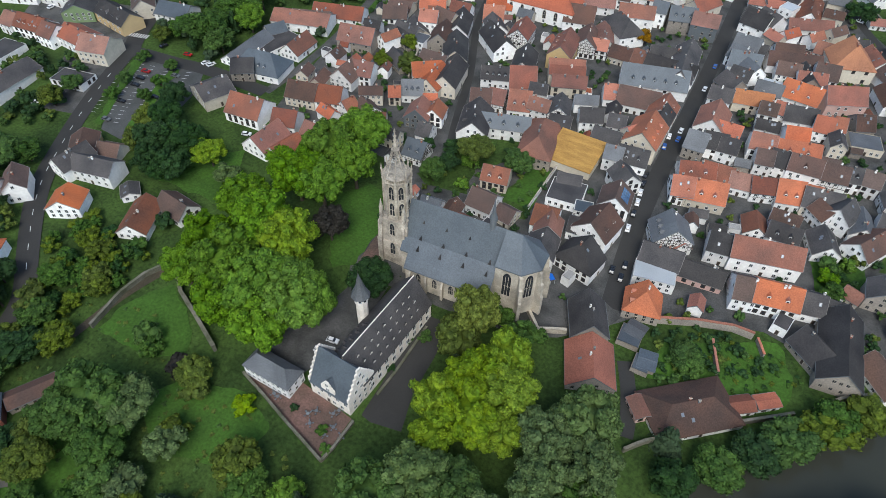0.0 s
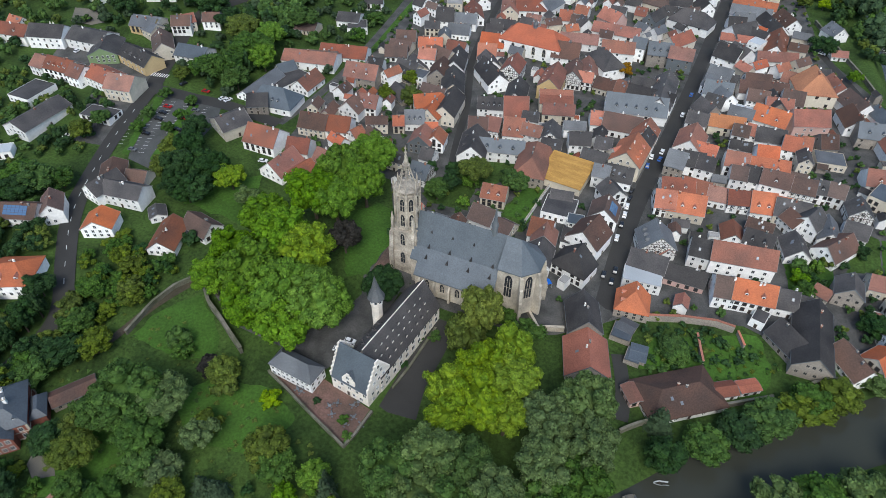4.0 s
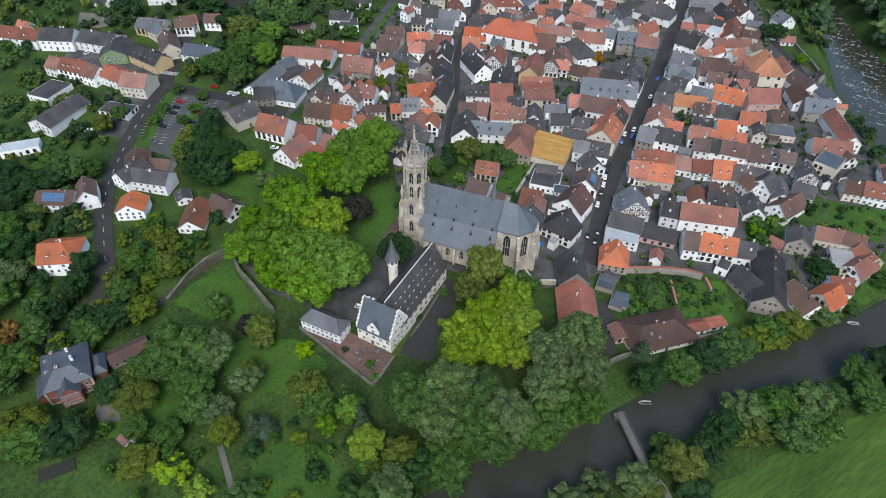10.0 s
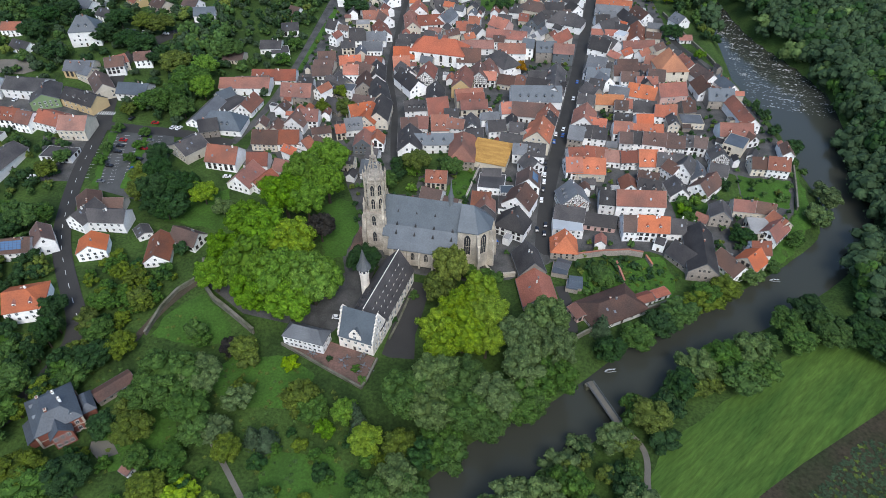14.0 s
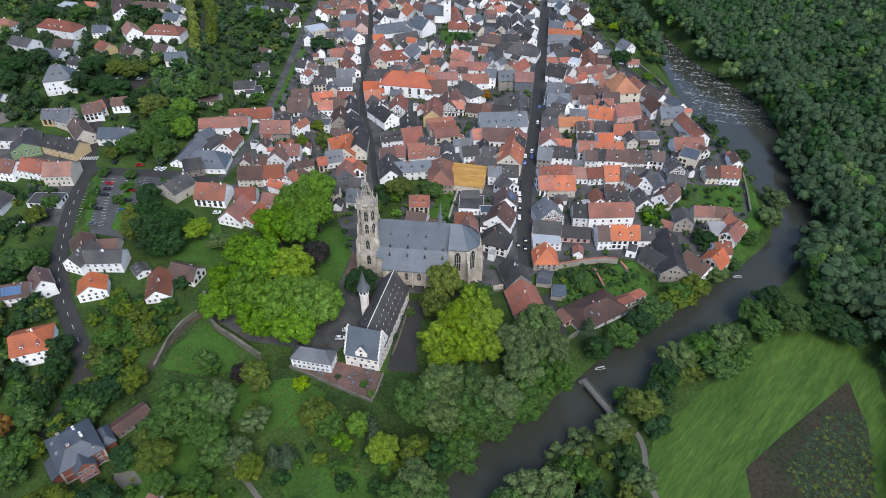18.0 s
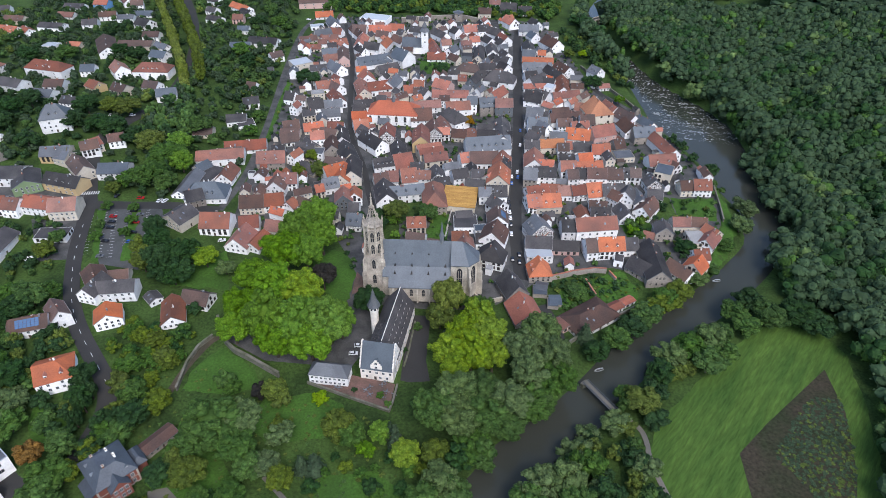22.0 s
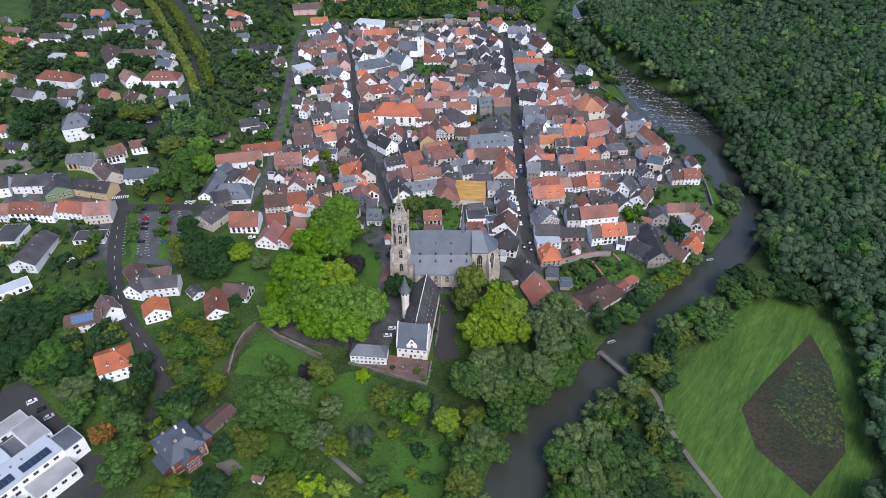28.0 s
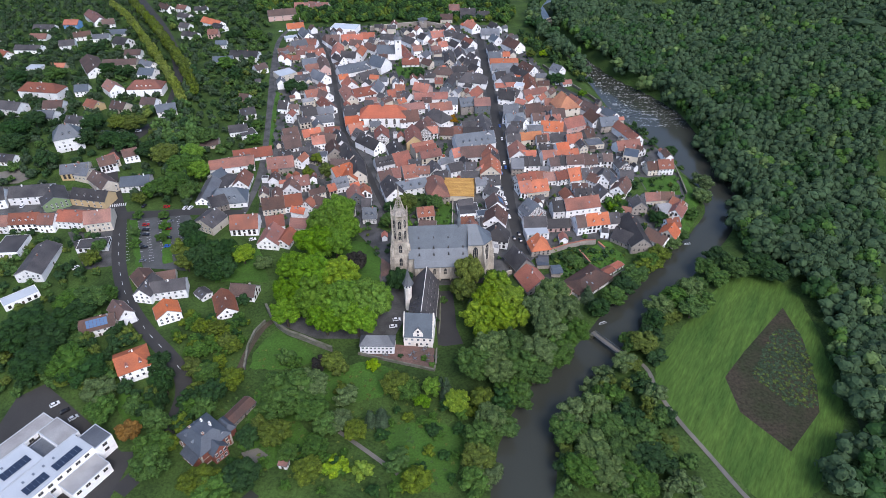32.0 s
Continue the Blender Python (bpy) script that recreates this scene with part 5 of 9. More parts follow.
house(53.8, 327.8, -94, 27.9, 10.1, 4.8, 9.1, "dark", "cream")
house(42.8, 319.3, -2, 10.1, 9, 8.0, 8, "dark", "slate", "flat", name="flat_roofed_building")
house(32.0, 317.3, -45, 11.9, 9, 4.2, 8.1, "brown", "cream")
house(101.1, 345.3, -87, 25.7, 11.2, 5.3, 10.1, "dark", "white")
house(100.2, 332.7, -3, 12.1, 11.2, 4.3, 9.1, "slate", "white")
house(112.5, 334.8, -3, 7.3, 7.8, 4.7, 8.1, "orange", "white")
house(107.5, 316.9, -3, 28.0, 9, 4.2, 8.1, "orange", "white")
house(105.9, 302.1, 1, 25.3, 11.2, 4.3, 9.1, "grey", "white")
house(128.5, 297.8, -60, 18.0, 11.2, 5.3, 10.1, "brown", "white")
house(120.1, 288.9, -60, 22.7, 11.2, 4.3, 9.1, "dark", "white")
house(103.0, 271.7, -134, 18.9, 13.4, 4.3, 10.1, "dark", "white")
house(113.4, 271.2, -25, 11.6, 9, 4.2, 8.1, "dark", "white")
house(124.5, 263.6, -92, 28.2, 12.3, 3.8, 9.1, "red", "white")
house(101.1, 262.8, 5, 18.8, 6.7, 3.2, 6.1, "orange", "white", name="outbuilding")
house(157.2, 295.5, -54, 11.7, 11.2, 4.3, 9.1, "grey", "white")
house(160.0, 268.1, 13, 9.3, 6.7, 2.6, 5.1, "red", "white", name="outbuilding")
house(72.2, 273.4, -14, 26.6, 15.7, 5.3, 12.1, "dark", "white", "hip")
house(60.9, 294.8, 10, 14.9, 10.1, 5.8, 10.1, "dark", "white")
house(49.8, 266.8, -108, 18.2, 9, 6.2, 10.1, "dark", "slate")
house(45.7, 292.4, -16, 21.5, 12.3, 4.8, 10.1, "brown", "cream", "hip")
house(39.9, 272.4, -2, 7.3, 9, 4.2, 8.1, "red", "cream")
house(58.6, 277.4, -2, 10.1, 10.1, 5.8, 10.1, "dark", "white")
house(24.0, 256.7, -28, 15.1, 12.3, 4.8, 10.1, "orange", "pink")
house(30.8, 238.9, 1, 29.4, 10.1, 4.8, 9.1, "red", "white")
house(68.9, 240.8, 59, 19.0, 11.2, 5.3, 10.1, "red", "cream")
house(12.2, 218.3, 14, 23.1, 10.1, 4.8, 9.1, "red", "white")
house(-42.4, 268.4, -72, 14.1, 13.4, 4.3, 10.1, "orange", "white")
house(-42.8, 247.1, -73, 26.0, 11.2, 4.3, 9.1, "red", "cream")
house(-29.4, 249.9, 21, 19.8, 12.3, 4.8, 10.1, "red", "white")
house(-19.2, 258.7, -105, 19.6, 12.3, 4.8, 10.1, "grey", "white")
house(-4.3, 246.7, 15, 8.3, 11.2, 4.3, 9.1, "red", "white")
house(-36.9, 216.3, 13, 15.5, 10.1, 4.8, 9.1, "dark", "white")
house(-23.9, 225.7, -1, 7.8, 9, 5.2, 9.1, "dark", "white")
house(-71.9, 248.1, 23, 19.2, 11.2, 4.3, 9.1, "red", "white")
house(-68.3, 248.5, -46, 25.0, 11.2, 4.3, 9.1, "brown", "white")
house(-60.5, 225.8, -63, 19.6, 11.2, 4.3, 9.1, "red", "white")
house(-60.9, 213.0, 12, 14.1, 10.1, 4.8, 9.1, "grey", "white")
house(-73.3, 207.9, 16, 11.5, 11.2, 5.3, 10.1, "dark", "white")
house(-96.0, 221.0, -13, 8.0, 11.2, 4.3, 9.1, "dark", "white")
house(-76.9, 231.9, 18, 10.5, 9, 6.0, 6, "pale", "cream", "flat", name="flat_roofed_building")
house(-59.9, 199.0, 12, 13.8, 10.1, 3.8, 8.1, "grey", "white")
house(-26.8, 290.9, 33, 19.8, 12.3, 2.8, 8.1, "dark", "cream")
house(-131.4, 236.3, -16, 8.5, 9.1, 2.6, 6, "brown", "white", name="outbuilding")
house(-126.8, 275.3, 11, 5.0, 6.8, 2.6, 4, "dark", "cream", name="outbuilding")
house(-124.0, 206.2, 24, 11.7, 11.4, 2.8, 8, "dark", "white", name="villa")
house(-126.8, 178.8, 14, 14.2, 13.7, 2.6, 7, "dark", "white", name="villa")
house(-118.8, 173.5, 29, 12.5, 11.4, 4.0, 4, "dark", "white", "flat", name="flat_roofed_building")
house(-68.9, 175.7, 20, 14.6, 10.1, 2.8, 7.1, "orange", "cream")
house(-59.6, 161.5, 26, 7.4, 10.1, 4.8, 9.1, "orange", "white")
house(-52.1, 177.3, 1, 11.9, 9, 4.2, 8.1, "red", "white")
house(-85.7, 176.4, 19, 11.9, 11.2, 2.6, 7.1, "brown", "cream")
house(-83.4, 165.2, 2, 13.9, 10.1, 2.6, 6.1, "brown", "cream", name="outbuilding")
house(167.0, 203.9, -58, 17.4, 12.3, 4.8, 10.1, "brown", "white")
house(165.7, 187.6, -74, 16.4, 12.3, 4.8, 10.1, "brown", "white")
house(180.0, 194.4, -62, 15.9, 9, 5.2, 9.1, "slate", "white")
house(174.1, 177.5, 10, 16.0, 12.3, 5.8, 11.1, "slate", "stone")
house(185.6, 159.5, -73, 29.3, 10.1, 5.8, 10.1, "red", "white")
house(179.0, 139.4, 9, 19.1, 12.3, 4.8, 10.1, "red", "white")
house(178.1, 125.2, -24, 11.2, 13.4, 7.0, 7, "slate", "cream", "flat", name="flat_roofed_building")
house(167.1, 110.9, -79, 9.3, 10.1, 4.8, 9.1, "dark", "timber", name="half_timbered_house")
house(165.7, 97.1, -5, 9.5, 10.1, 3.8, 8.1, "dark", "white")
house(157.9, 81.6, -125, 16.5, 11.2, 4.3, 9.1, "brown", "white")
house(188.0, 106.7, 7, 9.5, 10.1, 4.8, 9.1, "brown", "cream")
house(197.5, 107.3, 1, 11.4, 11.2, 5.3, 10.1, "red", "white")
house(154.7, 91.9, -83, 13.3, 9, 4.2, 8.1, "grey", "white")
house(162.3, 57.6, -91, 9.7, 10.1, 5.8, 10.1, "dark", "stone")
house(175.0, 67.2, 3, 11.1, 9, 4.2, 8.1, "red", "cream")
house(185.3, 67.1, -5, 9.0, 9, 4.2, 8.1, "brown", "cream")
house(190.2, 57.7, -54, 9.4, 10.1, 3.8, 8.1, "red", "cream")
house(187.0, 50.8, -126, 14.2, 10.1, 3.8, 8.1, "red", "white")
house(180.4, 52.1, 4, 10.2, 13.4, 5.0, 5, "pale", "cream", "flat", name="flat_roofed_building")
house(178.0, 36.5, 12, 8.9, 10.1, 3.8, 8.1, "red", "white")
house(173.1, 26.3, -129, 11.0, 11.2, 4.3, 9.1, "orange", "cream")
house(164.1, 23.4, -53, 14.9, 10.1, 2.8, 7.1, "brown", "white")
house(154.1, 55.3, -24, 6.4, 6.7, 2.6, 5.1, "red", "cream", name="outbuilding")
house(144.6, 45.0, -4, 12.7, 11.2, 2.6, 7.1, "dark", "white")
house(93.3, -2.6, -3, 5.6, 6.8, 2.4, 2.4, "slate", "stone", "flat", windows=False, name="flat_roofed_building")
house(87.3, 6.5, -3, 7.6, 8, 2.6, 2.6, "slate", "stone", "flat", windows=False, name="flat_roofed_building")
house(110.4, -12.4, 37, 28.2, 17.1, 2.6, 7, "brown", "white", "hip")
house(132.1, 0.5, 34, 7.4, 4.6, 2.6, 3, "orange", "white", name="outbuilding")
house(96.5, -18.8, -53, 7.5, 5.7, 2.6, 3.5, "red", "pink", name="outbuilding")
house(94.7, -0.9, 3, 5.6, 7, 2.2, 2.6, "slate", "stone", windows=False, name="outbuilding")
house(124.8, -4.0, 33, 7.7, 5.7, 2.6, 4, "red", "white", name="outbuilding")
house(-67.6, 382.7, -61, 27.8, 10.1, 4.8, 9.1, "brown", "white")
house(-56.0, 331.7, -52, 14.9, 9, 5.2, 9.1, "dark", "white")
house(-26.7, 317.3, -101, 19.4, 9, 5.2, 9.1, "dark", "white")
house(-35.7, 195.8, 9, 14.8, 13.4, 3.3, 9.1, "orange", "white")
house(-39.4, 207.6, 14, 10.2, 9, 5.2, 9.1, "dark", "white")
house(3.7, 259.2, -3, 8.7, 9, 4.2, 8.1, "red", "white")
house(9.5, 241.4, -51, 9.9, 9, 5.2, 9.1, "dark", "white")
house(5.0, 244.4, 4, 9.7, 9, 4.2, 8.1, "brown", "white")
house(63.1, 365.3, -59, 12.9, 10.1, 4.8, 9.1, "dark", "white")
house(74.6, 360.5, -64, 14.2, 10.1, 4.8, 9.1, "dark", "white")
house(22.2, 354.3, 18, 9.8, 9, 5.2, 9.1, "red", "white")
house(77.9, 328.3, -65, 12.8, 10.1, 4.8, 9.1, "dark", "white")
house(75.3, 312.9, -29, 13.5, 11.2, 5.3, 10.1, "dark", "white")
house(76.2, 297.2, -54, 11.2, 11.2, 5.3, 10.1, "dark", "white")
house(98.8, 282.4, 13, 10.9, 11.2, 4.3, 9.1, "dark", "white")
house(102.7, 290.4, 11, 12.2, 9, 5.2, 9.1, "grey", "white")
house(97.2, 239.6, -18, 10.9, 11.2, 5.3, 10.1, "dark", "white")
house(113.3, 257.3, -24, 7.9, 9, 7.0, 7, "white", "white", "flat", name="flat_roofed_building")
house(-65.1, 147.6, -52, 12.5, 11.2, 2.6, 7.1, "dark", "cream")
house(-65.2, 136.2, -25, 15.5, 10.1, 2.6, 6.1, "dark", "stone", name="outbuilding")
house(-58.5, 115.9, -35, 15.2, 9, 2.6, 6.1, "dark", "stone", name="outbuilding")
house(-19.1, 57.4, -2, 9.0, 11.2, 4.3, 9.1, "slate", "timber", dormers=2, name="half_timbered_house")
house(-21.6, 70.4, -1, 6.4, 9, 4.2, 8.1, "dark", "white")
house(-63.5, 47.4, -8, 11.6, 10.1, 3.8, 8.1, "red", "cream")
house(-278.3, 192.3, -8, 17.8, 12.5, 2.6, 8, "grey", "white", name="villa")
house(-248.1, 177.1, -12, 13.1, 11.4, 2.8, 8, "dark", "white", name="villa")
house(-194.0, 130.0, 26, 10.2, 10.3, 3.3, 8, "brown", "white", name="villa")
house(-144.2, 157.1, 6, 13.6, 11.4, 2.6, 6, "brown", "cream", name="outbuilding")
house(-118.9, 129.5, 17, 20.0, 13.7, 2.6, 7, "brown", "cream")
house(-121.0, 73.1, 30, 10.7, 14.8, 2.6, 8, "dark", "stone", name="villa")
house(118.1, 76.0, -79, 10.1, 9, 2.6, 6.1, "red", "white", name="outbuilding")
house(142.7, 75.8, -75, 12.4, 10.1, 3.8, 8.1, "dark", "white")
house(141.3, 92.3, -46, 8.4, 9, 5.2, 9.1, "brown", "white")
house(186.6, 136.3, -62, 11.4, 7.8, 3.7, 7.1, "brown", "white")
house(129.3, 186.5, 11, 13.4, 10.1, 4.8, 9.1, "red", "white")
house(116.8, 209.4, 12, 13.8, 11.2, 4.3, 9.1, "brown", "white")
house(101.9, 200.9, -5, 10.1, 11.2, 5.3, 10.1, "dark", "white")
house(95.6, 194.5, -24, 10.4, 11.2, 5.3, 10.1, "grey", "white")
house(98.1, 176.4, -11, 9.7, 10.1, 4.8, 9.1, "dark", "white")
house(111.9, 169.0, -4, 12.1, 9, 5.2, 9.1, "grey", "white")
house(-266.9, 74.6, 17, 21.2, 13.7, 4.7, 11, "dark", "white", name="villa")
house(-291.8, 69.4, 8, 26.9, 12.5, 4.2, 10, "red", "white", dormers=2, name="villa")
house(-301.5, 146.3, 13, 13.0, 11.4, 2.8, 8, "red", "white", name="villa")
house(-276.4, 123.3, -13, 15.0, 10.3, 2.6, 6, "dark", "white", name="outbuilding")
house(-224.0, 109.0, 10, 17.9, 11.4, 2.6, 7, "grey", "cream", name="villa")
house(-220.6, 105.6, -14, 17.1, 10.3, 2.6, 7, "grey", "cream", name="villa")
house(-205.3, 120.2, 50, 9.5, 10.3, 3.3, 8, "red", "cream", name="villa")
house(-300.6, 80.4, -3, 11.1, 8, 3.3, 7, "orange", "white", name="villa")
house(-52.3, -125.9, -16, 3.9, 3.4, 2.6, 3, "red", "white", name="outbuilding")
house(-120.6, 49.8, 63, 15.2, 16, 2.6, 9, "dark", "cream", name="villa")

house(-347.7, 241.5, -10, 13, 11, 5, 10, "red", "white", "half", name="villa")
house(-399.0, 346.0, -14, 20, 12, 4.6, 9, "orange", "white", dormers=2, name="villa")
house(-452.0, 419.0, 10, 15, 11, 5, 9, "dark", "white", name="villa")
house(-419.0, 386.0, -6, 22, 11, 4, 8, "brown", "cream", name="villa")
house(-309.6, 398.5, 8, 16, 10, 4, 7, "grey", "white", name="villa")
house(-188.0, 203.5, 18, 15, 11, 5.4, 9.5, "slate", "white", name="villa")

# ---- roads, lawns and planting ----
VILLA_ROAD = [(-121.0, -134.0), (-114.4, -124.2), (-107.5, -109.0), (-106.0, -94.0), (-106.2, -80.2), (-111.1, -68.4), (-122.1, -56.5), (-133.3, -44.5), (-142.5, -33.0), (-150.7, -21.0), (-158.5, -6.0), (-164.8, 8.0), (-170.5, 25.0), (-176.8, 48.8), (-181.1, 64.1)]
TOWN = [(-91.4, 47.0), (-97.2, 99.4), (-106.8, 216.0), (-121.2, 333.6), (-112.0, 420.0), (-95.0, 446.0), (1.0, 450.0), (60.0, 446.0), (124.0, 440.0), (135.3, 366.7), (151.6, 270.3), (180.1, 224.1), (199.0, 169.8), (211.2, 118.1), (201.1, 71.2), (175.7, 30.4), (148.6, 21.6), (128.3, 27.8), (109.3, 24.5), (90.0, 19.2), (77.0, 6.3), (64.9, -3.9), (54.1, -8.5), (-6.0, -11.6), (-16.6, 24.1), (-31.9, 50.2), (-59.7, 53.4)]
drape("pavement", TOWN, 0.14, COBBLE, "grey cobbled paving between the old town houses", "pavement", 8)
drape("pavement", [(-23.2, 13.0), (-6.0, 5.0), (3.9, -9.6), (3.2, -35.8), (-6.2, -55.6), (-21.3, -50.5), (-45.4, -49.1), (-70.9, -36.0), (-59.2, -31.9), (-15.4, -39.1), (-9.3, -17.8)], 0.16, COBBLE, "dark cobbled court before the stone palace", "pavement", 6)
drape("pavement", [(-22.6, -60.6), (-17.2, -57.0), (-3.2, -55.9), (17.2, -60.0), (16.3, -72.3), (15.8, -75.2), (-0.9, -69.0)], 0.2, BRICK_PAVING, "reddish brick terrace below the palace", "terrace", 4)
drape("pavement", [(-173.5, 57.9), (-140.9, 69.1), (-130.8, 49.5), (-126.1, 6.5), (-151.1, 9.4), (-162.7, 27.1)], 0.18, WORN_ASPHALT, "grey worn asphalt car park with painted bays", "car park", 8)
drape("pavement", [(-206.9, 43.4), (-182.0, 51.8), (-167.8, 12.1), (-184.7, 8.7)], 0.12, COBBLE, "grey paved yards between the houses", "pavement", 8)
drape("pavement", [(-184.6, -97.6), (-182.6, -84.1), (-172.3, -76.9), (-148.2, -95.4), (-126.3, -113.4), (-119.9, -113.9), (-123.6, -136.1), (-168.7, -134.0)], 0.18, ASPHALT, "asphalt yard of the white modern building", "car park", 8)
drape("pavement", [(-231.0, 88.4), (-197.0, 96.5), (-179.5, 54.7), (-216.8, 51.0), (-253.6, 55.9), (-269.8, 94.1)], 0.12, COBBLE, "grey paved yards between the houses", "pavement", 8)
drape("lawn", [(-37.5, 21.8), (-28.9, 33.0), (-19.6, 30.1), (-11.8, 13.2), (-11.5, 2.6), (-12.2, -8.7), (-18.8, -12.7), (-27.9, -0.0)], 0.3, LAWN, "bright green churchyard lawn", "lawn", 5)
drape("pavement", [(-11.1, 12.8), (-3.9, 3.4), (-3.5, -3.0), (-10.8, -4.9), (-11.1, -9.4), (-11.2, 2.1)], 0.34, BRICK_PAVING, "reddish paving at the foot of the tower", "pavement", 4)
drape("lawn", [(-67.1, -42.4), (-49.4, -53.7), (-44.1, -64.6), (-55.0, -69.9), (-77.5, -69.4), (-77.6, -60.1), (-72.2, -48.4)], 0.2, LAWN, "bright green lawn below the garden wall", "lawn", 6)
drape("lawn", [(-37.9, -70.5), (-17.9, -66.2), (-3.4, -73.2), (-6.3, -89.3), (-30.7, -94.0), (-48.0, -82.7)], 0.18, LAWN, "uneven garden lawn below the palace", "lawn", 6)
drape("lawn", [(-8.9, -109.2), (12.3, -104.5), (29.9, -115.4), (19.9, -143.5), (-3.8, -141.7)], 0.18, LAWN, "park lawn with mown grass by the river", "lawn", 6)
drape("lawn", [(-71.3, -82.0), (-52.3, -93.1), (-39.1, -119.5), (-60.4, -126.9), (-75.0, -114.1)], 0.14, LAWN, "garden lawn among fruit trees", "lawn", 6)
drape("lawn", [(27.1, 73.5), (36.8, 72.6), (35.7, 48.8), (23.8, 49.2)], 0.26, LAWN, "small bright walled garden lawn", "lawn", 5)
drape("lawn", [(176.7, 99.4), (204.6, 99.9), (199.6, 74.8), (177.7, 76.6)], 0.26, LAWN, "walled kitchen garden lawn by the river", "lawn", 6)
drape("garden_ground", [(138.6, 71.0), (141.0, 80.0), (158.3, 79.4), (160.1, 61.6), (142.9, 52.1)], 0.24, LAWN, "green garden in a yard between houses", "garden", 5)
drape("garden_ground", [(166.0, 104.0), (176.0, 100.0), (177.0, 78.0), (164.0, 74.0)], 0.24, GRASS, "rough garden ground between sheds", "garden", 5)
drape("lawn", [(94.3, -6.2), (115.3, 1.8), (126.6, -4.7), (137.8, -0.6), (139.8, 12.8), (132.8, 25.3), (98.6, 10.3)], 0.2, LAWN, "green garden behind the town wall", "lawn", 6)
drape("pavement", [(22.8, -58.4), (19.2, -57.5), (19.3, -39.3), (21.0, -24.1), (21.8, -14.8), (30.3, -14.4), (30.4, -30.3), (30.1, -44.2), (32.8, -57.0)], 0.2, ASPHALT, "dark asphalt drive below the palace", "drive", 5)
drape("garden_ground", [(-14.7, 46.4), (-7.1, 66.8), (4.0, 85.2), (27.5, 86.9), (30.2, 72.0), (17.3, 72.2), (6.2, 61.0), (9.3, 45.0), (-6.3, 42.7)], 0.24, GRASS, "shady garden ground under trees", "garden", 6)
drape("garden_ground", [(20.7, 50.8), (26.9, 63.8), (33.5, 73.4), (35.8, 63.3), (36.1, 42.5), (30.5, 41.4)], 0.22, GRASS, "green walled garden ground", "garden", 6)
drape("lawn", [(-99.6, 122.9), (-105.4, 205.7), (-108.4, 261.9), (-105.1, 256.2), (-101.0, 201.0), (-95.5, 131.2)], 0.2, LAWN, "long grass strip beside the lane", "lawn", 6)
drape("lawn", [(-0.3, 321.4), (27.9, 319.8), (27.6, 288.9), (2.2, 290.0)], 0.26, LAWN, "bright lawn between the town houses", "lawn", 6)
drape("lawn", [(-110.8, 11.4), (-86.6, 27.1), (-77.1, -3.8), (-107.7, -3.5)], 0.14, LAWN, "shaded garden lawn under trees", "lawn", 6)
drape("lawn", [(-136.9, -80.3), (-117.9, -79.9), (-115.6, -98.0), (-124.7, -102.0), (-133.8, -92.6)], 0.16, LAWN, "sloping garden lawn below the orange house", "lawn", 6)
drape("lawn", [(209.7, 113.8), (210.5, 93.0), (211.2, 70.2), (197.4, 44.6), (183.7, 29.0), (179.8, 29.8), (194.0, 51.9), (202.2, 71.1)], 0.24, LAWN, "bright grass bank along the river", "lawn", 5)
drape("lawn", [(-153.7, 57.3), (-149.1, 58.6), (-135.7, 14.1), (-141.3, 12.7)], 0.4, LAWN, "grass strip with trees in the car park", "lawn", 6)
drape("lawn", [(-172.2, 53.7), (-167.8, 55.1), (-152.5, 10.9), (-156.4, 10.9)], 0.4, LAWN, "grass strip beside the car park", "lawn", 6)
drape("lawn", [(248.7, 69.3), (266.7, 72.3), (247.7, 22.4), (232.0, 17.3)], 0.2, LAWN, "sunlit clearing in the wood", "lawn", 6)
drape("meadow", [(128.6, -79.5), (145.6, -61.4), (173.4, -34.0), (194.9, -15.5), (213.8, -13.7), (223.8, -19.6), (229.4, -32.1), (224.9, -61.9), (216.4, -92.5), (207.3, -116.8), (194.5, -136.2), (169.9, -157.1), (146.5, -155.5), (133.0, -129.0), (123.0, -100.9)], 0.06, MEADOW, "mown bright green meadow across the river", "meadow", 6)
drape("field", [(160.9, -90.2), (177.3, -74.7), (215.1, -42.2), (213.5, -66.8), (204.2, -97.6), (196.3, -114.4), (171.9, -134.6), (167.2, -125.8), (159.0, -111.9)], 0.14, FALLOW, "brown fallow strip with weeds in the meadow", "field", 6)
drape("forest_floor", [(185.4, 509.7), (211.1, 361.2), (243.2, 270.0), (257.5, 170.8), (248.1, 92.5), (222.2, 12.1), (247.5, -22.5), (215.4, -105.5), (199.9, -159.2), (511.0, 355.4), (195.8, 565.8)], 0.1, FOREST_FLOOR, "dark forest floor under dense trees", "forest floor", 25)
road("road", [(78.0, 16.3), (76.0, 58.2), (79.5, 115.1), (84.3, 191.2), (87.4, 274.0), (90.3, 344.8), (91.1, 377.7), (95.2, 413.5)], 7.4, ASPHALT, "dark asphalt main street between the houses", 0.24, "road")
road("road", [(-6.0, 59.0), (-14.7, 87.0), (-22.8, 122.2), (-32.4, 149.1), (-42.8, 178.5), (-50.6, 231.5), (-60.7, 306.7), (-69.8, 352.9), (-86.1, 419.6)], 3.8, ASPHALT, "narrow dark asphalt street between houses", 0.24, "road")
road("road", [(-103.6, 65.0), (-100.0, 99.5), (-101.0, 139.7), (-109.3, 226.5), (-125.6, 367.6), (-125.1, 423.5), (-105.6, 474.6)], 4.6, COBBLE, "grey paved lane along the garden walls", 0.24, "road")
road("road", VILLA_ROAD, 8, ASPHALT, "curving dark asphalt road with white markings", 0.3, "road")
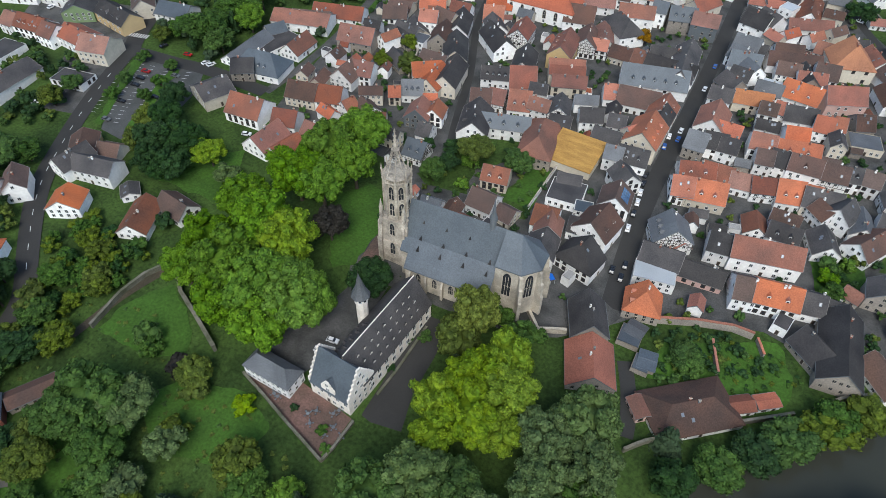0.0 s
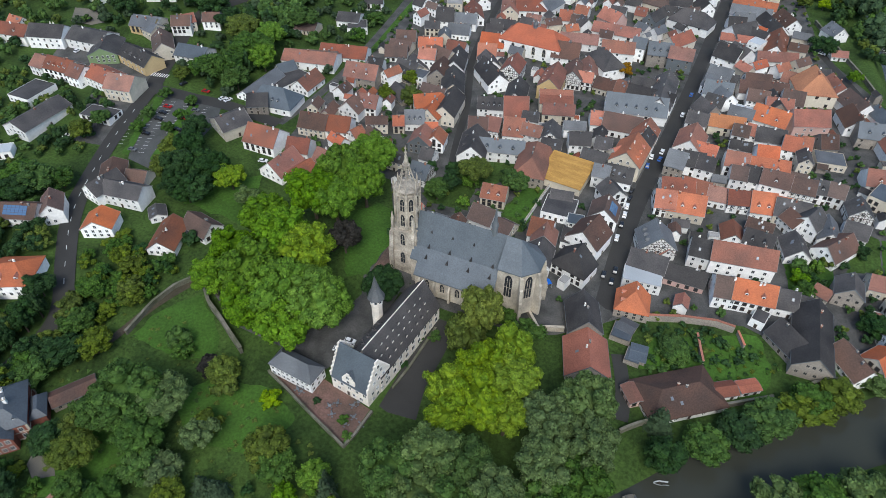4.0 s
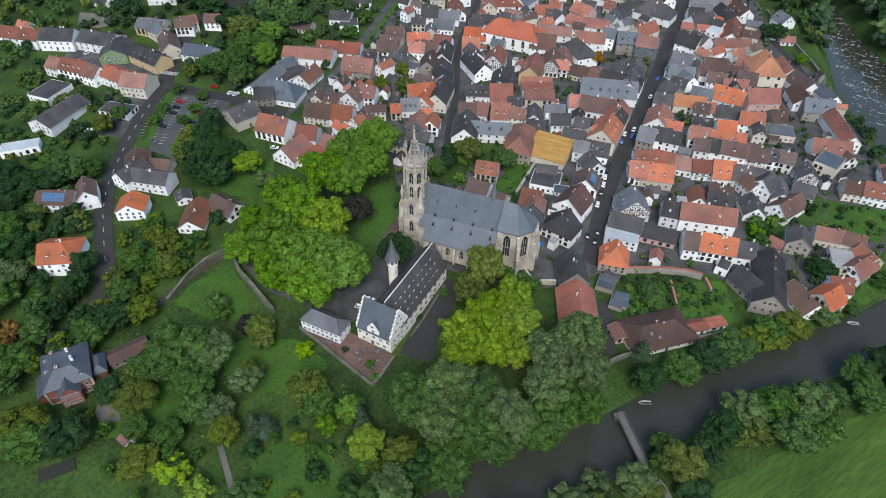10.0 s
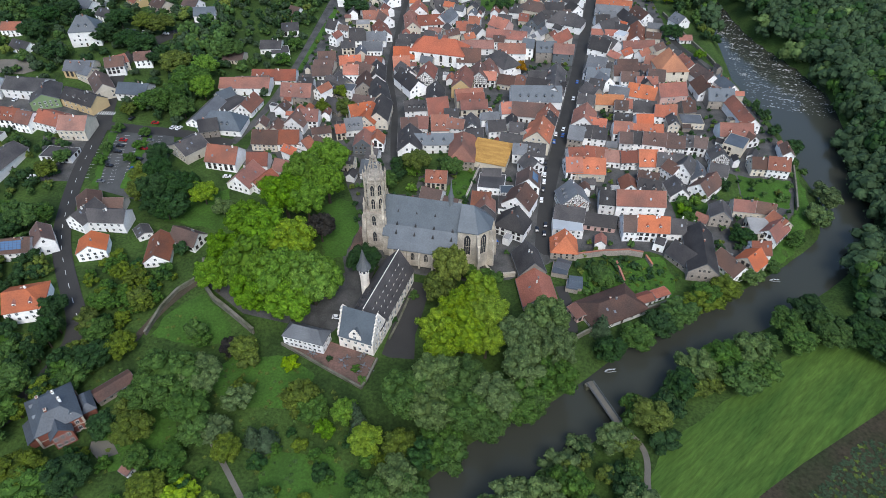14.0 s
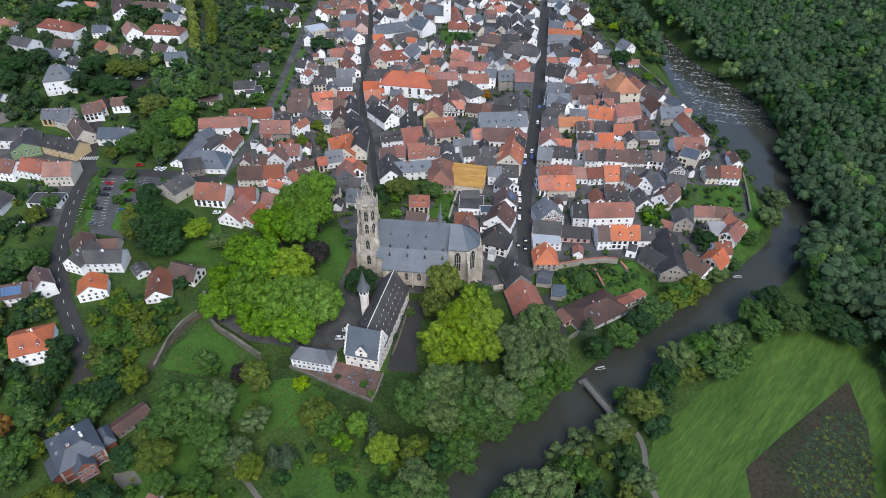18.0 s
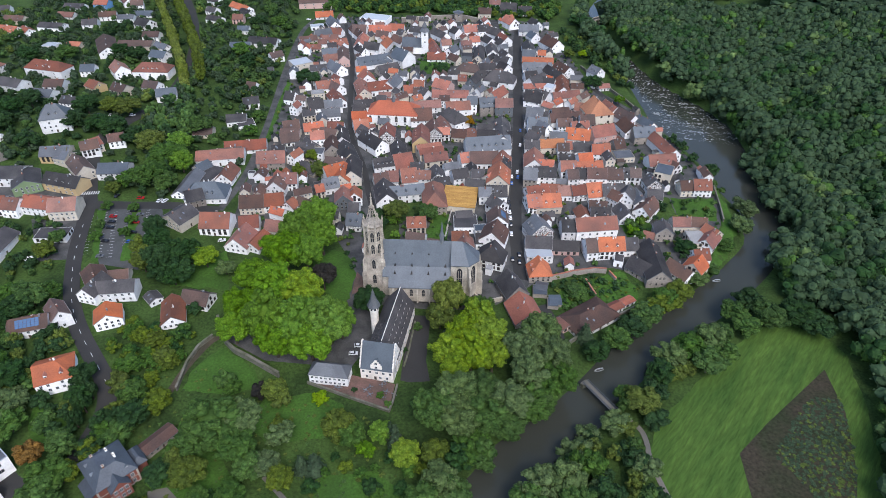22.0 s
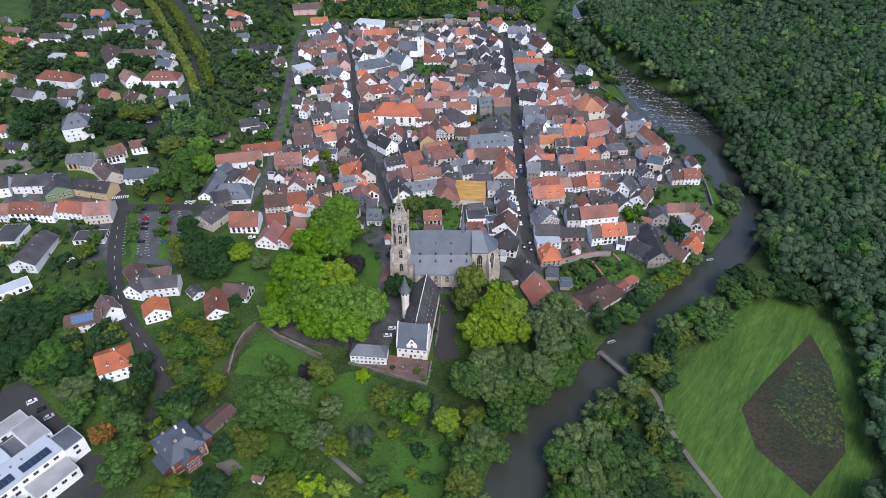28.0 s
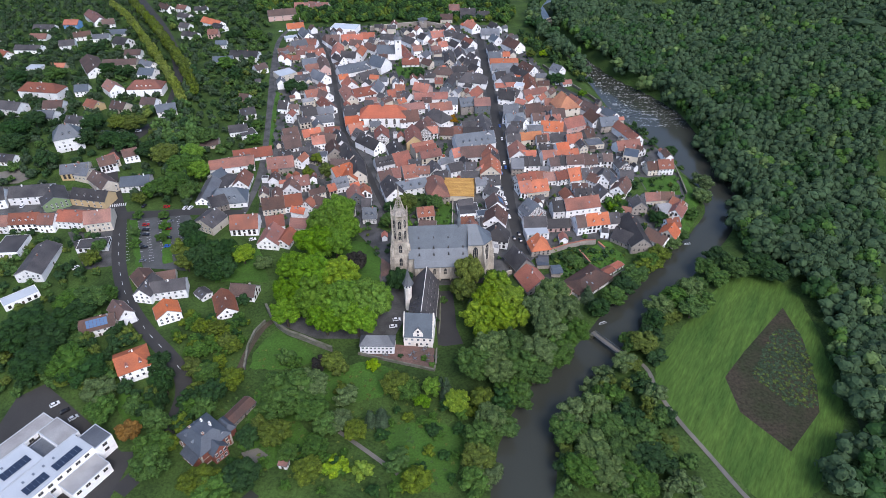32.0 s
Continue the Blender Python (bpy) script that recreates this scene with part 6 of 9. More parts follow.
road("road", [(-180.7, 60.9), (-189.0, 78.1), (-200.2, 103.2), (-206.1, 121.2), (-205.1, 138.4), (-197.8, 167.1), (-189.2, 196.0), (-192.0, 240.9), (-201.1, 294.6), (-247.0, 421.7), (-321.3, 564.0)], 9, ASPHALT, "asphalt road past the zebra crossing", 0.27, "road")
road("road", [(-180.1, 59.0), (-164.1, 61.7), (-140.1, 65.6), (-103.6, 65.0)], 8, ASPHALT, "asphalt street beside the car park", 0.32, "road")
road("road", [(65.9, 2.4), (73.5, 6.5), (78.7, 16.3)], 9, COBBLE, "cobbled way round the church choir", 0.3, "road")
road("path", [(116.0, -74.0), (121.5, -77.0), (124.6, -84.0), (123.6, -95.7), (127.9, -114.7), (134.3, -132.1), (140.8, -152.0), (143.2, -157.3)], 2.2, GRAVEL, "gravel path along the meadow edge", 0.3, "path")
road("road", [(88.1, -3.0), (91.9, -12.9), (94.3, -22.6), (94.9, -29.6)], 5, ASPHALT, "dark asphalt lane to the riverside barn", 0.24, "road")
road("path", [(-85.0, -82.0), (-82.6, -72.0), (-80.2, -57.0), (-77.0, -47.0), (-73.4, -38.0), (-66.0, -33.0)], 3.2, EARTH, "brown earth path beside the old garden wall", 0.3, "path")
road("path", [(-29.7, -109.1), (-16.3, -121.0), (-2.6, -133.7)], 2, GRAVEL, "pale garden path along a low wall", 0.3, "path")
road("path", [(140.6, 298.1), (156.7, 256.8), (173.6, 218.6)], 5, ASPHALT, "riverside lane above the quay wall", 0.3, "road")
tree(-38.7, 46.8, 12, 25, "lime", "big")
tree(-46.5, 32.0, 12.5, 26, "lime", "big")
tree(-32.5, 28.5, 10.5, 24, "lime", "big")
tree(-49.0, 13.2, 13, 26, "lime", "big")
tree(-37.5, 12.5, 11, 24, "lime", "big")
tree(-60.3, -5.3, 11, 22, "lime", "big")
tree(-47.3, -12.2, 12, 25, "lime", "big")
tree(-32.2, -16.8, 12, 25, "yellow", "big")
tree(-19.1, -33.5, 11, 25, "lime", "big")
tree(-60.4, -26.5, 11, 22, "lime", "big")
tree(-46.3, -34.2, 13, 26, "lime", "big")
tree(-31.0, -37.4, 13, 26, "lime", "big")
tree(-16.0, -38.1, 12, 25, "lime", "big")
tree(-61.2, -39.7, 9, 19, "lime", "big")
tree(-39.6, -46.6, 11, 22, "lime", "big")
tree(-22.7, -48.5, 11, 22, "lime", "big")
tree(-11.0, -34.4, 8, 22, "lime", "big")
tree(54.4, -25.9, 9, 21, "yellow", "big")
tree(47.2, -37.7, 10, 22, "yellow", "big")
tree(58.9, -38.7, 10, 22, "yellow", "big")
tree(51.2, -49.2, 11, 22, "yellow", "big")
tree(40.9, -48.5, 9, 19, "yellow", "big")
tree(60.9, -50.3, 8, 19, "yellow", "big")
tree(44.2, -58.4, 8, 17, "yellow", "big")
tree(39.4, -16.1, 8.5, 27, "spring", "big")
tree(35.7, -22.7, 8, 15, "olive", "tree")
tree(82.5, -36.7, 11, 23, "sage", "big")
tree(74.4, -46.9, 10, 22, "sage", "big")
tree(87.4, -50.1, 10, 22, "sage", "big")
tree(87.9, -62.5, 10, 20, "green", "big")
tree(77.5, -61.6, 10, 21, "sage", "big")
tree(45.3, -72.7, 11, 20, "sage", "big")
tree(55.6, -70.9, 10, 19, "green", "big")
tree(35.8, -81.2, 11, 19, "green", "big")
tree(46.5, -85.1, 11, 18, "sage", "big")
tree(57.8, -84.0, 10, 18, "green", "big")
tree(67.5, -76.3, 10, 20, "sage", "big")
tree(78.2, -74.2, 10, 18, "green", "big")
tree(80.9, -71.8, 8, 15, "green", "big")
tree(64.9, -85.7, 9, 15, "green", "big")
tree(54.8, -98.6, 8, 13, "green", "tree")
tree(5.3, 63.6, 8, 15, "olive", "big")
tree(-6.4, 46.5, 6, 11, "green", "big")
tree(-3.2, 55.1, 5, 9, "dark", "tree")
tree(23.7, 65.6, 7, 12, "green", "big")
tree(5.8, 48.6, 3, 4, "lime", "bush")
tree(-26.0, -1.0, 8, 16, "copper", "big")
tree(-0.3, -16.0, 9, 14, "dark", "big")
tree(39.8, -33.5, 4, 15, "fir", "fir")
tree(11.4, -67.3, 2, 2, "green", "bush")
tree(15.5, -72.3, 2, 2, "green", "bush")
tree(-0.8, -64.5, 1.5, 1.5, "dark", "bush")
tree(19.3, -27.1, 2, 2, "green", "bush")
tree(19.2, -39.0, 2, 2, "dark", "bush")
tree(24.4, -23.7, 2.5, 3, "green", "bush")
tree(54.7, -12.3, 6, 12, "green", "tree")
tree(45.9, -7.1, 4, 8, "green", "tree")
tree(3.6, 61.8, 4, 6, "lime", "bush")
tree(-53.5, -92.1, 14, 18, "green", "big")
tree(-44.2, -87.3, 10, 15, "sage", "big")
tree(-58.0, -98.8, 10, 15, "green", "big")
tree(-42.6, -100.1, 9, 13, "green", "big")
tree(-57.2, -112.8, 8, 11, "olive", "big")
tree(-34.6, -69.5, 6, 8, "olive", "tree")
tree(-41.0, -68.8, 5, 6, "copper", "bush")
tree(-14.7, -71.2, 4, 5, "yellow", "bush")
tree(-31.6, -72.8, 5, 7, "olive", "bush")
tree(-58.4, -64.4, 5, 7, "green", "bush")
tree(-54.7, -67.7, 4, 6, "green", "bush")
tree(25.5, -99.4, 7, 9, "yellow", "big")
tree(37.4, -98.5, 6, 9, "olive", "tree")
tree(9.2, -97.8, 4, 7, "lime", "tree")
tree(14.5, -89.7, 5, 8, "lime", "tree")
tree(14.0, -113.5, 4, 5, "dark", "bush")
tree(21.1, -93.3, 4, 15, "fir", "fir")
tree(18.6, -89.4, 3, 12, "fir", "fir")
tree(-9.8, -105.4, 5, 11, "fir", "fir")
tree(-15.1, -105.4, 4, 10, "fir", "fir")
tree(-3.2, -88.4, 7, 11, "olive", "tree")
tree(2.2, -91.3, 6, 9, "green", "tree")
tree(-27.6, -92.0, 6, 9, "sage", "tree")
tree(-29.4, -106.6, 6, 8, "sage", "tree")
tree(-35.6, -108.3, 6, 9, "green", "tree")
tree(-21.4, -112.0, 6, 8, "olive", "tree")
tree(-18.2, -132.2, 5, 6, "yellow", "bush")
tree(-29.2, -130.0, 6, 6, "yellow", "bush")
tree(-40.9, -131.5, 7, 8, "olive", "tree")
tree(-38.4, -120.1, 6, 8, "green", "tree")
tree(-50.6, -121.9, 5, 7, "green", "tree")
tree(-3.5, -129.9, 6, 8, "green", "tree")
tree(4.7, -140.6, 7, 9, "olive", "tree")
tree(34.3, -120.4, 7, 10, "green", "tree")
tree(40.4, -112.3, 8, 12, "sage", "tree")
tree(45.6, -115.1, 7, 11, "green", "tree")
tree(31.8, -132.0, 7, 10, "olive", "tree")
tree(35.9, -139.1, 6, 9, "sage", "tree")
tree(29.4, -142.8, 7, 10, "green", "tree")
tree(51.9, -96.5, 9, 13, "green", "big")
tree(47.2, -101.1, 7, 12, "dark", "tree")
tree(78.4, -111.6, 8, 14, "sage", "tree")
tree(73.9, -120.3, 8, 13, "green", "tree")
tree(87.9, -110.0, 8, 13, "sage", "tree")
tree(98.0, -103.1, 7, 11, "green", "tree")
tree(91.7, -119.9, 9, 13, "green", "big")
tree(101.8, -117.0, 8, 12, "dark", "tree")
tree(82.6, -130.8, 9, 12, "sage", "big")
tree(94.8, -131.7, 9, 12, "green", "big")
tree(106.5, -126.7, 8, 12, "green", "tree")
tree(105.2, -138.2, 9, 12, "dark", "big")
tree(75.0, -141.5, 9, 12, "green", "big")
tree(86.4, -143.7, 9, 12, "sage", "big")
tree(97.0, -148.5, 9, 12, "green", "big")
tree(125.0, -70.0, 8, 12, "olive", "big")
tree(111.7, -80.9, 6, 9, "sage", "tree")
tree(144.6, -40.6, 8, 11, "sage", "tree")
tree(153.9, -36.1, 8, 12, "green", "tree")
tree(164.3, -29.9, 8, 12, "sage", "tree")
tree(159.5, -46.3, 8, 12, "green", "tree")
tree(137.4, -52.0, 7, 10, "dark", "tree")
tree(169.2, -38.7, 7, 10, "green", "tree")
tree(120.2, -64.0, 6, 9, "green", "tree")
tree(110.0, -39.4, 7, 10, "dark", "tree")
tree(120.7, -30.1, 7, 10, "green", "tree")
tree(130.0, -20.7, 7, 10, "dark", "tree")
tree(106.5, -26.8, 5, 11, "fir", "fir")
tree(139.2, -12.4, 8, 11, "green", "tree")
tree(148.1, -4.0, 8, 11, "olive", "tree")
tree(150.3, 0.8, 7, 10, "green", "tree")
tree(161.0, 7.8, 7, 9, "olive", "tree")
tree(172.4, 19.0, 6, 8, "sage", "tree")
tree(182.5, 28.9, 5, 7, "green", "bush")
tree(220.2, 89.2, 8, 12, "sage", "tree")
tree(211.1, 68.5, 7, 10, "sage", "tree")
tree(197.9, 48.5, 5, 7, "green", "tree")
tree(209.4, 129.2, 6, 10, "dark", "tree")
tree(191.7, -3.6, 9, 12, "dark", "big")
tree(197.9, -12.9, 10, 13, "green", "big")
tree(211.9, -12.0, 10, 14, "dark", "big")
tree(185.6, -19.5, 7, 9, "green", "tree")
tree(219.3, -18.9, 9, 12, "dark", "big")
tree(183.1, -8.8, 7, 10, "green", "tree")
tree(-108.9, 12.3, 9, 16, "dark", "big")
tree(-111.1, -1.3, 8, 14, "dark", "big")
tree(-102.1, 1.1, 8, 14, "dark", "tree")
tree(-93.0, 13.0, 8, 13, "yellow", "big")
tree(-81.2, 8.0, 6, 8, "sage", "tree")
tree(-128.9, 34.9, 7, 14, "dark", "big")
tree(-122.5, 22.6, 8, 16, "dark", "big")
tree(-116.9, 8.0, 9, 17, "dark", "big")
tree(-124.1, 6.0, 7, 13, "olive", "big")
tree(-102.0, 13.8, 8, 16, "dark", "big")
tree(-104.8, -2.3, 7, 12, "dark", "big")
tree(-130.6, 18.6, 7, 11, "olive", "tree")
tree(-150.5, 110.3, 12, 18, "green", "big")
tree(-148.5, 126.5, 9, 18, "lime", "big")
tree(-139.9, 105.0, 9, 16, "lime", "big")
tree(-151.1, 89.1, 10, 16, "green", "big")
tree(-140.2, 81.1, 8, 13, "green", "tree")
tree(-145.2, 155.3, 9, 15, "green", "tree")
tree(-168.1, 125.7, 11, 17, "olive", "big")
tree(-180.8, 130.7, 9, 14, "dark", "tree")
tree(-159.4, 84.3, 9, 13, "green", "tree")
tree(-165.7, 83.0, 6, 10, "green", "tree")
tree(-171.5, 73.6, 5, 8, "olive", "tree")
tree(-163.3, 38.6, 3.6, 6, "green", "tree")
tree(-147.9, 44.6, 3.6, 6, "green", "tree")
tree(-146.6, 33.1, 3.6, 6, "green", "tree")
tree(-160.2, 27.8, 3.6, 6, "green", "tree")
tree(-151.3, 57.1, 3.6, 6, "green", "tree")
tree(-166.7, 56.1, 3.6, 6, "green", "tree")
tree(-180.8, 12.6, 6, 10, "olive", "tree")
tree(-180.1, 23.9, 5, 8, "green", "tree")
tree(-228.9, 163.5, 10, 14, "dark", "big")
tree(-211.3, 165.6, 9, 14, "olive", "big")
tree(-201.9, 167.9, 10, 14, "olive", "big")
tree(-226.8, 140.9, 9, 13, "dark", "big")
tree(-208.9, 139.4, 10, 13, "dark", "big")
tree(-199.0, 138.2, 9, 13, "dark", "tree")
tree(-277.9, 174.9, 10, 14, "dark", "big")
tree(-285.3, 159.5, 11, 15, "dark", "big")
tree(-276.8, 136.4, 10, 14, "dark", "big")
tree(-244.0, 112.9, 8, 12, "dark", "tree")
tree(-264.1, 290.2, 9, 12, "dark", "big")
tree(-246.9, 283.6, 9, 12, "dark", "big")
tree(-296.7, 350.8, 9, 11, "dark", "tree")
tree(-301.5, 272.8, 9, 12, "green", "tree")
tree(-333.1, 267.5, 9, 12, "dark", "tree")
tree(-235.2, 336.0, 5, 9, "olive", "tree")
tree(-166.7, -25.0, 10, 14, "green", "big")
tree(-168.0, -33.6, 9, 13, "dark", "big")
tree(-177.5, -25.0, 9, 12, "green", "big")
tree(-160.8, -19.2, 7, 9, "green", "tree")
tree(-173.9, -44.0, 11, 13, "dark", "big")
tree(-177.2, -56.3, 11, 14, "dark", "big")
tree(-192.4, -43.3, 12, 15, "dark", "big")
tree(-194.8, -54.3, 11, 14, "dark", "big")
tree(-176.4, -71.1, 12, 15, "dark", "big")
tree(-160.5, -71.6, 12, 14, "green", "big")
tree(-151.6, -76.0, 10, 13, "dark", "tree")
tree(-142.8, -85.5, 8, 11, "sage", "tree")
tree(-138.8, -94.5, 8, 11, "green", "tree")
tree(-160.9, -78.1, 6, 8, "olive", "tree")
tree(-120.3, -68.7, 6, 10, "dark", "tree")
tree(-116.7, -78.3, 6, 10, "dark", "tree")
tree(-122.9, -107.6, 6, 11, "rust", "big")
tree(-108.9, -118.1, 9, 14, "green", "big")
tree(-108.3, -125.6, 8, 12, "green", "tree")
tree(-85.9, -135.1, 9, 11, "olive", "big")
tree(-68.6, -134.1, 9, 12, "dark", "big")
tree(-78.2, -139.2, 8, 10, "green", "tree")
tree(-101.4, -102.9, 6, 9, "dark", "tree")
tree(-93.0, -95.4, 7, 9, "green", "tree")
tree(-103.7, -71.4, 6, 9, "olive", "tree")
tree(-96.0, -75.2, 6, 9, "green", "tree")
tree(-91.1, -85.7, 7, 9, "dark", "tree")
tree(-83.0, -79.3, 6, 9, "olive", "tree")
tree(-87.0, -57.0, 5, 7, "olive", "tree")
tree(-91.0, -52.5, 5, 7, "olive", "bush")
tree(-103.5, -60.1, 5, 7, "green", "tree")
tree(-98.2, -44.7, 5, 7, "olive", "tree")
tree(-88.0, -37.7, 5, 6, "green", "bush")
tree(-87.8, -22.1, 4, 6, "dark", "bush")
tree(-69.4, -112.1, 6, 8, "dark", "tree")
tree(-65.3, -106.2, 5, 8, "olive", "tree")
tree(-28.0, -87.4, 5, 7, "olive", "bush")
tree(63.6, 68.8, 5, 6, "green", "bush")
tree(147.2, 51.0, 5, 7, "green", "tree")
tree(145.7, 59.0, 4, 6, "lime", "bush")
tree(171.6, 43.0, 6, 7, "dark", "tree")
tree(107.4, 2.9, 5, 6, "green", "tree")
tree(104.6, 5.8, 5, 6, "green", "tree")
tree(-17.1, 61.7, 4, 7, "dark", "tree")
tree(-5.8, 66.0, 5, 7, "dark", "tree")
tree(-50.7, 112.7, 6, 9, "olive", "tree")
tree(21.2, 287.8, 7, 10, "dark", "tree")
tree(46.1, 192.6, 5, 8, "rust", "tree")
tree(150.8, 270.0, 8, 11, "dark", "tree")
tree(150.6, 337.6, 5, 7, "yellow", "tree")
tree(167.5, 238.1, 4, 8, "lime", "tree")
tree(138.6, 336.8, 5, 8, "olive", "tree")
tree(-89.3, 256.4, 9, 10, "dark", "tree")
tree(-95.2, 263.4, 8, 9, "dark", "tree")
tree(-150.5, 399.0, 11, 12, "green", "big")
tree(-171.0, 398.0, 10, 12, "dark", "big")
tree(-169.8, 439.3, 9, 12, "green", "big")
tree(-160.6, 306.0, 9, 12, "green", "tree")
tree(-147.0, 276.7, 9, 12, "dark", "tree")
tree(-140.2, 388.2, 6, 8, "green", "tree")
tree(-111.2, 161.5, 6, 8, "green", "tree")
tree(-113.1, 186.2, 5, 7, "green", "tree")
tree(-64.5, 108.6, 5, 9, "olive", "tree")
tree(-60.6, 130.8, 5, 8, "olive", "tree")
for ax, ay, r, h, leaf in ((-113.8, -76.0, 3.2, 11, "dark"), (-113.6, -83.0, 3.4, 11, "dark"), (-113.4, -90.5, 3.4, 10, "dark"), (-99.0, -84.0, 5, 8, "olive"), (-99.0, -95.0, 5, 9, "green"), (-100.5, -104.0, 5, 9, "olive"), (-115.0, -100.0, 5, 9, "green"), (-111.0, -104.0, 5.5, 11, "green"), (-101.5, -90.0, 5.5, 10, "dark"), (-103.5, -114.0, 5, 9, "olive")):
    tree(ax, ay, r, h, leaf)
for ax, ay, r, h, leaf in ((145.0, 66.0, 4, 6, "green"), (152.0, 70.0, 3, 5, "lime"), (150.0, 62.0, 3, 4, "dark"), (155.5, 74.0, 3, 5, "olive"), (168.0, 86.0, 4, 6, "dark"), (184.0, 92.0, 2.5, 4, "green"), (196.0, 86.0, 2, 3, "olive")):
    tree(ax, ay, r, h, leaf, "bush")
for ax, ay in resample([(-339.9, 520.6), (-307.1, 471.4), (-276.8, 415.6), (-252.5, 369.1), (-228.1, 320.7), (-208.2, 281.5), (-191.6, 247.5), (-179.3, 218.2)], 11):
    tree(ax, ay, 4.2, 12, "spring", "tree", "avenue trees")
for ax, ay in resample([(-320.3, 532.2), (-279.9, 459.1), (-248.7, 400.7), (-222.0, 346.6), (-201.3, 303.6), (-185.2, 266.6), (-172.7, 235.2)], 10):
    tree(ax, ay, 5.0, 13, "olive", "tree", "avenue trees")
wood("woodland", [(152.6, 430.8), (161.1, 365.0), (177.5, 312.1), (192.5, 266.8), (212.1, 250.0), (218.1, 199.5), (222.2, 157.4), (225.1, 111.5), (232.1, 79.0), (213.3, 12.7), (232.6, -7.7), (236.1, -27.6), (229.1, -63.5), (216.7, -98.4), (208.4, -118.5), (195.5, -136.2), (173.5, -157.3), (199.9, -159.2), (511.0, 355.4), (175.4, 540.2)], 8.4, 7.4, 15, [("wooded", 12), ("dark", 2), ("sage", 0.4), ("green", 0.6)], "dense dark green wooded hillside across the river", 1, 175, 2)
wood("woodland", [(330, -400), (600, -400), (900, 700), (700, 1100), (-700, 1100), (-800, 200), (-600, 650), (150, 700), (330, 480), (480, 300), (470, 150), (330, -100)], 42, 23, 18, [("wooded", 5), ("dark", 2)], "distant dark green woods round the valley", 2, 50, 2)
wood("shrubbery", [(-200.9, -60.7), (-177.5, -35.0), (-154.9, -32.2), (-109.4, -63.4), (-107.6, -83.6), (-113.0, -102.8), (-141.6, -83.5), (-155.3, -80.6), (-176.5, -79.8), (-188.5, -88.4)], 6, 3.6, 6, [("dark", 3), ("green", 3), ("olive", 2)], "dense garden shrubs and small trees on the slope", 3, 230, 2)
wood("shrubbery", [(-116.8, -31.7), (-83.0, -34.0), (-82.0, -46.0), (-86.0, -63.8), (-87.0, -82.1), (-90.0, -86.7), (-103.2, -90.6), (-106.6, -70.1), (-118.4, -48.7)], 4.8, 2.6, 4.5, [("dark", 3), ("green", 3), ("olive", 3)], "mixed garden shrubs between the plots", 4, 230, 2)
wood("shrubbery", [(-205.0, 206.6), (-176.8, 218.1), (-176.0, 267.2), (-200.0, 320.0), (-262.0, 480.0), (-285.0, 535.8), (-222.0, 370.3), (-190.0, 250.0), (-152.0, 163.7), (-146.0, 90.8), (-159.5, 97.6), (-182.5, 140.6)], 7.5, 4.0, 10, [("dark", 4), ("wooded", 3), ("green", 3), ("olive", 1)], "belt of dark green trees beside the old railway", 5, 80, 3)
wood("shrubbery", [(-500.5, 575.6), (-164.5, 558.4), (-121.2, 333.6), (-111.4, 215.4), (-100.0, 99.5), (-104.6, 70.6), (-138.1, 72.4), (-182.9, 70.8), (-197.0, 96.5), (-233.0, 94.1), (-269.8, 94.1)], 10, 3.3, 6.5, [("dark", 4), ("wooded", 4), ("green", 2)], "garden trees among the houses on the hill", 6, 60, 3)
wood("shrubbery", [(117.9, -38.5), (171.3, -0.4), (192.0, 15.5), (182.2, 4.5), (145.3, -25.1), (117.5, -51.4), (104.8, -63.4), (100.4, -55.9)], 6, 3.6, 6, [("green", 3), ("sage", 2), ("dark", 2)], "bushes along the town bank of the river", 7, 230, 3)
wood("shrubbery", [(80.0, -92.5), (91.5, -91.0), (110.8, -73.6), (139.6, -41.1), (161.8, -24.3), (184.3, -17.8), (166.9, -36.3), (138.5, -61.3), (122.1, -91.9), (121.0, -119.0), (125.4, -154.1), (64.8, -148.8)], 8, 4.5, 8, [("green", 3), ("sage", 2), ("dark", 2), ("olive", 1)], "riverside trees and bushes beside the meadow", 8, 230, 3)
wood("shrubbery", [(-65.3, -126.5), (-39.7, -113.3), (-19.3, -108.3), (-3.5, -96.5), (39.6, -99.8), (48.1, -117.6), (36.5, -146.4), (-98.4, -138.2), (-92.1, -135.6), (-79.4, -116.8)], 10.5, 2.7, 4.5, [("green", 3), ("olive", 3), ("dark", 3)], "scattered park shrubs and young trees", 9, 230, 2)
wood("shrubbery", [(-170.5, 509.5), (-112.0, 458.0), (1.1, 456.0), (60.0, 452.0), (127.1, 446.0), (140.0, 451.3), (146.4, 542.3), (-178.9, 558.8)], 9, 4.8, 9, [("green", 3), ("dark", 3), ("olive", 1)], "tree belt behind the far end of town", 10, 70, 3)
wood("shrubbery", [(142.2, 407.9), (158.0, 373.8), (174.7, 312.4), (186.1, 267.4), (177.6, 265.6), (166.0, 298.9), (147.3, 349.4), (132.0, 384.4)], 8, 4, 8, [("green", 3), ("dark", 3), ("olive", 1)], "trees along the town bank upstream", 13, 60, 2)
wood("shrubbery", [(90.1, 19.8), (123.1, 21.4), (133.7, 13.5), (122.3, 4.1), (97.8, -10.8), (86.4, 0.4)], 4.6, 1.8, 2.8, [("green", 3), ("dark", 2), ("olive", 1)], "garden shrubs behind the town wall", 11, 40, 2)
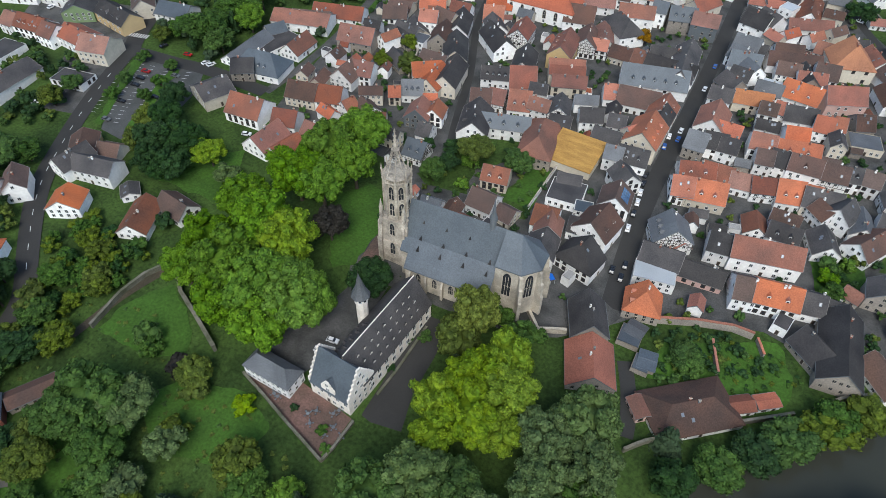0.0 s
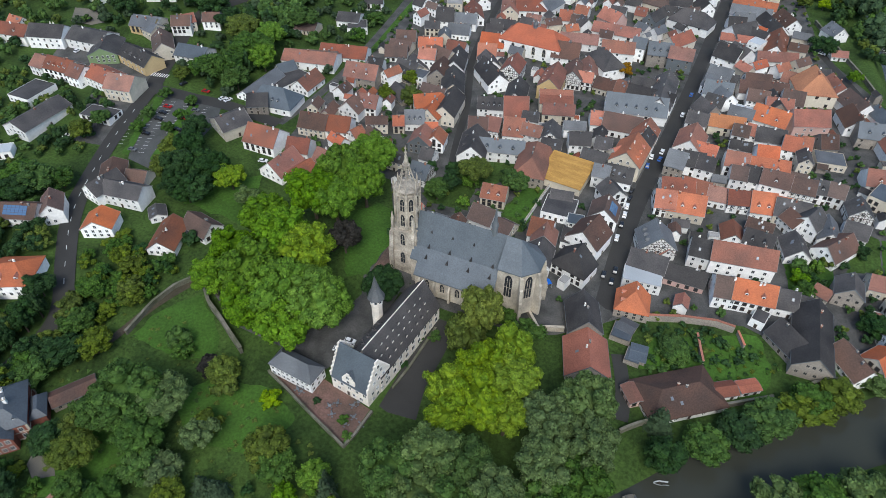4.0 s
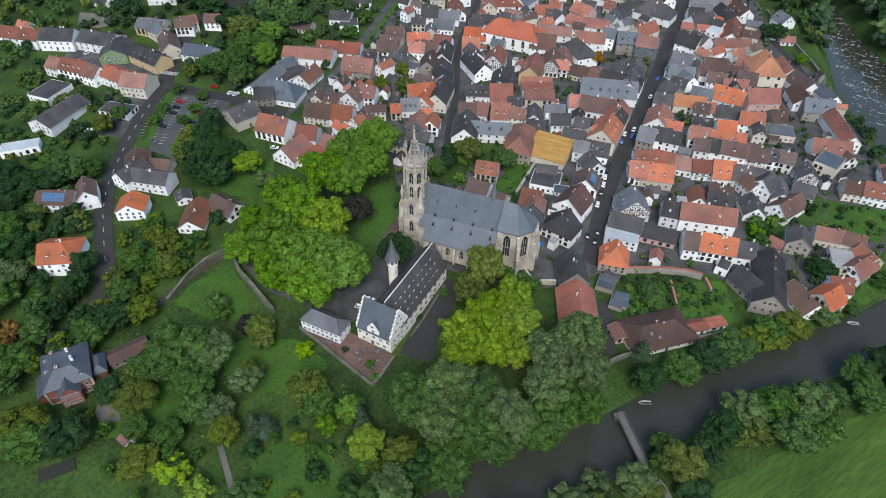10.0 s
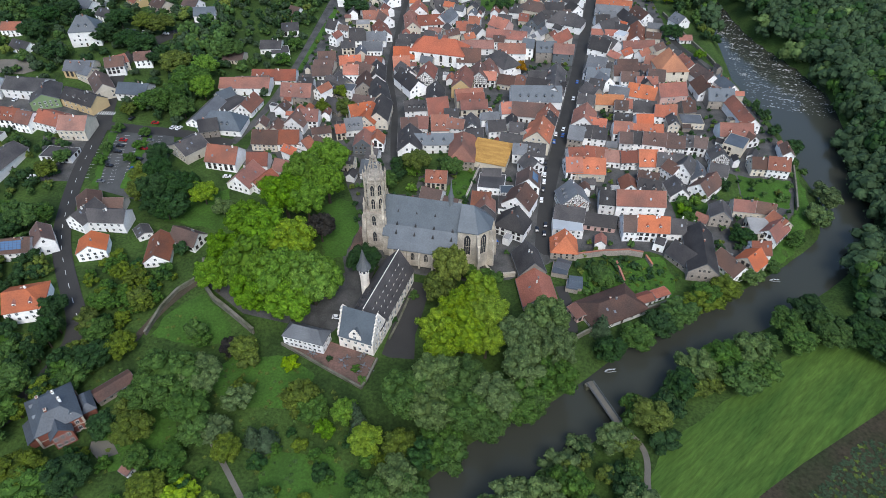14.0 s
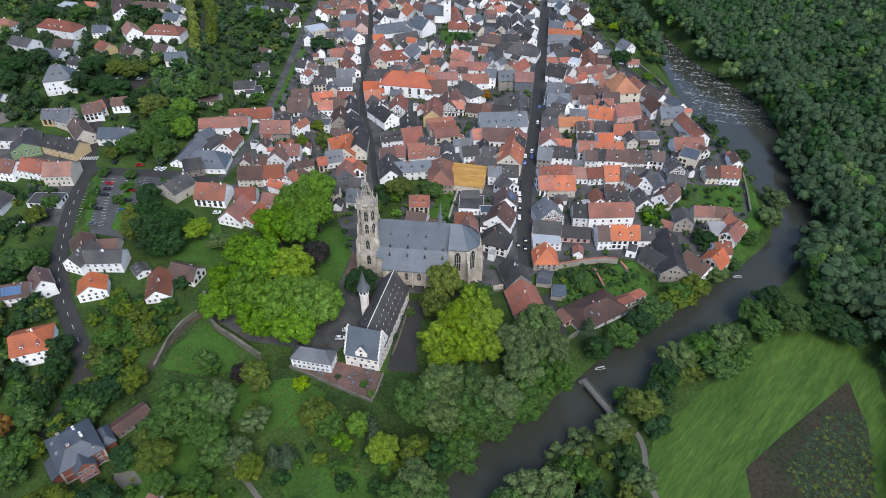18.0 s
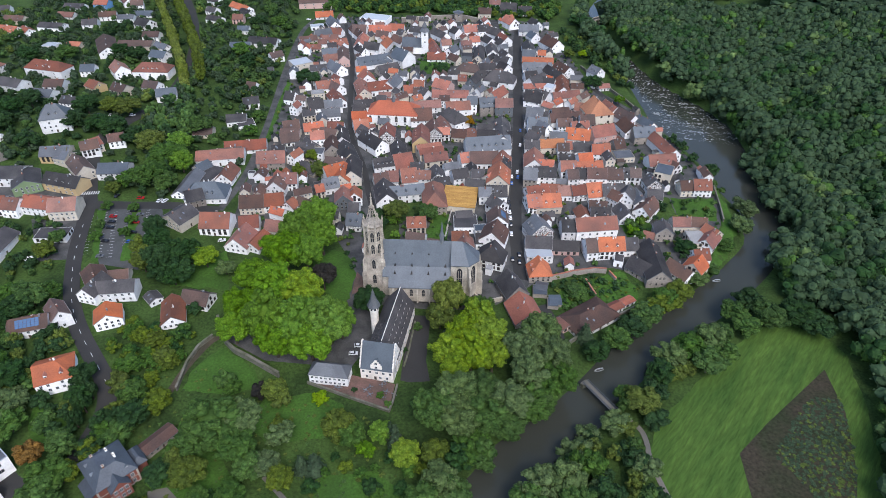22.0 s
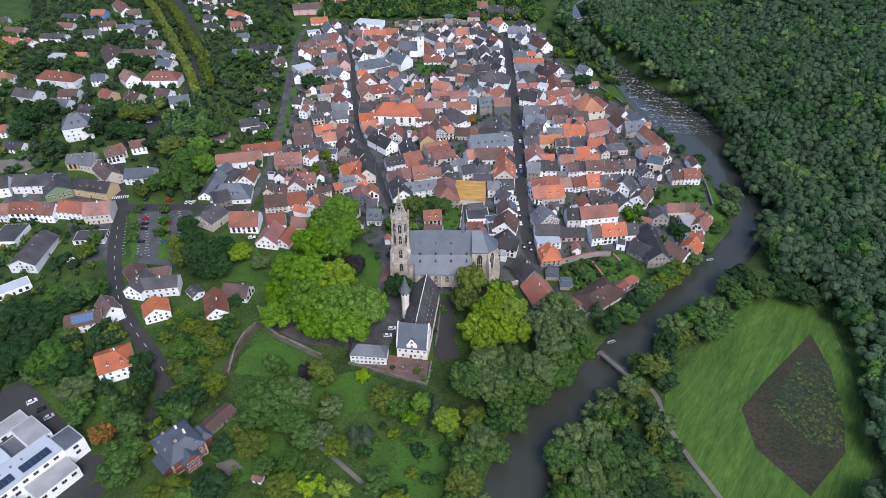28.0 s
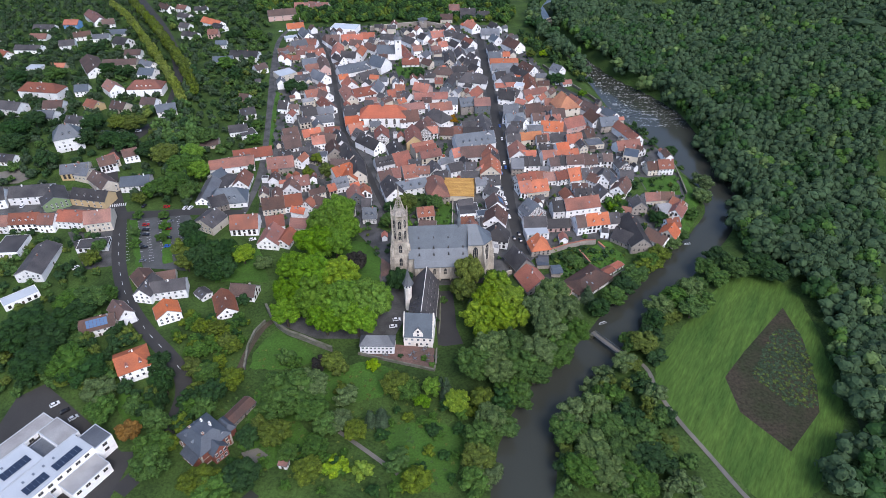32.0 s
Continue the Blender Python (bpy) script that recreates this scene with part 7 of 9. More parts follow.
wood("shrubbery", [(-163.2, 311.4), (-129.4, 332.6), (-109.1, 215.7), (-107.1, 157.2), (-130.0, 164.9), (-147.0, 231.5)], 9, 3, 5, [("green", 3), ("dark", 2), ("olive", 1)], "allotment shrubs beside the lane", 12, 50, 2)
wood("weeds", [(199.6, -60.3), (215.3, -58.7), (207.7, -89.6), (197.0, -112.1), (184.6, -110.2), (174.7, -90.0)], 1.6, 0.9, 0.45, [("olive", 1), ("wooded", 2)], "green weeds over the fallow ground", 14, 24, 1)
wood("tufts", [(-81.0, -48.4), (-44.1, -64.6), (-6.2, -71.1), (24.3, -88.3), (45.0, -100.2), (34.4, -143.6), (-37.2, -139.4), (-77.1, -128.5), (-100.1, -103.4), (-109.4, -63.4)], 5.0, 0.9, 0.6, [("green", 3), ("olive", 2)], "tufts of rough grass and weeds in the gardens", 15, 22, 1)
wood("tufts", [(108.5, 21.3), (147.4, 17.4), (132.7, 3.3), (112.2, -21.5), (97.8, -10.8)], 3.0, 0.9, 0.9, [("green", 3), ("olive", 2), ("dark", 2)], "tufts and small shrubs in the gardens behind the town wall", 16, 22, 1)
wood("shrubbery", [(-274.7, 56.9), (-182.0, 51.8), (-168.1, 12.1), (-187.0, -11.2), (-198.0, -28.7), (-234.6, -26.3)], 7, 2.6, 4.5, [("dark", 3), ("green", 3), ("olive", 1)], "garden shrubs behind the street houses", 17, 60, 2)
wood("shrubbery", [(-387.3, 86.6), (-356.6, 172.5), (-482.5, 438.0), (-431.9, 432.8), (-269.8, 94.1), (-273.4, 54.0), (-288.0, 17.9), (-333.9, 5.9)], 11, 4, 8, [("dark", 3), ("green", 3), ("olive", 2)], "garden trees at the edge of town on the slope", 18, 60, 2)
drape("pavement", [(-285.2, 109.6), (-263.2, 111.7), (-252.9, 101.0), (-258.6, 96.4), (-274.1, 95.2)], 0.2, GRAVEL, "pale gravel sports ground", "pavement", 8)
drape("pond", [(-72.7, -144.8), (-64.9, -137.0), (-60.9, -140.2), (-68.6, -148.5)], 0.3, WATER_MAT, "dark rectangular garden pond", "pond", 6)
drape("pavement", [(-72.5, -117.8), (-65.6, -115.8), (-60.1, -120.1), (-65.3, -124.0), (-71.2, -121.0)], 0.25, GRAVEL, "gravel yard beside the brick villa", "pavement", 4)
wood("shrubbery", [(193.0, 186.0), (198.1, 166.9), (209.4, 113.0), (217.7, 113.2), (207.8, 167.3), (203.0, 186.0)], 6, 2.8, 5, [("green", 3), ("dark", 2), ("olive", 1)], "bushes on the town bank by the rapids", 19, 70, 2)


# ---- the late-Gothic church ----
def gothic_window(name, w, h, lights=3):
    """A pointed stone window: frame, mullions and dark glass, looking towards -y."""
    bm = bmesh.new()
    n = 6
    arc = [(-w / 2, 0), (w / 2, 0), (w / 2, h - w * 0.8)]
    arc += [(w / 2 - w / 2 * (i / n) ** 1.3, h - w * 0.8 + w * 0.8 * math.sin(math.pi / 2 * i / n)) for i in range(1, n)]
    arc += [(0, h)] + [(-w / 2 + w / 2 * ((n - i) / n) ** 1.3, h - w * 0.8 + w * 0.8 * math.sin(math.pi / 2 * (n - i) / n)) for i in range(1, n)]
    arc.append((-w / 2, h - w * 0.8))
    cx, cz, f = 0, h * 0.45, 0.22
    outer = [(x + (f if x > 0 else -f if x < 0 else 0), z + (f * 1.3 if z > h * 0.5 else -f)) for x, z in arc]
    a = [bm.verts.new((x, -0.16, z)) for x, z in outer]
    b = [bm.verts.new((x, -0.16, z)) for x, z in arc]
    c = [bm.verts.new((x, -0.03, z)) for x, z in arc]
    d = [bm.verts.new((x, 0.1, z)) for x, z in outer]
    k = len(arc)
    for i in range(k):
        j = (i + 1) % k
        bm.faces.new((a[i], a[j], b[j], b[i]))
        bm.faces.new((b[i], b[j], c[j], c[i]))
        bm.faces.new((d[i], d[j], a[j], a[i]))
    bm.faces.new(c).material_index = 1
    for i in range(1, lights):
        x = -w / 2 + w * i / lights
        box(bm, x - 0.07, x + 0.07, -0.13, 0.05, 0, h - w * 0.6)
    box(bm, -w / 2, w / 2, -0.08, 0.05, h * 0.42, h * 0.42 + 0.12)
    return mesh_of(name, bm, PALE_STONE, PANE)


TALL_WINDOW = gothic_window("tracery_window", 2.9, 11.2)
AISLE_WINDOW = gothic_window("aisle_window", 1.7, 4.4)
TOWER_WINDOW = gothic_window("belfry_window", 1.75, 5.6, 2)


def church():
    thing = empty("church", pose(0, 0, 0), "late-Gothic sandstone church with steep blue-grey slate roof", "church")
    yc, ridge = 5.2, 26.2
    bm = bmesh.new()
    prism(bm, [(-13.0 + yc, -3), (13.0 + yc, -3), (13.0 + yc, 6.5), (6 + yc, 13.8), (yc, ridge - 0.4), (-6 + yc, 13.8), (-13.0 + yc, 6.5)], 9.0, 40.0)
    part("nave_wall", bm, PALE_STONE, thing)
    bm = bmesh.new()
    prism(bm, [(-9.2 + yc, -3), (9.2 + yc, -3), (9.2 + yc, 10.4), (6 + yc, 13.8), (yc, ridge - 0.4), (-6 + yc, 13.8), (-9.2 + yc, 10.4)], 5.6, 9.0)
    part("west_wall", bm, PALE_STONE, thing)
    bm = bmesh.new()
    t = 0.35
    prism(bm, [(-13.6 + yc, 5.9), (-6 + yc, 13.9), (yc, ridge - 0.3), (6 + yc, 13.9), (13.6 + yc, 5.9), (13.6 + yc, 5.9 + t), (6.1 + yc, 14.1 + t), (0.2 + yc, ridge + t), (yc, ridge + t + 0.12), (-0.2 + yc, ridge + t), (-6.1 + yc, 14.1 + t), (-13.6 + yc, 5.9 + t)], 8.6, 40.0)
    part("roof", bm, ROOFS["slate"], thing)
    bm = bmesh.new()
    prism(bm, [(-9.8 + yc, 9.9), (-6 + yc, 13.9), (yc, ridge - 0.3), (6 + yc, 13.9), (9.8 + yc, 9.9), (9.8 + yc, 9.9 + t), (6.1 + yc, 14.1 + t), (yc, ridge + t), (-6.1 + yc, 14.1 + t), (-9.8 + yc, 9.9 + t)], 5.4, 8.6)
    part("west_roof", bm, ROOFS["slate"], thing)
    # choir with five sides
    ring = [(40.0, -3.0), (48.9, -3.0), (53.7, 1.8), (53.7, 8.6), (48.9, 13.4), (40.0, 13.4)]
    bm = bmesh.new()
    lo = [bm.verts.new((x, y, -4.0)) for x, y in ring]
    hi = [bm.verts.new((x, y, 17.7)) for x, y in ring]
    for i in range(len(ring)):
        j = (i + 1) % len(ring)
        bm.faces.new((lo[i], lo[j], hi[j], hi[i]))
    bm.faces.new(hi)
    part("choir_wall", bm, PALE_STONE, thing)
    bm = bmesh.new()
    o = [(40.0, -3.7), (49.2, -3.7), (54.4, 1.5), (54.4, 8.9), (49.2, 14.1), (40.0, 14.1)]
    low = [bm.verts.new((x, y, 17.3)) for x, y in o]
    eave = [bm.verts.new((x, y, 17.7)) for x, y in o]
    ra, rb = bm.verts.new((40.0, yc, ridge + t)), bm.verts.new((45.4, yc, ridge + t))
    for i in range(len(o) - 1):
        bm.faces.new((low[i], low[i + 1], eave[i + 1], eave[i]))
        if i == 0:
            bm.faces.new((eave[0], eave[1], rb, ra))
        elif i == len(o) - 2:
            bm.faces.new((eave[i], eave[i + 1], ra, rb))
        else:
            bm.faces.new((eave[i], eave[i + 1], rb))
    bm.faces.new(low[::-1])
    part("choir_roof", bm, ROOFS["slate"], thing)
    for (ax, ay), (bx, by) in list(zip(ring, ring[1:]))[:4]:
        a = math.degrees(math.atan2(by - ay, bx - ax))
        shared("tracery_window", TALL_WINDOW, thing, pose((ax + bx) / 2, (ay + by) / 2, 4.6, 0, 0, a))
    # buttresses with sloping heads
    bm = bmesh.new()
    prism(bm, [(-2.7, -4), (0.3, -4), (0.3, 17.0), (-1.0, 16.2), (-1.4, 11.5), (-2.0, 11.0), (-2.2, 5.6), (-2.7, 5.0)], -0.6, 0.6)
    butt = mesh_of("buttress", bm, PALE_STONE)
    for i in range(1, 5):
        x, y = ring[i]
        a = math.degrees(math.atan2(y - yc, x - 43.0)) + 90
        shared("buttress", butt, thing, pose(x, y, 0, 0, 0, a))
    bm = bmesh.new()
    prism(bm, [(-1.4, -3), (0.3, -3), (0.3, 5.6), (-0.4, 5.4), (-1.4, 3.2)], -0.4, 0.4)
    small = mesh_of("aisle_buttress", bm, PALE_STONE)
    for i in range(5):
        x = 11.0 + i * 6.2
        shared("buttress", small, thing, pose(x, -13.0 + yc, 0))
        if i < 4:
            shared("aisle_window", AISLE_WINDOW, thing, pose(x + 3.1, -13.0 + yc, 0.6))
    # roof vents in two rows on the south slope
    bm = bmesh.new()
    prism(bm, [(-0.5, 0), (0.5, 0), (0, 1.2)], 0, 1.7, 0, Matrix.Rotation(radians(90), 4, "Z"))
    vent = mesh_of("roof_vent", bm, ROOFS["dark"])
    for row, (y, z) in enumerate(((-8.9 + yc, 11.3), (-6.2 + yc, 14.4), (-3.4 + yc, 19.8))):
        for i in range(4 - (row == 2)):
            shared("roof_vent", vent, thing, pose(11.7 + i * 8.5, y - 0.3, z + 0.25) @ Matrix.Diagonal((1.15 - 0.3 * (row == 2),) * 3 + (1,)))
    # ridge turret
    bm = bmesh.new()
    cone(bm, 1.1, 1.1, ridge - 2.5, ridge + 3.4, 8)
    turret = part("ridge_turret", bm, WALLS["slate"], thing)
    turret.matrix_basis = pose(35.1, yc, 0)
    bm = bmesh.new()
    cone(bm, 1.45, 0.75, ridge + 3.4, ridge + 5.6, 8)
    cone(bm, 0.75, 0.0, ridge + 5.6, ridge + 13.0, 8)
    part("spirelet", bm, WALLS["slate"], turret)
    # tower: square foot, octagonal shaft, openwork spire
    tx, ty = 1.0, 3.6
    bm = bmesh.new()
    for half, z0, z1 in ((5.4, -3, 9.0), (5.0, 9.0, 19.5)):
        box(bm, -half, half, -half, half, z0, z1)
    tower = part("tower_foot", bm, TOWER_STONE, thing)
    tower.matrix_basis = pose(tx, ty, 0)
    bm = bmesh.new()
    cone(bm, 4.5, 4.3, 19.5, 35.6, 8, 0, None, radians(22.5))
    cone(bm, 5.0, 5.0, 35.6, 36.2, 8, 0, None, radians(22.5))
    shaft = part("tower_shaft", bm, TOWER_STONE, thing)
    shaft.matrix_basis = pose(tx, ty, 0)
    bm = bmesh.new()
    prism(bm, [(-1.0, -3), (0.6, -3), (0.6, 18.8), (-0.2, 17.6), (-0.6, 9.5), (-1.0, 9.0)], -0.6, 0.6)
    corner = mesh_of("corner_buttress", bm, TOWER_STONE)
    for k in range(4):
        for side in (-1, 1):
            shared("corner_buttress", corner, thing, pose(tx, ty, 0, 0, 0, 90 * k) @ pose(side * 4.4, -5.4, 0))
    pin = stacked("pinnacle", [(0.55, 0.55, 0, 0), (0.5, 0.5, 5.5, 0), (0.62, 0.62, 5.6, 0), (0.42, 0.42, 5.9, 0), (0.05, 0.05, 9.0, 0)], TOWER_STONE)
    for k in range(4):
        shared("pinnacle", pin, thing, pose(tx, ty, 18.6, 0, 0, 90 * k) @ pose(4.3, 4.3, 0))
    pier = stacked("shaft_pier", [(0.45, 0.4, 0, 0), (0.38, 0.35, 14.5, 0), (0.5, 0.45, 14.7, 0), (0.25, 0.22, 15.2, 0), (0.06, 0.05, 18.6, 0)], TOWER_STONE)
    for k in range(8):
        a = radians(22.5 + 45 * k)
        shared("shaft_pier", pier, thing, pose(tx + 4.6 * math.cos(a), ty + 4.6 * math.sin(a), 20.5, 0, 0, math.degrees(a)))
        shared("belfry_window", TOWER_WINDOW, thing, pose(tx, ty, 0, 0, 0, 45 * k) @ pose(0, -4.08, 28.6))
        shared("belfry_window", TOWER_WINDOW, thing, pose(tx, ty, 0, 0, 0, 45 * k) @ pose(0, -4.14, 21.4))
    for k in range(4):
        shared("belfry_window", TOWER_WINDOW, thing, pose(tx, ty, 0, 0, 0, 90 * k) @ pose(0, -5.02, 12.6))
        shared("belfry_window", TOWER_WINDOW, thing, pose(tx, ty, 0, 0, 0, 90 * k) @ pose(0, -5.42, 3.4))
    bm = bmesh.new()
    for k in range(8):
        a, b = radians(22.5 + 45 * k), radians(67.5 + 45 * k)
        for i in range(5):
            u = (i + 0.5) / 5
            x, y = 4.9 * (math.cos(a) * (1 - u) + math.cos(b) * u), 4.9 * (math.sin(a) * (1 - u) + math.sin(b) * u)
            box(bm, x - 0.1, x + 0.1, y - 0.1, y + 0.1, 36.2, 37.3)
    cone(bm, 5.05, 5.05, 37.3, 37.55, 8, 0, None, radians(22.5))
    par = part("parapet", bm, TOWER_STONE, thing, "pierced stone parapet")
    par.matrix_basis = pose(tx, ty, 0)
    bm = bmesh.new()

    def rod(p, q, r):
        d = Vector(q) - Vector(p)
        cone(bm, r, r * 0.85, 0, d.length, 5, 0, Matrix.Translation(p) @ d.to_track_quat("Z", "Y").to_matrix().to_4x4())

    levels = [(37.0, 4.1), (39.4, 3.2), (41.6, 2.45), (43.6, 1.85), (45.3, 1.4), (46.6, 1.1)]
    for k in range(8):
        a, b = radians(22.5 + 45 * k), radians(67.5 + 45 * k)
        for (z0, r0), (z1, r1) in zip(levels, levels[1:]):
            rod((r0 * math.cos(a), r0 * math.sin(a), z0), (r1 * math.cos(a), r1 * math.sin(a), z1), 0.2)
            rod((r1 * math.cos(a), r1 * math.sin(a), z1), (r1 * math.cos(b), r1 * math.sin(b), z1), 0.13)
    for k in range(8):
        a = radians(22.5 + 45 * k)
        m = Matrix.Translation((4.9 * math.cos(a), 4.9 * math.sin(a), 36.2))
        cone(bm, 0.34, 0.28, 0, 2.6, 6, 0, m)
        cone(bm, 0.42, 0.0, 2.6, 5.0, 6, 0, m)
    cone(bm, 1.3, 1.45, 46.5, 47.0, 8)
    cone(bm, 0.7, 0.16, 47.2, 53.6, 8)
    for z in (48.6, 50.4, 52.0):
        cone(bm, 0.62, 0.4, z, z + 0.3, 6)
    cone(bm, 0.4, 0.0, 53.6, 55.2, 6)
    sp = part("openwork_spire", bm, TOWER_STONE, thing, "pierced stone openwork spire with crockets")
    sp.matrix_basis = pose(tx, ty, 0)


church()


# ---- the white palace below the church ----
def stepped_gable(w, e, h, thick, steps=6):
    """Profile with steps, in (y, z), from base to top."""
    pts = [(-w / 2, e - 0.6)]
    for i in range(steps):
        y = -w / 2 + (w / 2) * i / steps
        z = e + (h - e) * (i + 1) / steps + 0.5
        pts += [(y, z), (y + (w / 2) / steps, z)]
    left = pts
    right = [(-y, z) for y, z in left][::-1]
    return left + right[1:]


def palace():
    z = -6.6
    ang = 82.7
    thing = empty("palace", pose(13.15, -32.45, 0, 0, 0, ang), "white plastered stone palace with steep dark slate roof", "palace")
    L, w, e, h = 37.6, 13.6, 0.9, 11.0
    bm = bmesh.new()
    prism(bm, [(-w / 2, z - 4), (7.3, z - 4), (7.3, 2.6), (0, h), (-w / 2, e)], -L / 2, L / 2)
    part("wall", bm, PALACE_PLASTER, thing)
    bm = bmesh.new()
    prism(bm, [(-w / 2 - 0.35, e - 0.5), (0, h), (7.9, 2.0), (7.9, 2.25), (0.12, h + 0.25), (-0.12, h + 0.25), (-w / 2 - 0.35, e - 0.25)], -L / 2 - 0.28, L / 2 + 0.28)
    part("roof", bm, ROOFS["dark"], thing)
    bm = bmesh.new()
    box(bm, -L / 2, L / 2, -0.14, 0.14, h + 0.2, h + 0.5)
    part("ridge_cap", bm, PALACE_PLASTER, thing, "pale lead ridge cap")
    bm = bmesh.new()
    prism(bm, [(-0.5, 0), (0.5, 0), (0.42, 0.55), (0, 0.8), (-0.42, 0.55)], 0, 1.2, 0, Matrix.Rotation(radians(90), 4, "Z"))
    bm.faces.ensure_lookup_table()
    for f in bm.faces:
        f.material_index = 0 if abs(f.normal.y) < 0.5 else 1
    bm.normal_update()
    for f in bm.faces:
        f.material_index = 1 if abs(f.normal.y) > 0.9 else 0
    hatch = mesh_of("dormer", bm, ROOFS["dark"], PALACE_PLASTER)
    for side in (-1, 1):
        for row in range(3):
            for i in range(9 if side < 0 else 4):
                f = 0.2 + row * 0.24
                x = -L / 2 + 3 + (L - 6) * (i + 0.25 * (row % 2) + 0.3) / 9.3
                half, foot = (w / 2, e) if side < 0 else (7.6, 2.3)
                shared("dormer", hatch, thing, pose(x, side * (half * (1 - f) + 0.25), foot + (h - foot) * f + 0.15, 0, 0, 0 if side < 0 else 180) @ Matrix.Diagonal((1.2, 1.2, 1.25, 1)))
        for f in range(2):
            for i in range(9):
                shared("window", WINDOW, thing, pose(-L / 2 + 4 + i * 3.9, side * (w / 2 if side < 0 else 7.3), z + 1.4 + f * 3.3, 0, 0, 0 if side < 0 else 180) @ Matrix.Diagonal((1.45, 1, 1.4, 1)))
    # front wing across, with stepped gables
    wing = empty("palace_wing", pose(9.6, -52.0, 0, 0, 0, -7.5), "white stepped-gable front wing of the palace, slate roof", "palace")
    L, w, e, h = 15.2, 12.4, 0.4, 11.0
    bm = bmesh.new()
    prism(bm, [(-w / 2, z - 4), (w / 2, z - 4), (w / 2, e), (0, h), (-w / 2, e)], -L / 2, L / 2)
    part("wall", bm, PALACE_PLASTER, wing)
    bm = bmesh.new()
    roof_shape(bm, L - 0.8, w, e, h, "gable")
    part("roof", bm, [ROOFS["slate"], WALLS["slate"]], wing)
    for side in (-1, 1):
        bm = bmesh.new()
        prism(bm, stepped_gable(w + 0.3, e, h - 0.2, 0.6, 7), side * L / 2 - 0.3, side * L / 2 + 0.3)
        part("stepped_gable", bm, PALACE_PLASTER, wing)
        for zz, n in ((z + 1.2, 4), (z + 4.2, 4), (e + 1.2, 3), (e + 4.6, 2), (e + 7.4, 1)):
            for i in range(n):
                y = (i - (n - 1) / 2) * 2.6
                shared("window", WINDOW, wing, pose(side * (L / 2 + 0.36), y if side > 0 else -y, zz, 0, 0, 90 if side > 0 else 270))
    bm = bmesh.new()
    prism(bm, stepped_gable(5.2, e + 0.9, e + 4.9, 0.6, 4), -0.2, 0.3, 0, pose(0, -w / 2 - 0.02, 0, 0, 0, 90))
    prism(bm, [(-2.1, e), (2.1, e), (2.1, e + 1.6), (0, e + 4.5), (-2.1, e + 1.6)], 0.3, 4.5, 0, pose(0, -w / 2, 0, 0, 0, 90))
    gable = part("gabled_dormer", bm, PALACE_PLASTER, wing, "white stepped dormer gable")
    bm = bmesh.new()
    prism(bm, [(-2.5, e + 1.6), (0, e + 4.7), (2.5, e + 1.4), (2.5, e + 1.6), (0, e + 4.95), (-2.5, e + 1.6)], 0.35, 5.6, 0, pose(0, -w / 2, 0, 0, 0, 90))
    part("dormer_roof", bm, ROOFS["slate"], wing)
    for zz, n in ((z + 1.0, 4), (z + 4.0, 5), (e + 0.6, 1), (e + 3.0, 1)):
        for i in range(n):
            if zz < z + 2 and i == 1:
                shared("door", DOOR, wing, pose((i - (n - 1) / 2) * 3.1 + 0.8, -w / 2, z))
                continue
            shared("window", WINDOW, wing, pose((i - (n - 1) / 2) * 3.1, -w / 2 - (0.24 if zz > e else 0), zz))
    # stair turret with a pointed slate hat
    tur = empty("stair_turret", pose(4.5, -29.5, 0), "slim white octagonal stair turret with pointed slate cap", "turret")
    bm = bmesh.new()
    cone(bm, 2.0, 2.0, z - 1, 9.4, 8)
    cone(bm, 2.25, 2.25, 9.4, 13.6, 8)
    part("shaft", bm, PALACE_PLASTER, tur)
    bm = bmesh.new()
    cone(bm, 3.3, 1.75, 13.0, 16.4, 8)
    cone(bm, 1.75, 0.0, 16.4, 23.6, 8)
    part("cap", bm, ROOFS["grey"], tur)
    bm = bmesh.new()
    cone(bm, 0.07, 0.03, 22.8, 25.0, 5)
    part("finial", bm, DARK_WOOD, tur)
    for k in range(8):
        shared("window", SMALL_WINDOW, tur, pose(4.5 - 4.5, 0, 0, 0, 0, 22.5 + 45 * k) @ pose(0, -2.1, 11.0) @ Matrix.Diagonal((1.2, 1, 1.5, 1)))
    ann = empty("annex", pose(-12.4, -57.8, 0, 0, 0, -5), "white two-storey annex with grey hipped slate roof", "building")
    L, w, e, h = 17.8, 7.8, -1.4, 2.3
    bm = bmesh.new()
    box(bm, -L / 2, L / 2, -w / 2, w / 2, z - 3.5, e)
    part("wall", bm, WALLS["white"], ann)
    bm = bmesh.new()
    roof_shape(bm, L, w, e, h, "hip")
    part("roof", bm, ROOFS["grey"], ann)
    for f in range(2):
        for i in range(8):
            shared("window", WINDOW, ann, pose(-L / 2 + 1.5 + i * 2.08, -w / 2, -6.2 + f * 2.5) @ Matrix.Diagonal((1, 1, 0.85, 1)))
        for i in range(3):
            shared("window", WINDOW, ann, pose(L / 2, -2.8 + i * 2.8, -6.2 + f * 2.5, 0, 0, 90) @ Matrix.Diagonal((1, 1, 0.85, 1)))


palace()


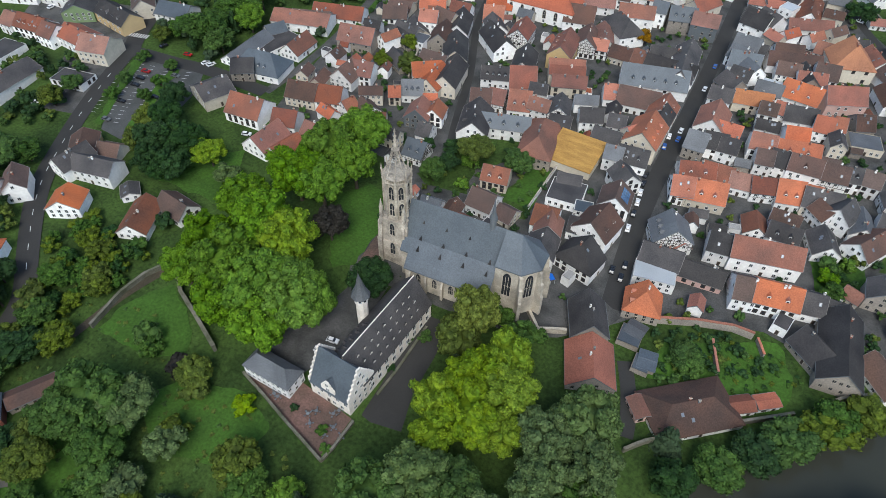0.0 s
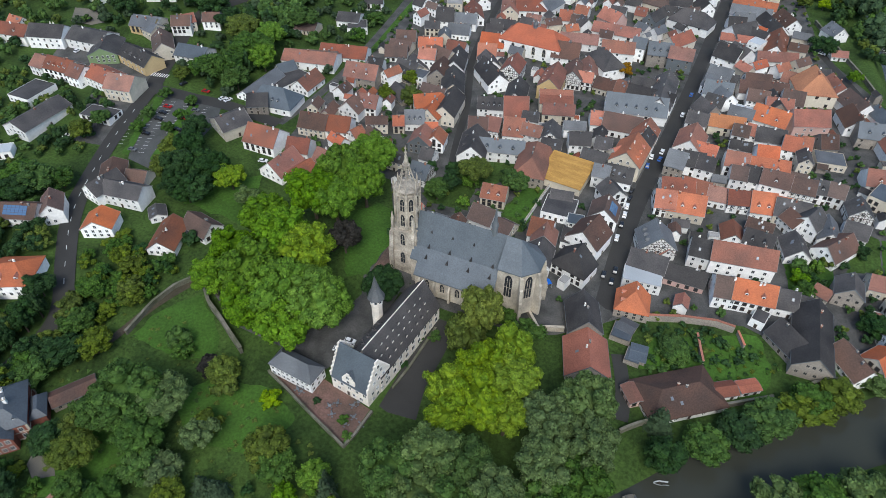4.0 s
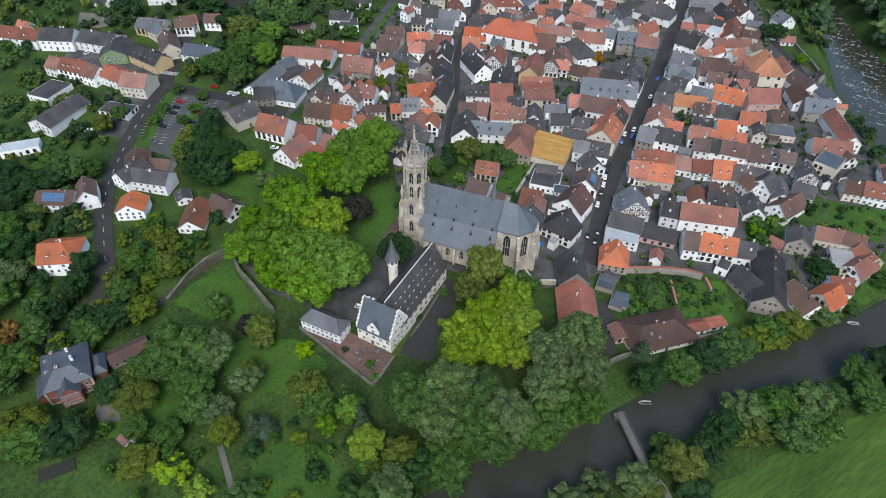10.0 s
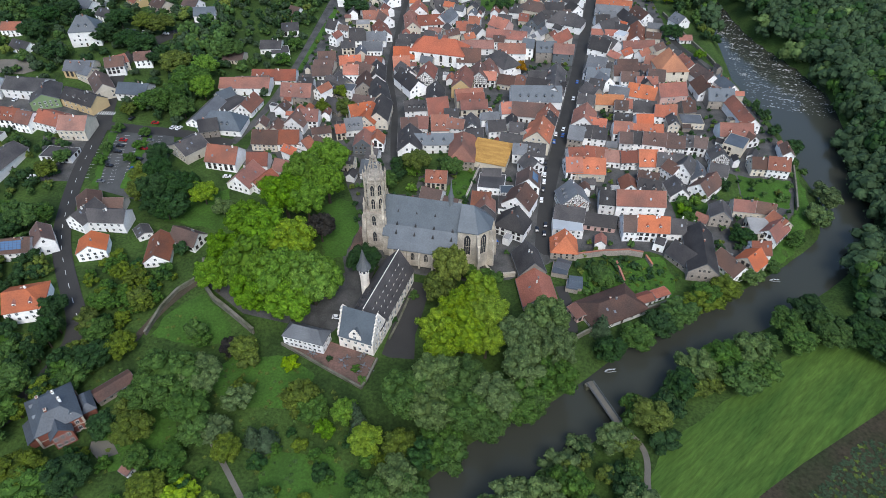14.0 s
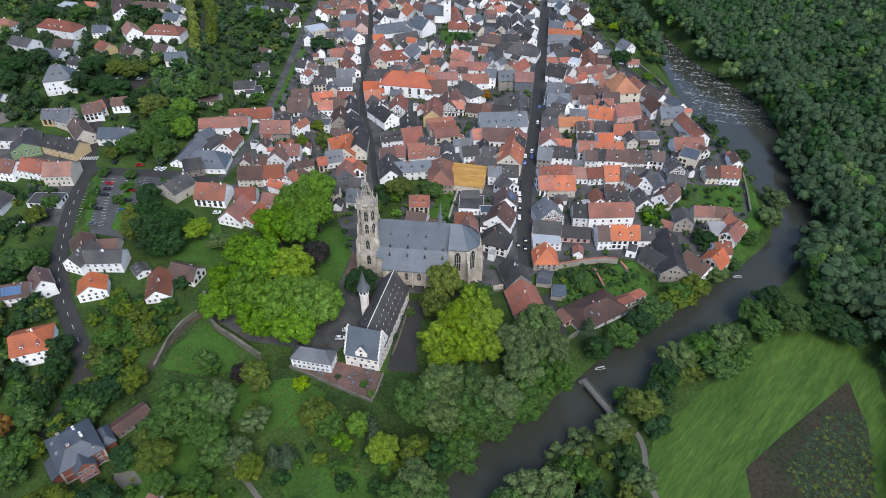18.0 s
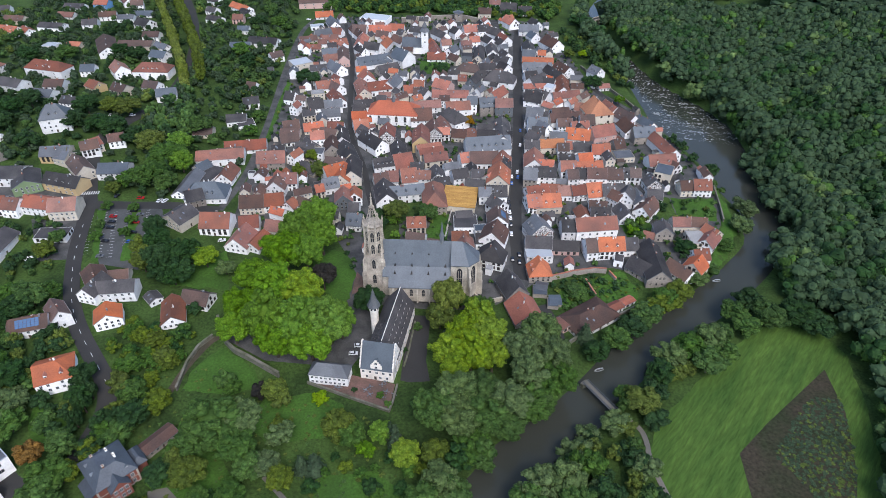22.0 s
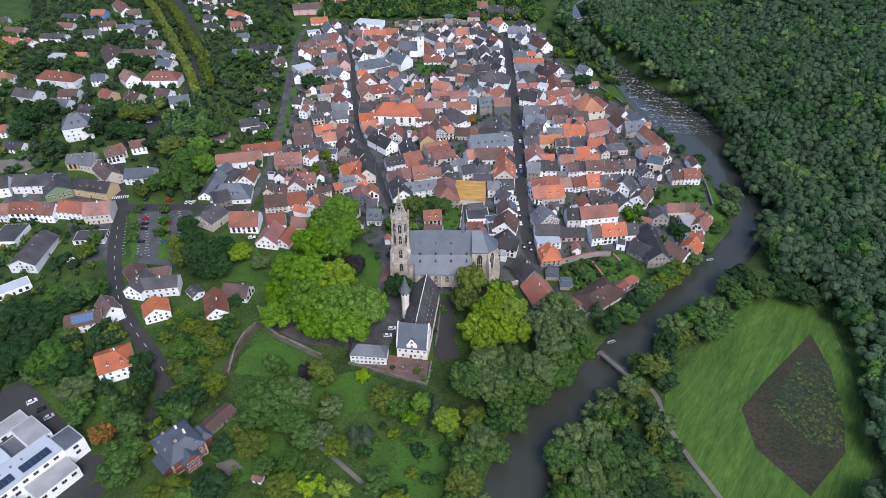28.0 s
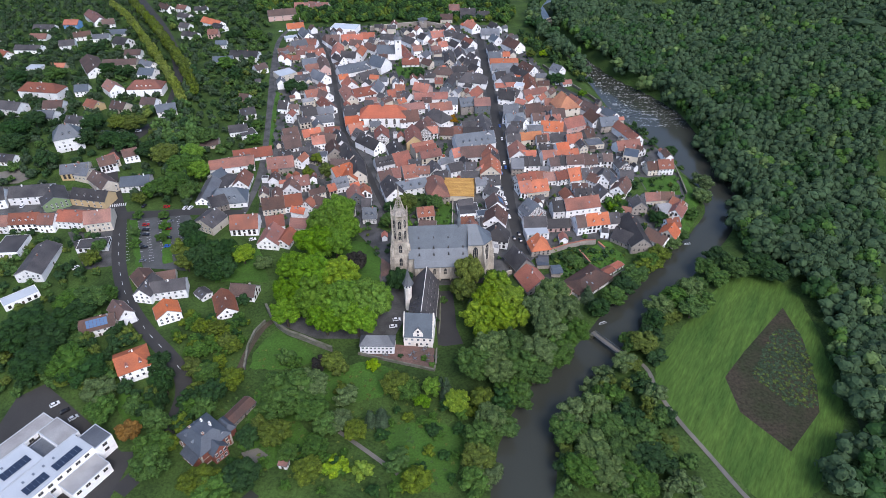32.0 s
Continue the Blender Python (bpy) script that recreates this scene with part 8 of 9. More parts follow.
# ---- the brick villa in its garden ----
def brick_villa():
    z = land(-88, -112.6)
    t = empty("brick_villa", pose(-88.6, -112.4, z, 0, 0, -42), "red brick villa with stone trim and hipped slate roof", "villa")
    claim(-88.6, -112.4, -42, 20, 18)
    L, w, e = 17.2, 15.0, 7.6

    def hip(name, x0, x1, y0, y1, lo, hi, k, mat):
        """A hipped roof with a flat top of its own, on a thin eaves board."""
        bm = bmesh.new()
        low, up, top = ([bm.verts.new((x, y, zz)) for x, y in ((x0 + o, y0 + o), (x1 - o, y0 + o), (x1 - o, y1 - o), (x0 + o, y1 - o))] for o, zz in ((0, lo), (0, lo + 0.25), (k, hi)))
        for a, b in ((low, up), (up, top)):
            for i in range(4):
                bm.faces.new((a[i], a[(i + 1) % 4], b[(i + 1) % 4], b[i]))
        bm.faces.new(top)
        bm.faces.new(low[::-1])
        return part(name, bm, mat, t)

    def block(name, x0, x1, y0, y1, z0, z1, mat, label=""):
        bm = bmesh.new()
        box(bm, x0, x1, y0, y1, z0, z1)
        return part(name, bm, mat, t, label)

    block("wall", -L / 2, L / 2, -w / 2, w / 2, -1.5, e, WALLS["brick"])
    block("plinth", -L / 2 - 0.12, L / 2 + 0.12, -w / 2 - 0.12, w / 2 + 0.12, -1.6, 0.7, PALE_STONE, "pale stone plinth")
    block("string_course", -L / 2 - 0.1, L / 2 + 0.1, -w / 2 - 0.1, w / 2 + 0.1, 3.7, 4.0, PALE_STONE, "pale stone string course")
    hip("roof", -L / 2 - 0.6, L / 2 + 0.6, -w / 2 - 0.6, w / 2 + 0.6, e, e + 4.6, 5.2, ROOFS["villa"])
    block("bay_wall", L / 2 - 2.0, L / 2 + 3.4, -3.6, 3.2, -1.5, 6.4, WALLS["brick"])
    bm = bmesh.new()
    prism(bm, [(-4.0, 6.0), (0, 9.8), (4.0, 6.0), (4.0, 6.25), (0, 10.1), (-4.0, 6.25)], L / 2 - 5.0, L / 2 + 3.8, 0, pose(0, -0.2, 0))
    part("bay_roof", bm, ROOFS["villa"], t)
    bm = bmesh.new()
    prism(bm, [(-3.4, 6.4), (3.2, 6.4), (0, 9.7)], L / 2 + 3.1, L / 2 + 3.4, 0, pose(0, -0.2, 0))
    part("bay_gable", bm, WALLS["brick"], t)
    block("porch_wall", -2.5, 6.5, -w / 2 - 3.4, -w / 2, -1.5, 3.4, WALLS["brick"])
    bm = bmesh.new()
    prism(bm, [(-w / 2 - 3.9, 3.4), (-w / 2 + 0.1, 5.6), (-w / 2 + 0.1, 5.85), (-w / 2 - 3.9, 3.65)], -3.0, 7.0)
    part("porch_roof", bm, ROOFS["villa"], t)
    block("annex_wall", -3.5, 5.5, w / 2, w / 2 + 4.6, -1.5, 4.6, WALLS["brick"])
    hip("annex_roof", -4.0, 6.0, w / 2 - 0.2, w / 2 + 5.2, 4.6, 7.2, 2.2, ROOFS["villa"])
    for x, y, h in ((-3.2, 2.2, 13.6), (1.4, 3.4, 14.0), (3.4, -1.6, 13.4), (-4.6, -3.0, 12.8)):
        shared("chimney", CHIMNEYS[1 if h > 13.5 else 0], t, pose(x, y, h - 1.4) @ Matrix.Diagonal((1.5, 1.5, 1, 1)))
    for k, (dx, dy, r) in enumerate(((-4.2, -w / 2 + 1.2, 0), (1.2, -w / 2 + 1.2, 0), (-L / 2 + 1.4, 0.5, 270), (L / 2 - 1.4, 5.0, 90))):
        d = shared("dormer", dormer_mesh("slate")[0], t, pose(dx, dy, e + 0.9, 0, 0, r))
        shared("dormer_roof", dormer_mesh("slate")[1], d, Matrix())
        shared("window", SMALL_WINDOW, d, pose(0, 0, 0.15))
    for f in range(2):
        for i in range(4):
            x = -L / 2 + 2.2 + i * 4.2
            if f or x < -3:
                shared("window", WINDOW, t, pose(x, -w / 2, 1.1 + 3.4 * f) @ Matrix.Diagonal((1.1, 1, 1.3, 1)))
            shared("window", WINDOW, t, pose(-L / 2, -w / 2 + 2.0 + i * 3.6, 1.1 + 3.4 * f, 0, 0, 270) @ Matrix.Diagonal((1.1, 1, 1.3, 1)))
        for i in range(3):
            shared("window", WINDOW, t, pose(L / 2 + 3.42, -2.4 + i * 2.1, 1.1 + 3.4 * f, 0, 0, 90) @ Matrix.Diagonal((1.1, 1, 1.3, 1)))
            shared("window", WINDOW, t, pose(-0.8 + i * 2.8, -w / 2 - 3.4, 1.0, 0, 0, 0)) if f == 0 else None
        shared("window", WINDOW, t, pose(L / 2, 5.4, 1.1 + 3.4 * f, 0, 0, 90) @ Matrix.Diagonal((1.1, 1, 1.3, 1)))
    for sx, sy in ((-1, -1), (1, -1), (1, 1), (-1, 1)):
        block("quoin", sx * L / 2 - 0.35, sx * L / 2 + 0.35, sy * w / 2 - 0.35, sy * w / 2 + 0.35, 0.7, e - 0.02, PALE_STONE, "pale stone corner quoins")


brick_villa()


# ---- the hall church with tall round-headed windows, the far parish church, the gate ----
def tower_block(x, y, half, height, cap, label, wall):
    z = land(x, y)
    claim(x, y, 6, half * 2.4, half * 2.4)
    t = empty("church_tower", pose(x, y, z, 0, 0, 6), label, "tower")
    part("shaft", (bm := bmesh.new(), box(bm, -half, half, -half, half, -1, height))[0], wall, t)
    bm = bmesh.new()
    cone(bm, half * 1.5, half * 0.95, height, height + cap * 0.28, 8)
    cone(bm, half * 0.6, half * 0.6, height + cap * 0.28, height + cap * 0.5, 8)
    cone(bm, half * 0.8, 0.0, height + cap * 0.5, height + cap, 8)
    part("cap", bm, ROOFS["grey"], t)
    for k in range(4):
        shared("window", WINDOW, t, pose(0, 0, 0, 0, 0, 90 * k) @ pose(0, -half, height - 3.5) @ Matrix.Diagonal((1.2, 1, 1.6, 1)))
        shared("window", WINDOW, t, pose(0, 0, 0, 0, 0, 90 * k) @ pose(0, -half, height - 10))
    return t


def hall(x, y, turn, L, w, e, h):
    """The large white hall church with a hipped red roof and a little lantern."""
    t = house(x, y, turn, L, w, e, h, "orange", "white", "hip", windows=False, name="hall_church", label="large white hall church with red hipped roof and lantern")
    arch = gothic_window("round_headed_window", 1.7, 4.4, 2)
    for i in range(6):
        shared("tall_window", arch, t, pose(-L / 2 + 2.6 + i * (L - 5.2) / 5, -w / 2, 3.2))
        shared("window", WINDOW, t, pose(-L / 2 + 2.6 + i * (L - 5.2) / 5, -w / 2, 0.9))
    for i in range(3):
        shared("tall_window", arch, t, pose(L / 2, -5 + i * 5, 3.2, 0, 0, 90))
    bm = bmesh.new()
    cone(bm, 1.5, 1.5, h - 0.6, h + 1.8, 8)
    lantern = part("lantern", bm, WALLS["slate"], t)
    bm = bmesh.new()
    cone(bm, 1.9, 0.7, h + 1.8, h + 3.0, 8)
    cone(bm, 0.7, 0.0, h + 3.0, h + 5.0, 8)
    part("lantern_cap", bm, ROOFS["grey"], lantern)


def open_roof(x, y, turn, L, w):
    """A barn roof stripped to new golden boards and battens."""
    z = land(x, y)
    claim(x, y, turn, L + 1, w + 1)
    t = empty("barn", pose(x, y, z, 0, 0, turn), "barn with a golden new boarded roof under repair", "barn", "houses of the town")
    bm = bmesh.new()
    prism(bm, [(-w / 2, -1), (w / 2, -1), (w / 2, 6.6), (-w / 2, 3.6)], -L / 2, L / 2)
    part("wall", bm, WALLS["cream"], t)
    bm = bmesh.new()
    prism(bm, [(-w / 2 - 0.4, 3.5), (w / 2 + 0.3, 6.7), (w / 2 + 0.3, 6.95), (-w / 2 - 0.4, 3.75)], -L / 2 - 0.3, L / 2 + 0.3)
    part("roof", bm, ROOFS["gold"], t)
    n = 12
    slope = math.atan2(3.2, w + 0.7)
    bm = bmesh.new()
    box(bm, -L / 2 - 0.2, L / 2 + 0.2, -0.06, 0.06, 0, 0.07)
    batten = mesh_of("batten", bm, ROOFS["gold"])
    for i in range(n):
        u = (i + 0.5) / n
        shared("batten", batten, t, pose(0, -w / 2 - 0.4 + (w + 0.7) * u, 3.77 + 3.2 * u) @ Matrix.Rotation(slope, 4, "X"))


def wall_line(points, height, thick, mat, coping, label):
    """A garden or town wall along a line, with its coping; lengths of about four metres."""
    pts = resample(points, 4)
    bm, top = bmesh.new(), bmesh.new()
    sides = []
    for i, (x, y) in enumerate(pts):
        (ax, ay), (bx, by) = pts[max(0, i - 1)], pts[min(len(pts) - 1, i + 1)]
        d = math.hypot(bx - ax, by - ay) or 1
        sides.append((x, y, -(by - ay) / d, (bx - ax) / d, land(x, y) + noise.noise((x * 0.2, y * 0.2, 0)) * 0.25))
    for b, half, lo, hi in ((bm, thick / 2, -1.2, height), (top, thick / 2 + 0.12, height - 0.02, height + 0.22)):
        rows = [[b.verts.new((x + nx * s * half, y + ny * s * half, z + k)) for s, k in ((-1, lo), (1, lo), (1, hi), (-1, hi))] for x, y, nx, ny, z in sides]
        for p, q in zip(rows, rows[1:]):
            for k in range(4):
                b.faces.new((p[k], p[(k + 1) % 4], q[(k + 1) % 4], q[k]))
        b.faces.new(rows[0])
        b.faces.new(rows[-1][::-1])
        bmesh.ops.recalc_face_normals(b, faces=b.faces[:])
    t = empty("garden_wall", Matrix(), label, "wall")
    part("masonry", bm, mat, t)
    part("coping", top, coping, t)


def footbridge(ax, ay, bx, by, z):
    L = math.hypot(bx - ax, by - ay)
    t = empty("footbridge", pose((ax + bx) / 2, (ay + by) / 2, z, 0, 0, math.degrees(math.atan2(by - ay, bx - ax))), "grey steel lattice footbridge across the river", "bridge")
    steel = WALLS["slate"]
    bm = bmesh.new()
    box(bm, -L / 2 - 1, L / 2 + 1, -1.3, 1.3, -0.25, 0)
    part("deck", bm, GRAVEL, t, "grey plank deck")
    n = int(L / 1.6)
    for side in (-1, 1):
        bm = bmesh.new()
        y = side * 1.35
        for zz in (0.0, 1.15):
            box(bm, -L / 2, L / 2, y - 0.07, y + 0.07, zz, zz + 0.14)
        for i in range(n + 1):
            x = -L / 2 + L * i / n
            box(bm, x - 0.05, x + 0.05, y - 0.05, y + 0.05, 0.1, 1.2)
            if i < n:
                m = pose(x + L / n / 2, y, 0.62, 0, -math.degrees(math.atan2(1.1, L / n)) * (1 if i % 2 else -1))
                box(bm, -0.95, 0.95, -0.04, 0.04, -0.05, 0.05, 0, m)
        part("railing", bm, WALLS["slate"], t, "grey steel lattice railing")
    for side in (-1, 1):
        bm = bmesh.new()
        box(bm, side * L / 2 - 0.9, side * L / 2 + 0.9, -2, 2, -4, -0.26)
        part("abutment", bm, OLD_STONE, t)


def stone_bridge(ax, ay, bx, by, z):
    L = math.hypot(bx - ax, by - ay)
    t = empty("road_bridge", pose((ax + bx) / 2, (ay + by) / 2, z, 0, 0, math.degrees(math.atan2(by - ay, bx - ax))), "pale stone arched road bridge upstream", "bridge")
    bm = bmesh.new()
    box(bm, -L / 2 - 6, L / 2 + 6, -3.2, 3.2, -0.9, 0)
    part("deck", bm, PALE_STONE, t)
    bm = bmesh.new()
    box(bm, -L / 2 - 6, L / 2 + 6, -2.7, 2.7, 0.01, 0.06)
    part("roadway", bm, ASPHALT, t)
    for side in (-1, 1):
        bm = bmesh.new()
        box(bm, -L / 2 - 6, L / 2 + 6, side * 3.0 - 0.18, side * 3.0 + 0.18, 0.0, 1.0)
        part("parapet", bm, PALE_STONE, t)
    for i in range(4):
        bm = bmesh.new()
        x = -L / 2 + L * i / 3
        box(bm, x - 0.9, x + 0.9, -3.3, 3.3, -9, -0.9)
        part("pier", bm, PALE_STONE, t)


def modern_block(u0, u1, v0, v1, h, roof, panels=()):
    """A flat-roofed block of the clinic; u runs along the main wing, v across it."""
    turn = 236.0
    ax, ay = math.cos(radians(turn)), math.sin(radians(turn))
    u, v, L, w = (u0 + u1) / 2, (v0 + v1) / 2, u1 - u0, v1 - v0
    x, y = -134.3 + u * ax - v * ay, -117.4 + u * ay + v * ax
    z = -7.8 - land(x, y)
    t = house(x, y, turn, L, w, h + z, h + z, roof, "white", "flat", windows=False, group="blocks of the modern clinic", name="modern_building", label=f"white rendered modern block with flat {ROOF_WORDS[roof]} roof")
    bm = bmesh.new()
    for a, b, c, d in ((-L / 2 - 0.06, L / 2 + 0.06, -w / 2 - 0.06, -w / 2 + 0.32), (-L / 2 - 0.06, L / 2 + 0.06, w / 2 - 0.32, w / 2 + 0.06), (-L / 2 - 0.06, -L / 2 + 0.32, -w / 2 + 0.32, w / 2 - 0.32), (L / 2 - 0.32, L / 2 + 0.06, -w / 2 + 0.32, w / 2 - 0.32)):
        box(bm, a, b, c, d, h + z - 0.02, h + z + 0.1)
    part("parapet_cap", bm, ROOFS["white"], t, "pale metal parapet cap")
    for face, (length, off) in enumerate(((L, w / 2), (w, L / 2), (L, w / 2), (w, L / 2))):
        if face not in (2, 3):
            continue
        n = max(1, int(length / 4.4))
        for f in range(max(1, int(h / 3.3))):
            for i in range(n):
                p = ((i + 0.5) / n - 0.5) * length * 0.94
                px, py, r = ((p, -off, 0), (off, p, 90), (-p, off, 180), (-off, -p, 270))[face]
                shared("window", DARK_WINDOW, t, pose(px, py, h + z - 2.5 - f * 3.3, 0, 0, r) @ Matrix.Diagonal((1.9, 1, 1.15, 1)))
    if panels:
        bm = bmesh.new()
        box(bm, -0.98, 0.98, -0.5, 0.5, 0.25, 0.3)
        panel = mesh_of("solar_panel", bm, DARK_SOLAR)
        for py in panels:
            for i in range(11):
                shared("solar_panel", panel, t, pose(-L / 2 + 4 + i * 2.02 + 3.0 * (i > 5), py, h + z, -6, 0, 0))
        for i in range(4):
            shared("skylight", SKYLIGHT_MESH, t, pose(-L / 2 + 12 + i * 4.5, -3.4, h + z + 0.05, -90, 0, 0))
    return t


CAR_PAINT = {k: material(k + "_car_paint", c, c, 0.25, 0.02, 0.02, 1, 0) for k, c in
             dict(white=(0.72, 0.72, 0.72), blue=(0.03, 0.09, 0.30), black=(0.016, 0.017, 0.02), red=(0.32, 0.02, 0.02), grey=(0.12, 0.125, 0.13), silver=(0.42, 0.43, 0.45)).items()}
RUBBER = material("tyre_rubber", (0.015, 0.015, 0.016), None, 0.9, 0.1, 0.1, 1, 0)
CAR_MESHES = {}


def car(x, y, turn, colour):
    if colour not in CAR_MESHES:
        bm = bmesh.new()
        prism(bm, [(-2.15, 0.28), (2.15, 0.28), (2.15, 0.72), (1.95, 0.86), (1.0, 0.98), (-1.9, 1.0), (-2.15, 0.8)], -0.88, 0.88, 0, Matrix.Rotation(radians(-90), 4, "Z"))
        bmesh.ops.bevel(bm, geom=bm.edges[:], offset=0.06, segments=1, affect="EDGES")
        body = mesh_of("body", bm, CAR_PAINT[colour])
        bm = bmesh.new()
        vs = prism(bm, [(-1.85, 0.98), (1.05, 0.97), (0.35, 1.42), (-1.35, 1.45)], -0.74, 0.74, 0, Matrix.Rotation(radians(-90), 4, "Z"))
        cabin = mesh_of("glasshouse", bm, PANE)
        bm = bmesh.new()
        prism(bm, [(-1.38, 1.44), (0.32, 1.41), (0.28, 1.49), (-1.32, 1.52)], -0.68, 0.68, 0, Matrix.Rotation(radians(-90), 4, "Z"))
        top = mesh_of("car_roof", bm, CAR_PAINT[colour])
        bm = bmesh.new()
        cone(bm, 0.32, 0.32, -0.1, 0.1, 10, 0, Matrix.Rotation(radians(90), 4, "X"))
        CAR_MESHES[colour] = body, cabin, top, mesh_of("wheel", bm, RUBBER)
    body, cabin, top, wheel = CAR_MESHES[colour]
    t = empty("car", pose(x, y, land(x, y) + 0.28, 0, 0, turn), f"{colour} parked car on the paving", "car", "parked cars")
    shared("body", body, t, Matrix())
    shared("glasshouse", cabin, t, Matrix())
    shared("car_roof", top, t, Matrix())
    for sx in (-1.3, 1.3):
        for sy in (-0.82, 0.82):
            shared("wheel", wheel, t, pose(sx, sy, 0.32))


def zebra(ax, ay, bx, by):
    t = empty("zebra_crossing", Matrix(), "white zebra crossing stripes on the road", "road marking", kind="structure")
    d = math.hypot(bx - ax, by - ay)
    ux, uy = (bx - ax) / d, (by - ay) / d
    for i in range(8):
        bm = bmesh.new()
        cx, cy = ax + ux * d * (i + 0.5) / 8, ay + uy * d * (i + 0.5) / 8
        strip(bm, [(cx - uy * 1.8, cy + ux * 1.8), (cx + uy * 1.8, cy - ux * 1.8)], -0.30, 0.30, 0.42)
        part("stripe", bm, LINE, t)


def lane_marks(points):
    t = empty("lane_marking", Matrix(), "broken white centre line on the road", "road marking", kind="structure")
    pts = resample(smooth(points), 1.0)
    for i in range(0, len(pts) - 4, 9):
        bm = bmesh.new()
        strip(bm, pts[i:i + 4], -0.1, 0.1, 0.40)
        part("dash", bm, LINE, t)


def bay_marks(rows):
    """White lines between the bays, on both sides of each row's line."""
    t = empty("bay_marking", Matrix(), "white painted lines between the parking bays", "road marking", kind="structure")
    for (ax, ay), (bx, by) in rows:
        d = math.hypot(bx - ax, by - ay)
        ux, uy = (bx - ax) / d, (by - ay) / d
        for i in range(int(d / 2.6)):
            cx, cy = ax + ux * 2.6 * i, ay + uy * 2.6 * i
            bm = bmesh.new()
            strip(bm, [(cx - uy * 5.0, cy + ux * 5.0), (cx - uy * 2.4, cy + ux * 2.4)], -0.07, 0.07, 0.26)
            strip(bm, [(cx + uy * 2.4, cy - ux * 2.4), (cx + uy * 5.0, cy - ux * 5.0)], -0.07, 0.07, 0.26)
            part("bay_line", bm, LINE, t)


def rapids(outline):
    """White water over the stony bed: curved ledges of broken crests, and loose ones between."""
    rng = random.Random(21)
    bm = bmesh.new()

    def crest(x, y, turn, a, h):
        if inside(x, y, outline) and river_off(x, y) < river_half(y) - 0.5:
            prism(bm, [(-0.12, -0.1), (0.14, -0.1), (0.03, h)], -a, a, 0, pose(x, y, WATER + 0.17, 0, 0, turn))

    for i in range(17):
        y0, bow = 196 + i * 9.5 + rng.uniform(-2, 2), rng.uniform(4, 11)
        lean = rng.uniform(-0.35, 0.1)
        for k in range(110):
            u = rng.uniform(-1, 1)
            if noise.noise((u * 5, i * 3.7, 0)) > 0.02:
                x = 226 + u * 36 - max(0, y0 - 250) * 0.26
                crest(x, y0 + bow * u * u + lean * u * 20 + rng.gauss(0, 0.9), math.degrees(math.atan2(2 * bow * u + lean * 20, 36)) + rng.uniform(-20, 20), rng.uniform(0.15, 0.8), rng.uniform(0.05, 0.16))
    for k in range(1700):
        crest(rng.uniform(184, 262), rng.uniform(180, 372), rng.uniform(-30, 30), rng.uniform(0.15, 0.6), rng.uniform(0.03, 0.1))
    tagged(part("rapids", bm, FOAM, None), "white crests of the rapids below the weir", "rapids", kind="stuff")


# ---- small things by the palace and the river ----
CAFE = {}


def cafe_set(x, y):
    """A dark terrace table with four chairs round it, each a thing."""
    if not CAFE:
        bm = bmesh.new()
        cone(bm, 0.6, 0.6, 0.7, 0.745, 12)
        CAFE["top"] = mesh_of("tabletop", bm, WALLS["slate"])
        bm = bmesh.new()
        cone(bm, 0.05, 0.05, 0.03, 0.7, 6)
        cone(bm, 0.3, 0.26, 0, 0.04, 8)
        CAFE["foot"] = mesh_of("pedestal", bm, DARK_WOOD)
        bm = bmesh.new()
        box(bm, -0.24, 0.24, -0.24, 0.24, 0.42, 0.46)
        CAFE["seat"] = mesh_of("seat", bm, WALLS["slate"])
        bm = bmesh.new()
        box(bm, -0.24, 0.24, 0.2, 0.245, 0.5, 0.9, 0, Matrix.Rotation(radians(-6), 4, "X"))
        CAFE["back"] = mesh_of("backrest", bm, WALLS["slate"])
        bm = bmesh.new()
        box(bm, -0.02, 0.02, -0.02, 0.02, 0, 0.42)
        CAFE["leg"] = mesh_of("leg", bm, DARK_WOOD)
    z = land(x, y) + 0.2
    t = empty("cafe_table", pose(x, y, z), "round dark terrace table on brick paving", "table", "terrace tables")
    shared("tabletop", CAFE["top"], t, Matrix())
    shared("pedestal", CAFE["foot"], t, Matrix())
    turn = DICE.uniform(0, 90)
    for k in range(4):
        a = radians(turn + 90 * k)
        cx, cy = x + 1.05 * math.cos(a), y + 1.05 * math.sin(a)
        ch = empty("cafe_chair", pose(cx, cy, land(cx, cy) + 0.2, 0, 0, turn + 90 * k - 90 + DICE.uniform(-15, 15)), "dark metal terrace chair drawn up to a table", "chair", "terrace chairs")
        shared("seat", CAFE["seat"], ch, Matrix())
        shared("backrest", CAFE["back"], ch, Matrix())
        for i, j in ((-1, -1), (1, -1), (1, 1), (-1, 1)):
            shared("leg", CAFE["leg"], ch, pose(i * 0.21, j * 0.21, 0))


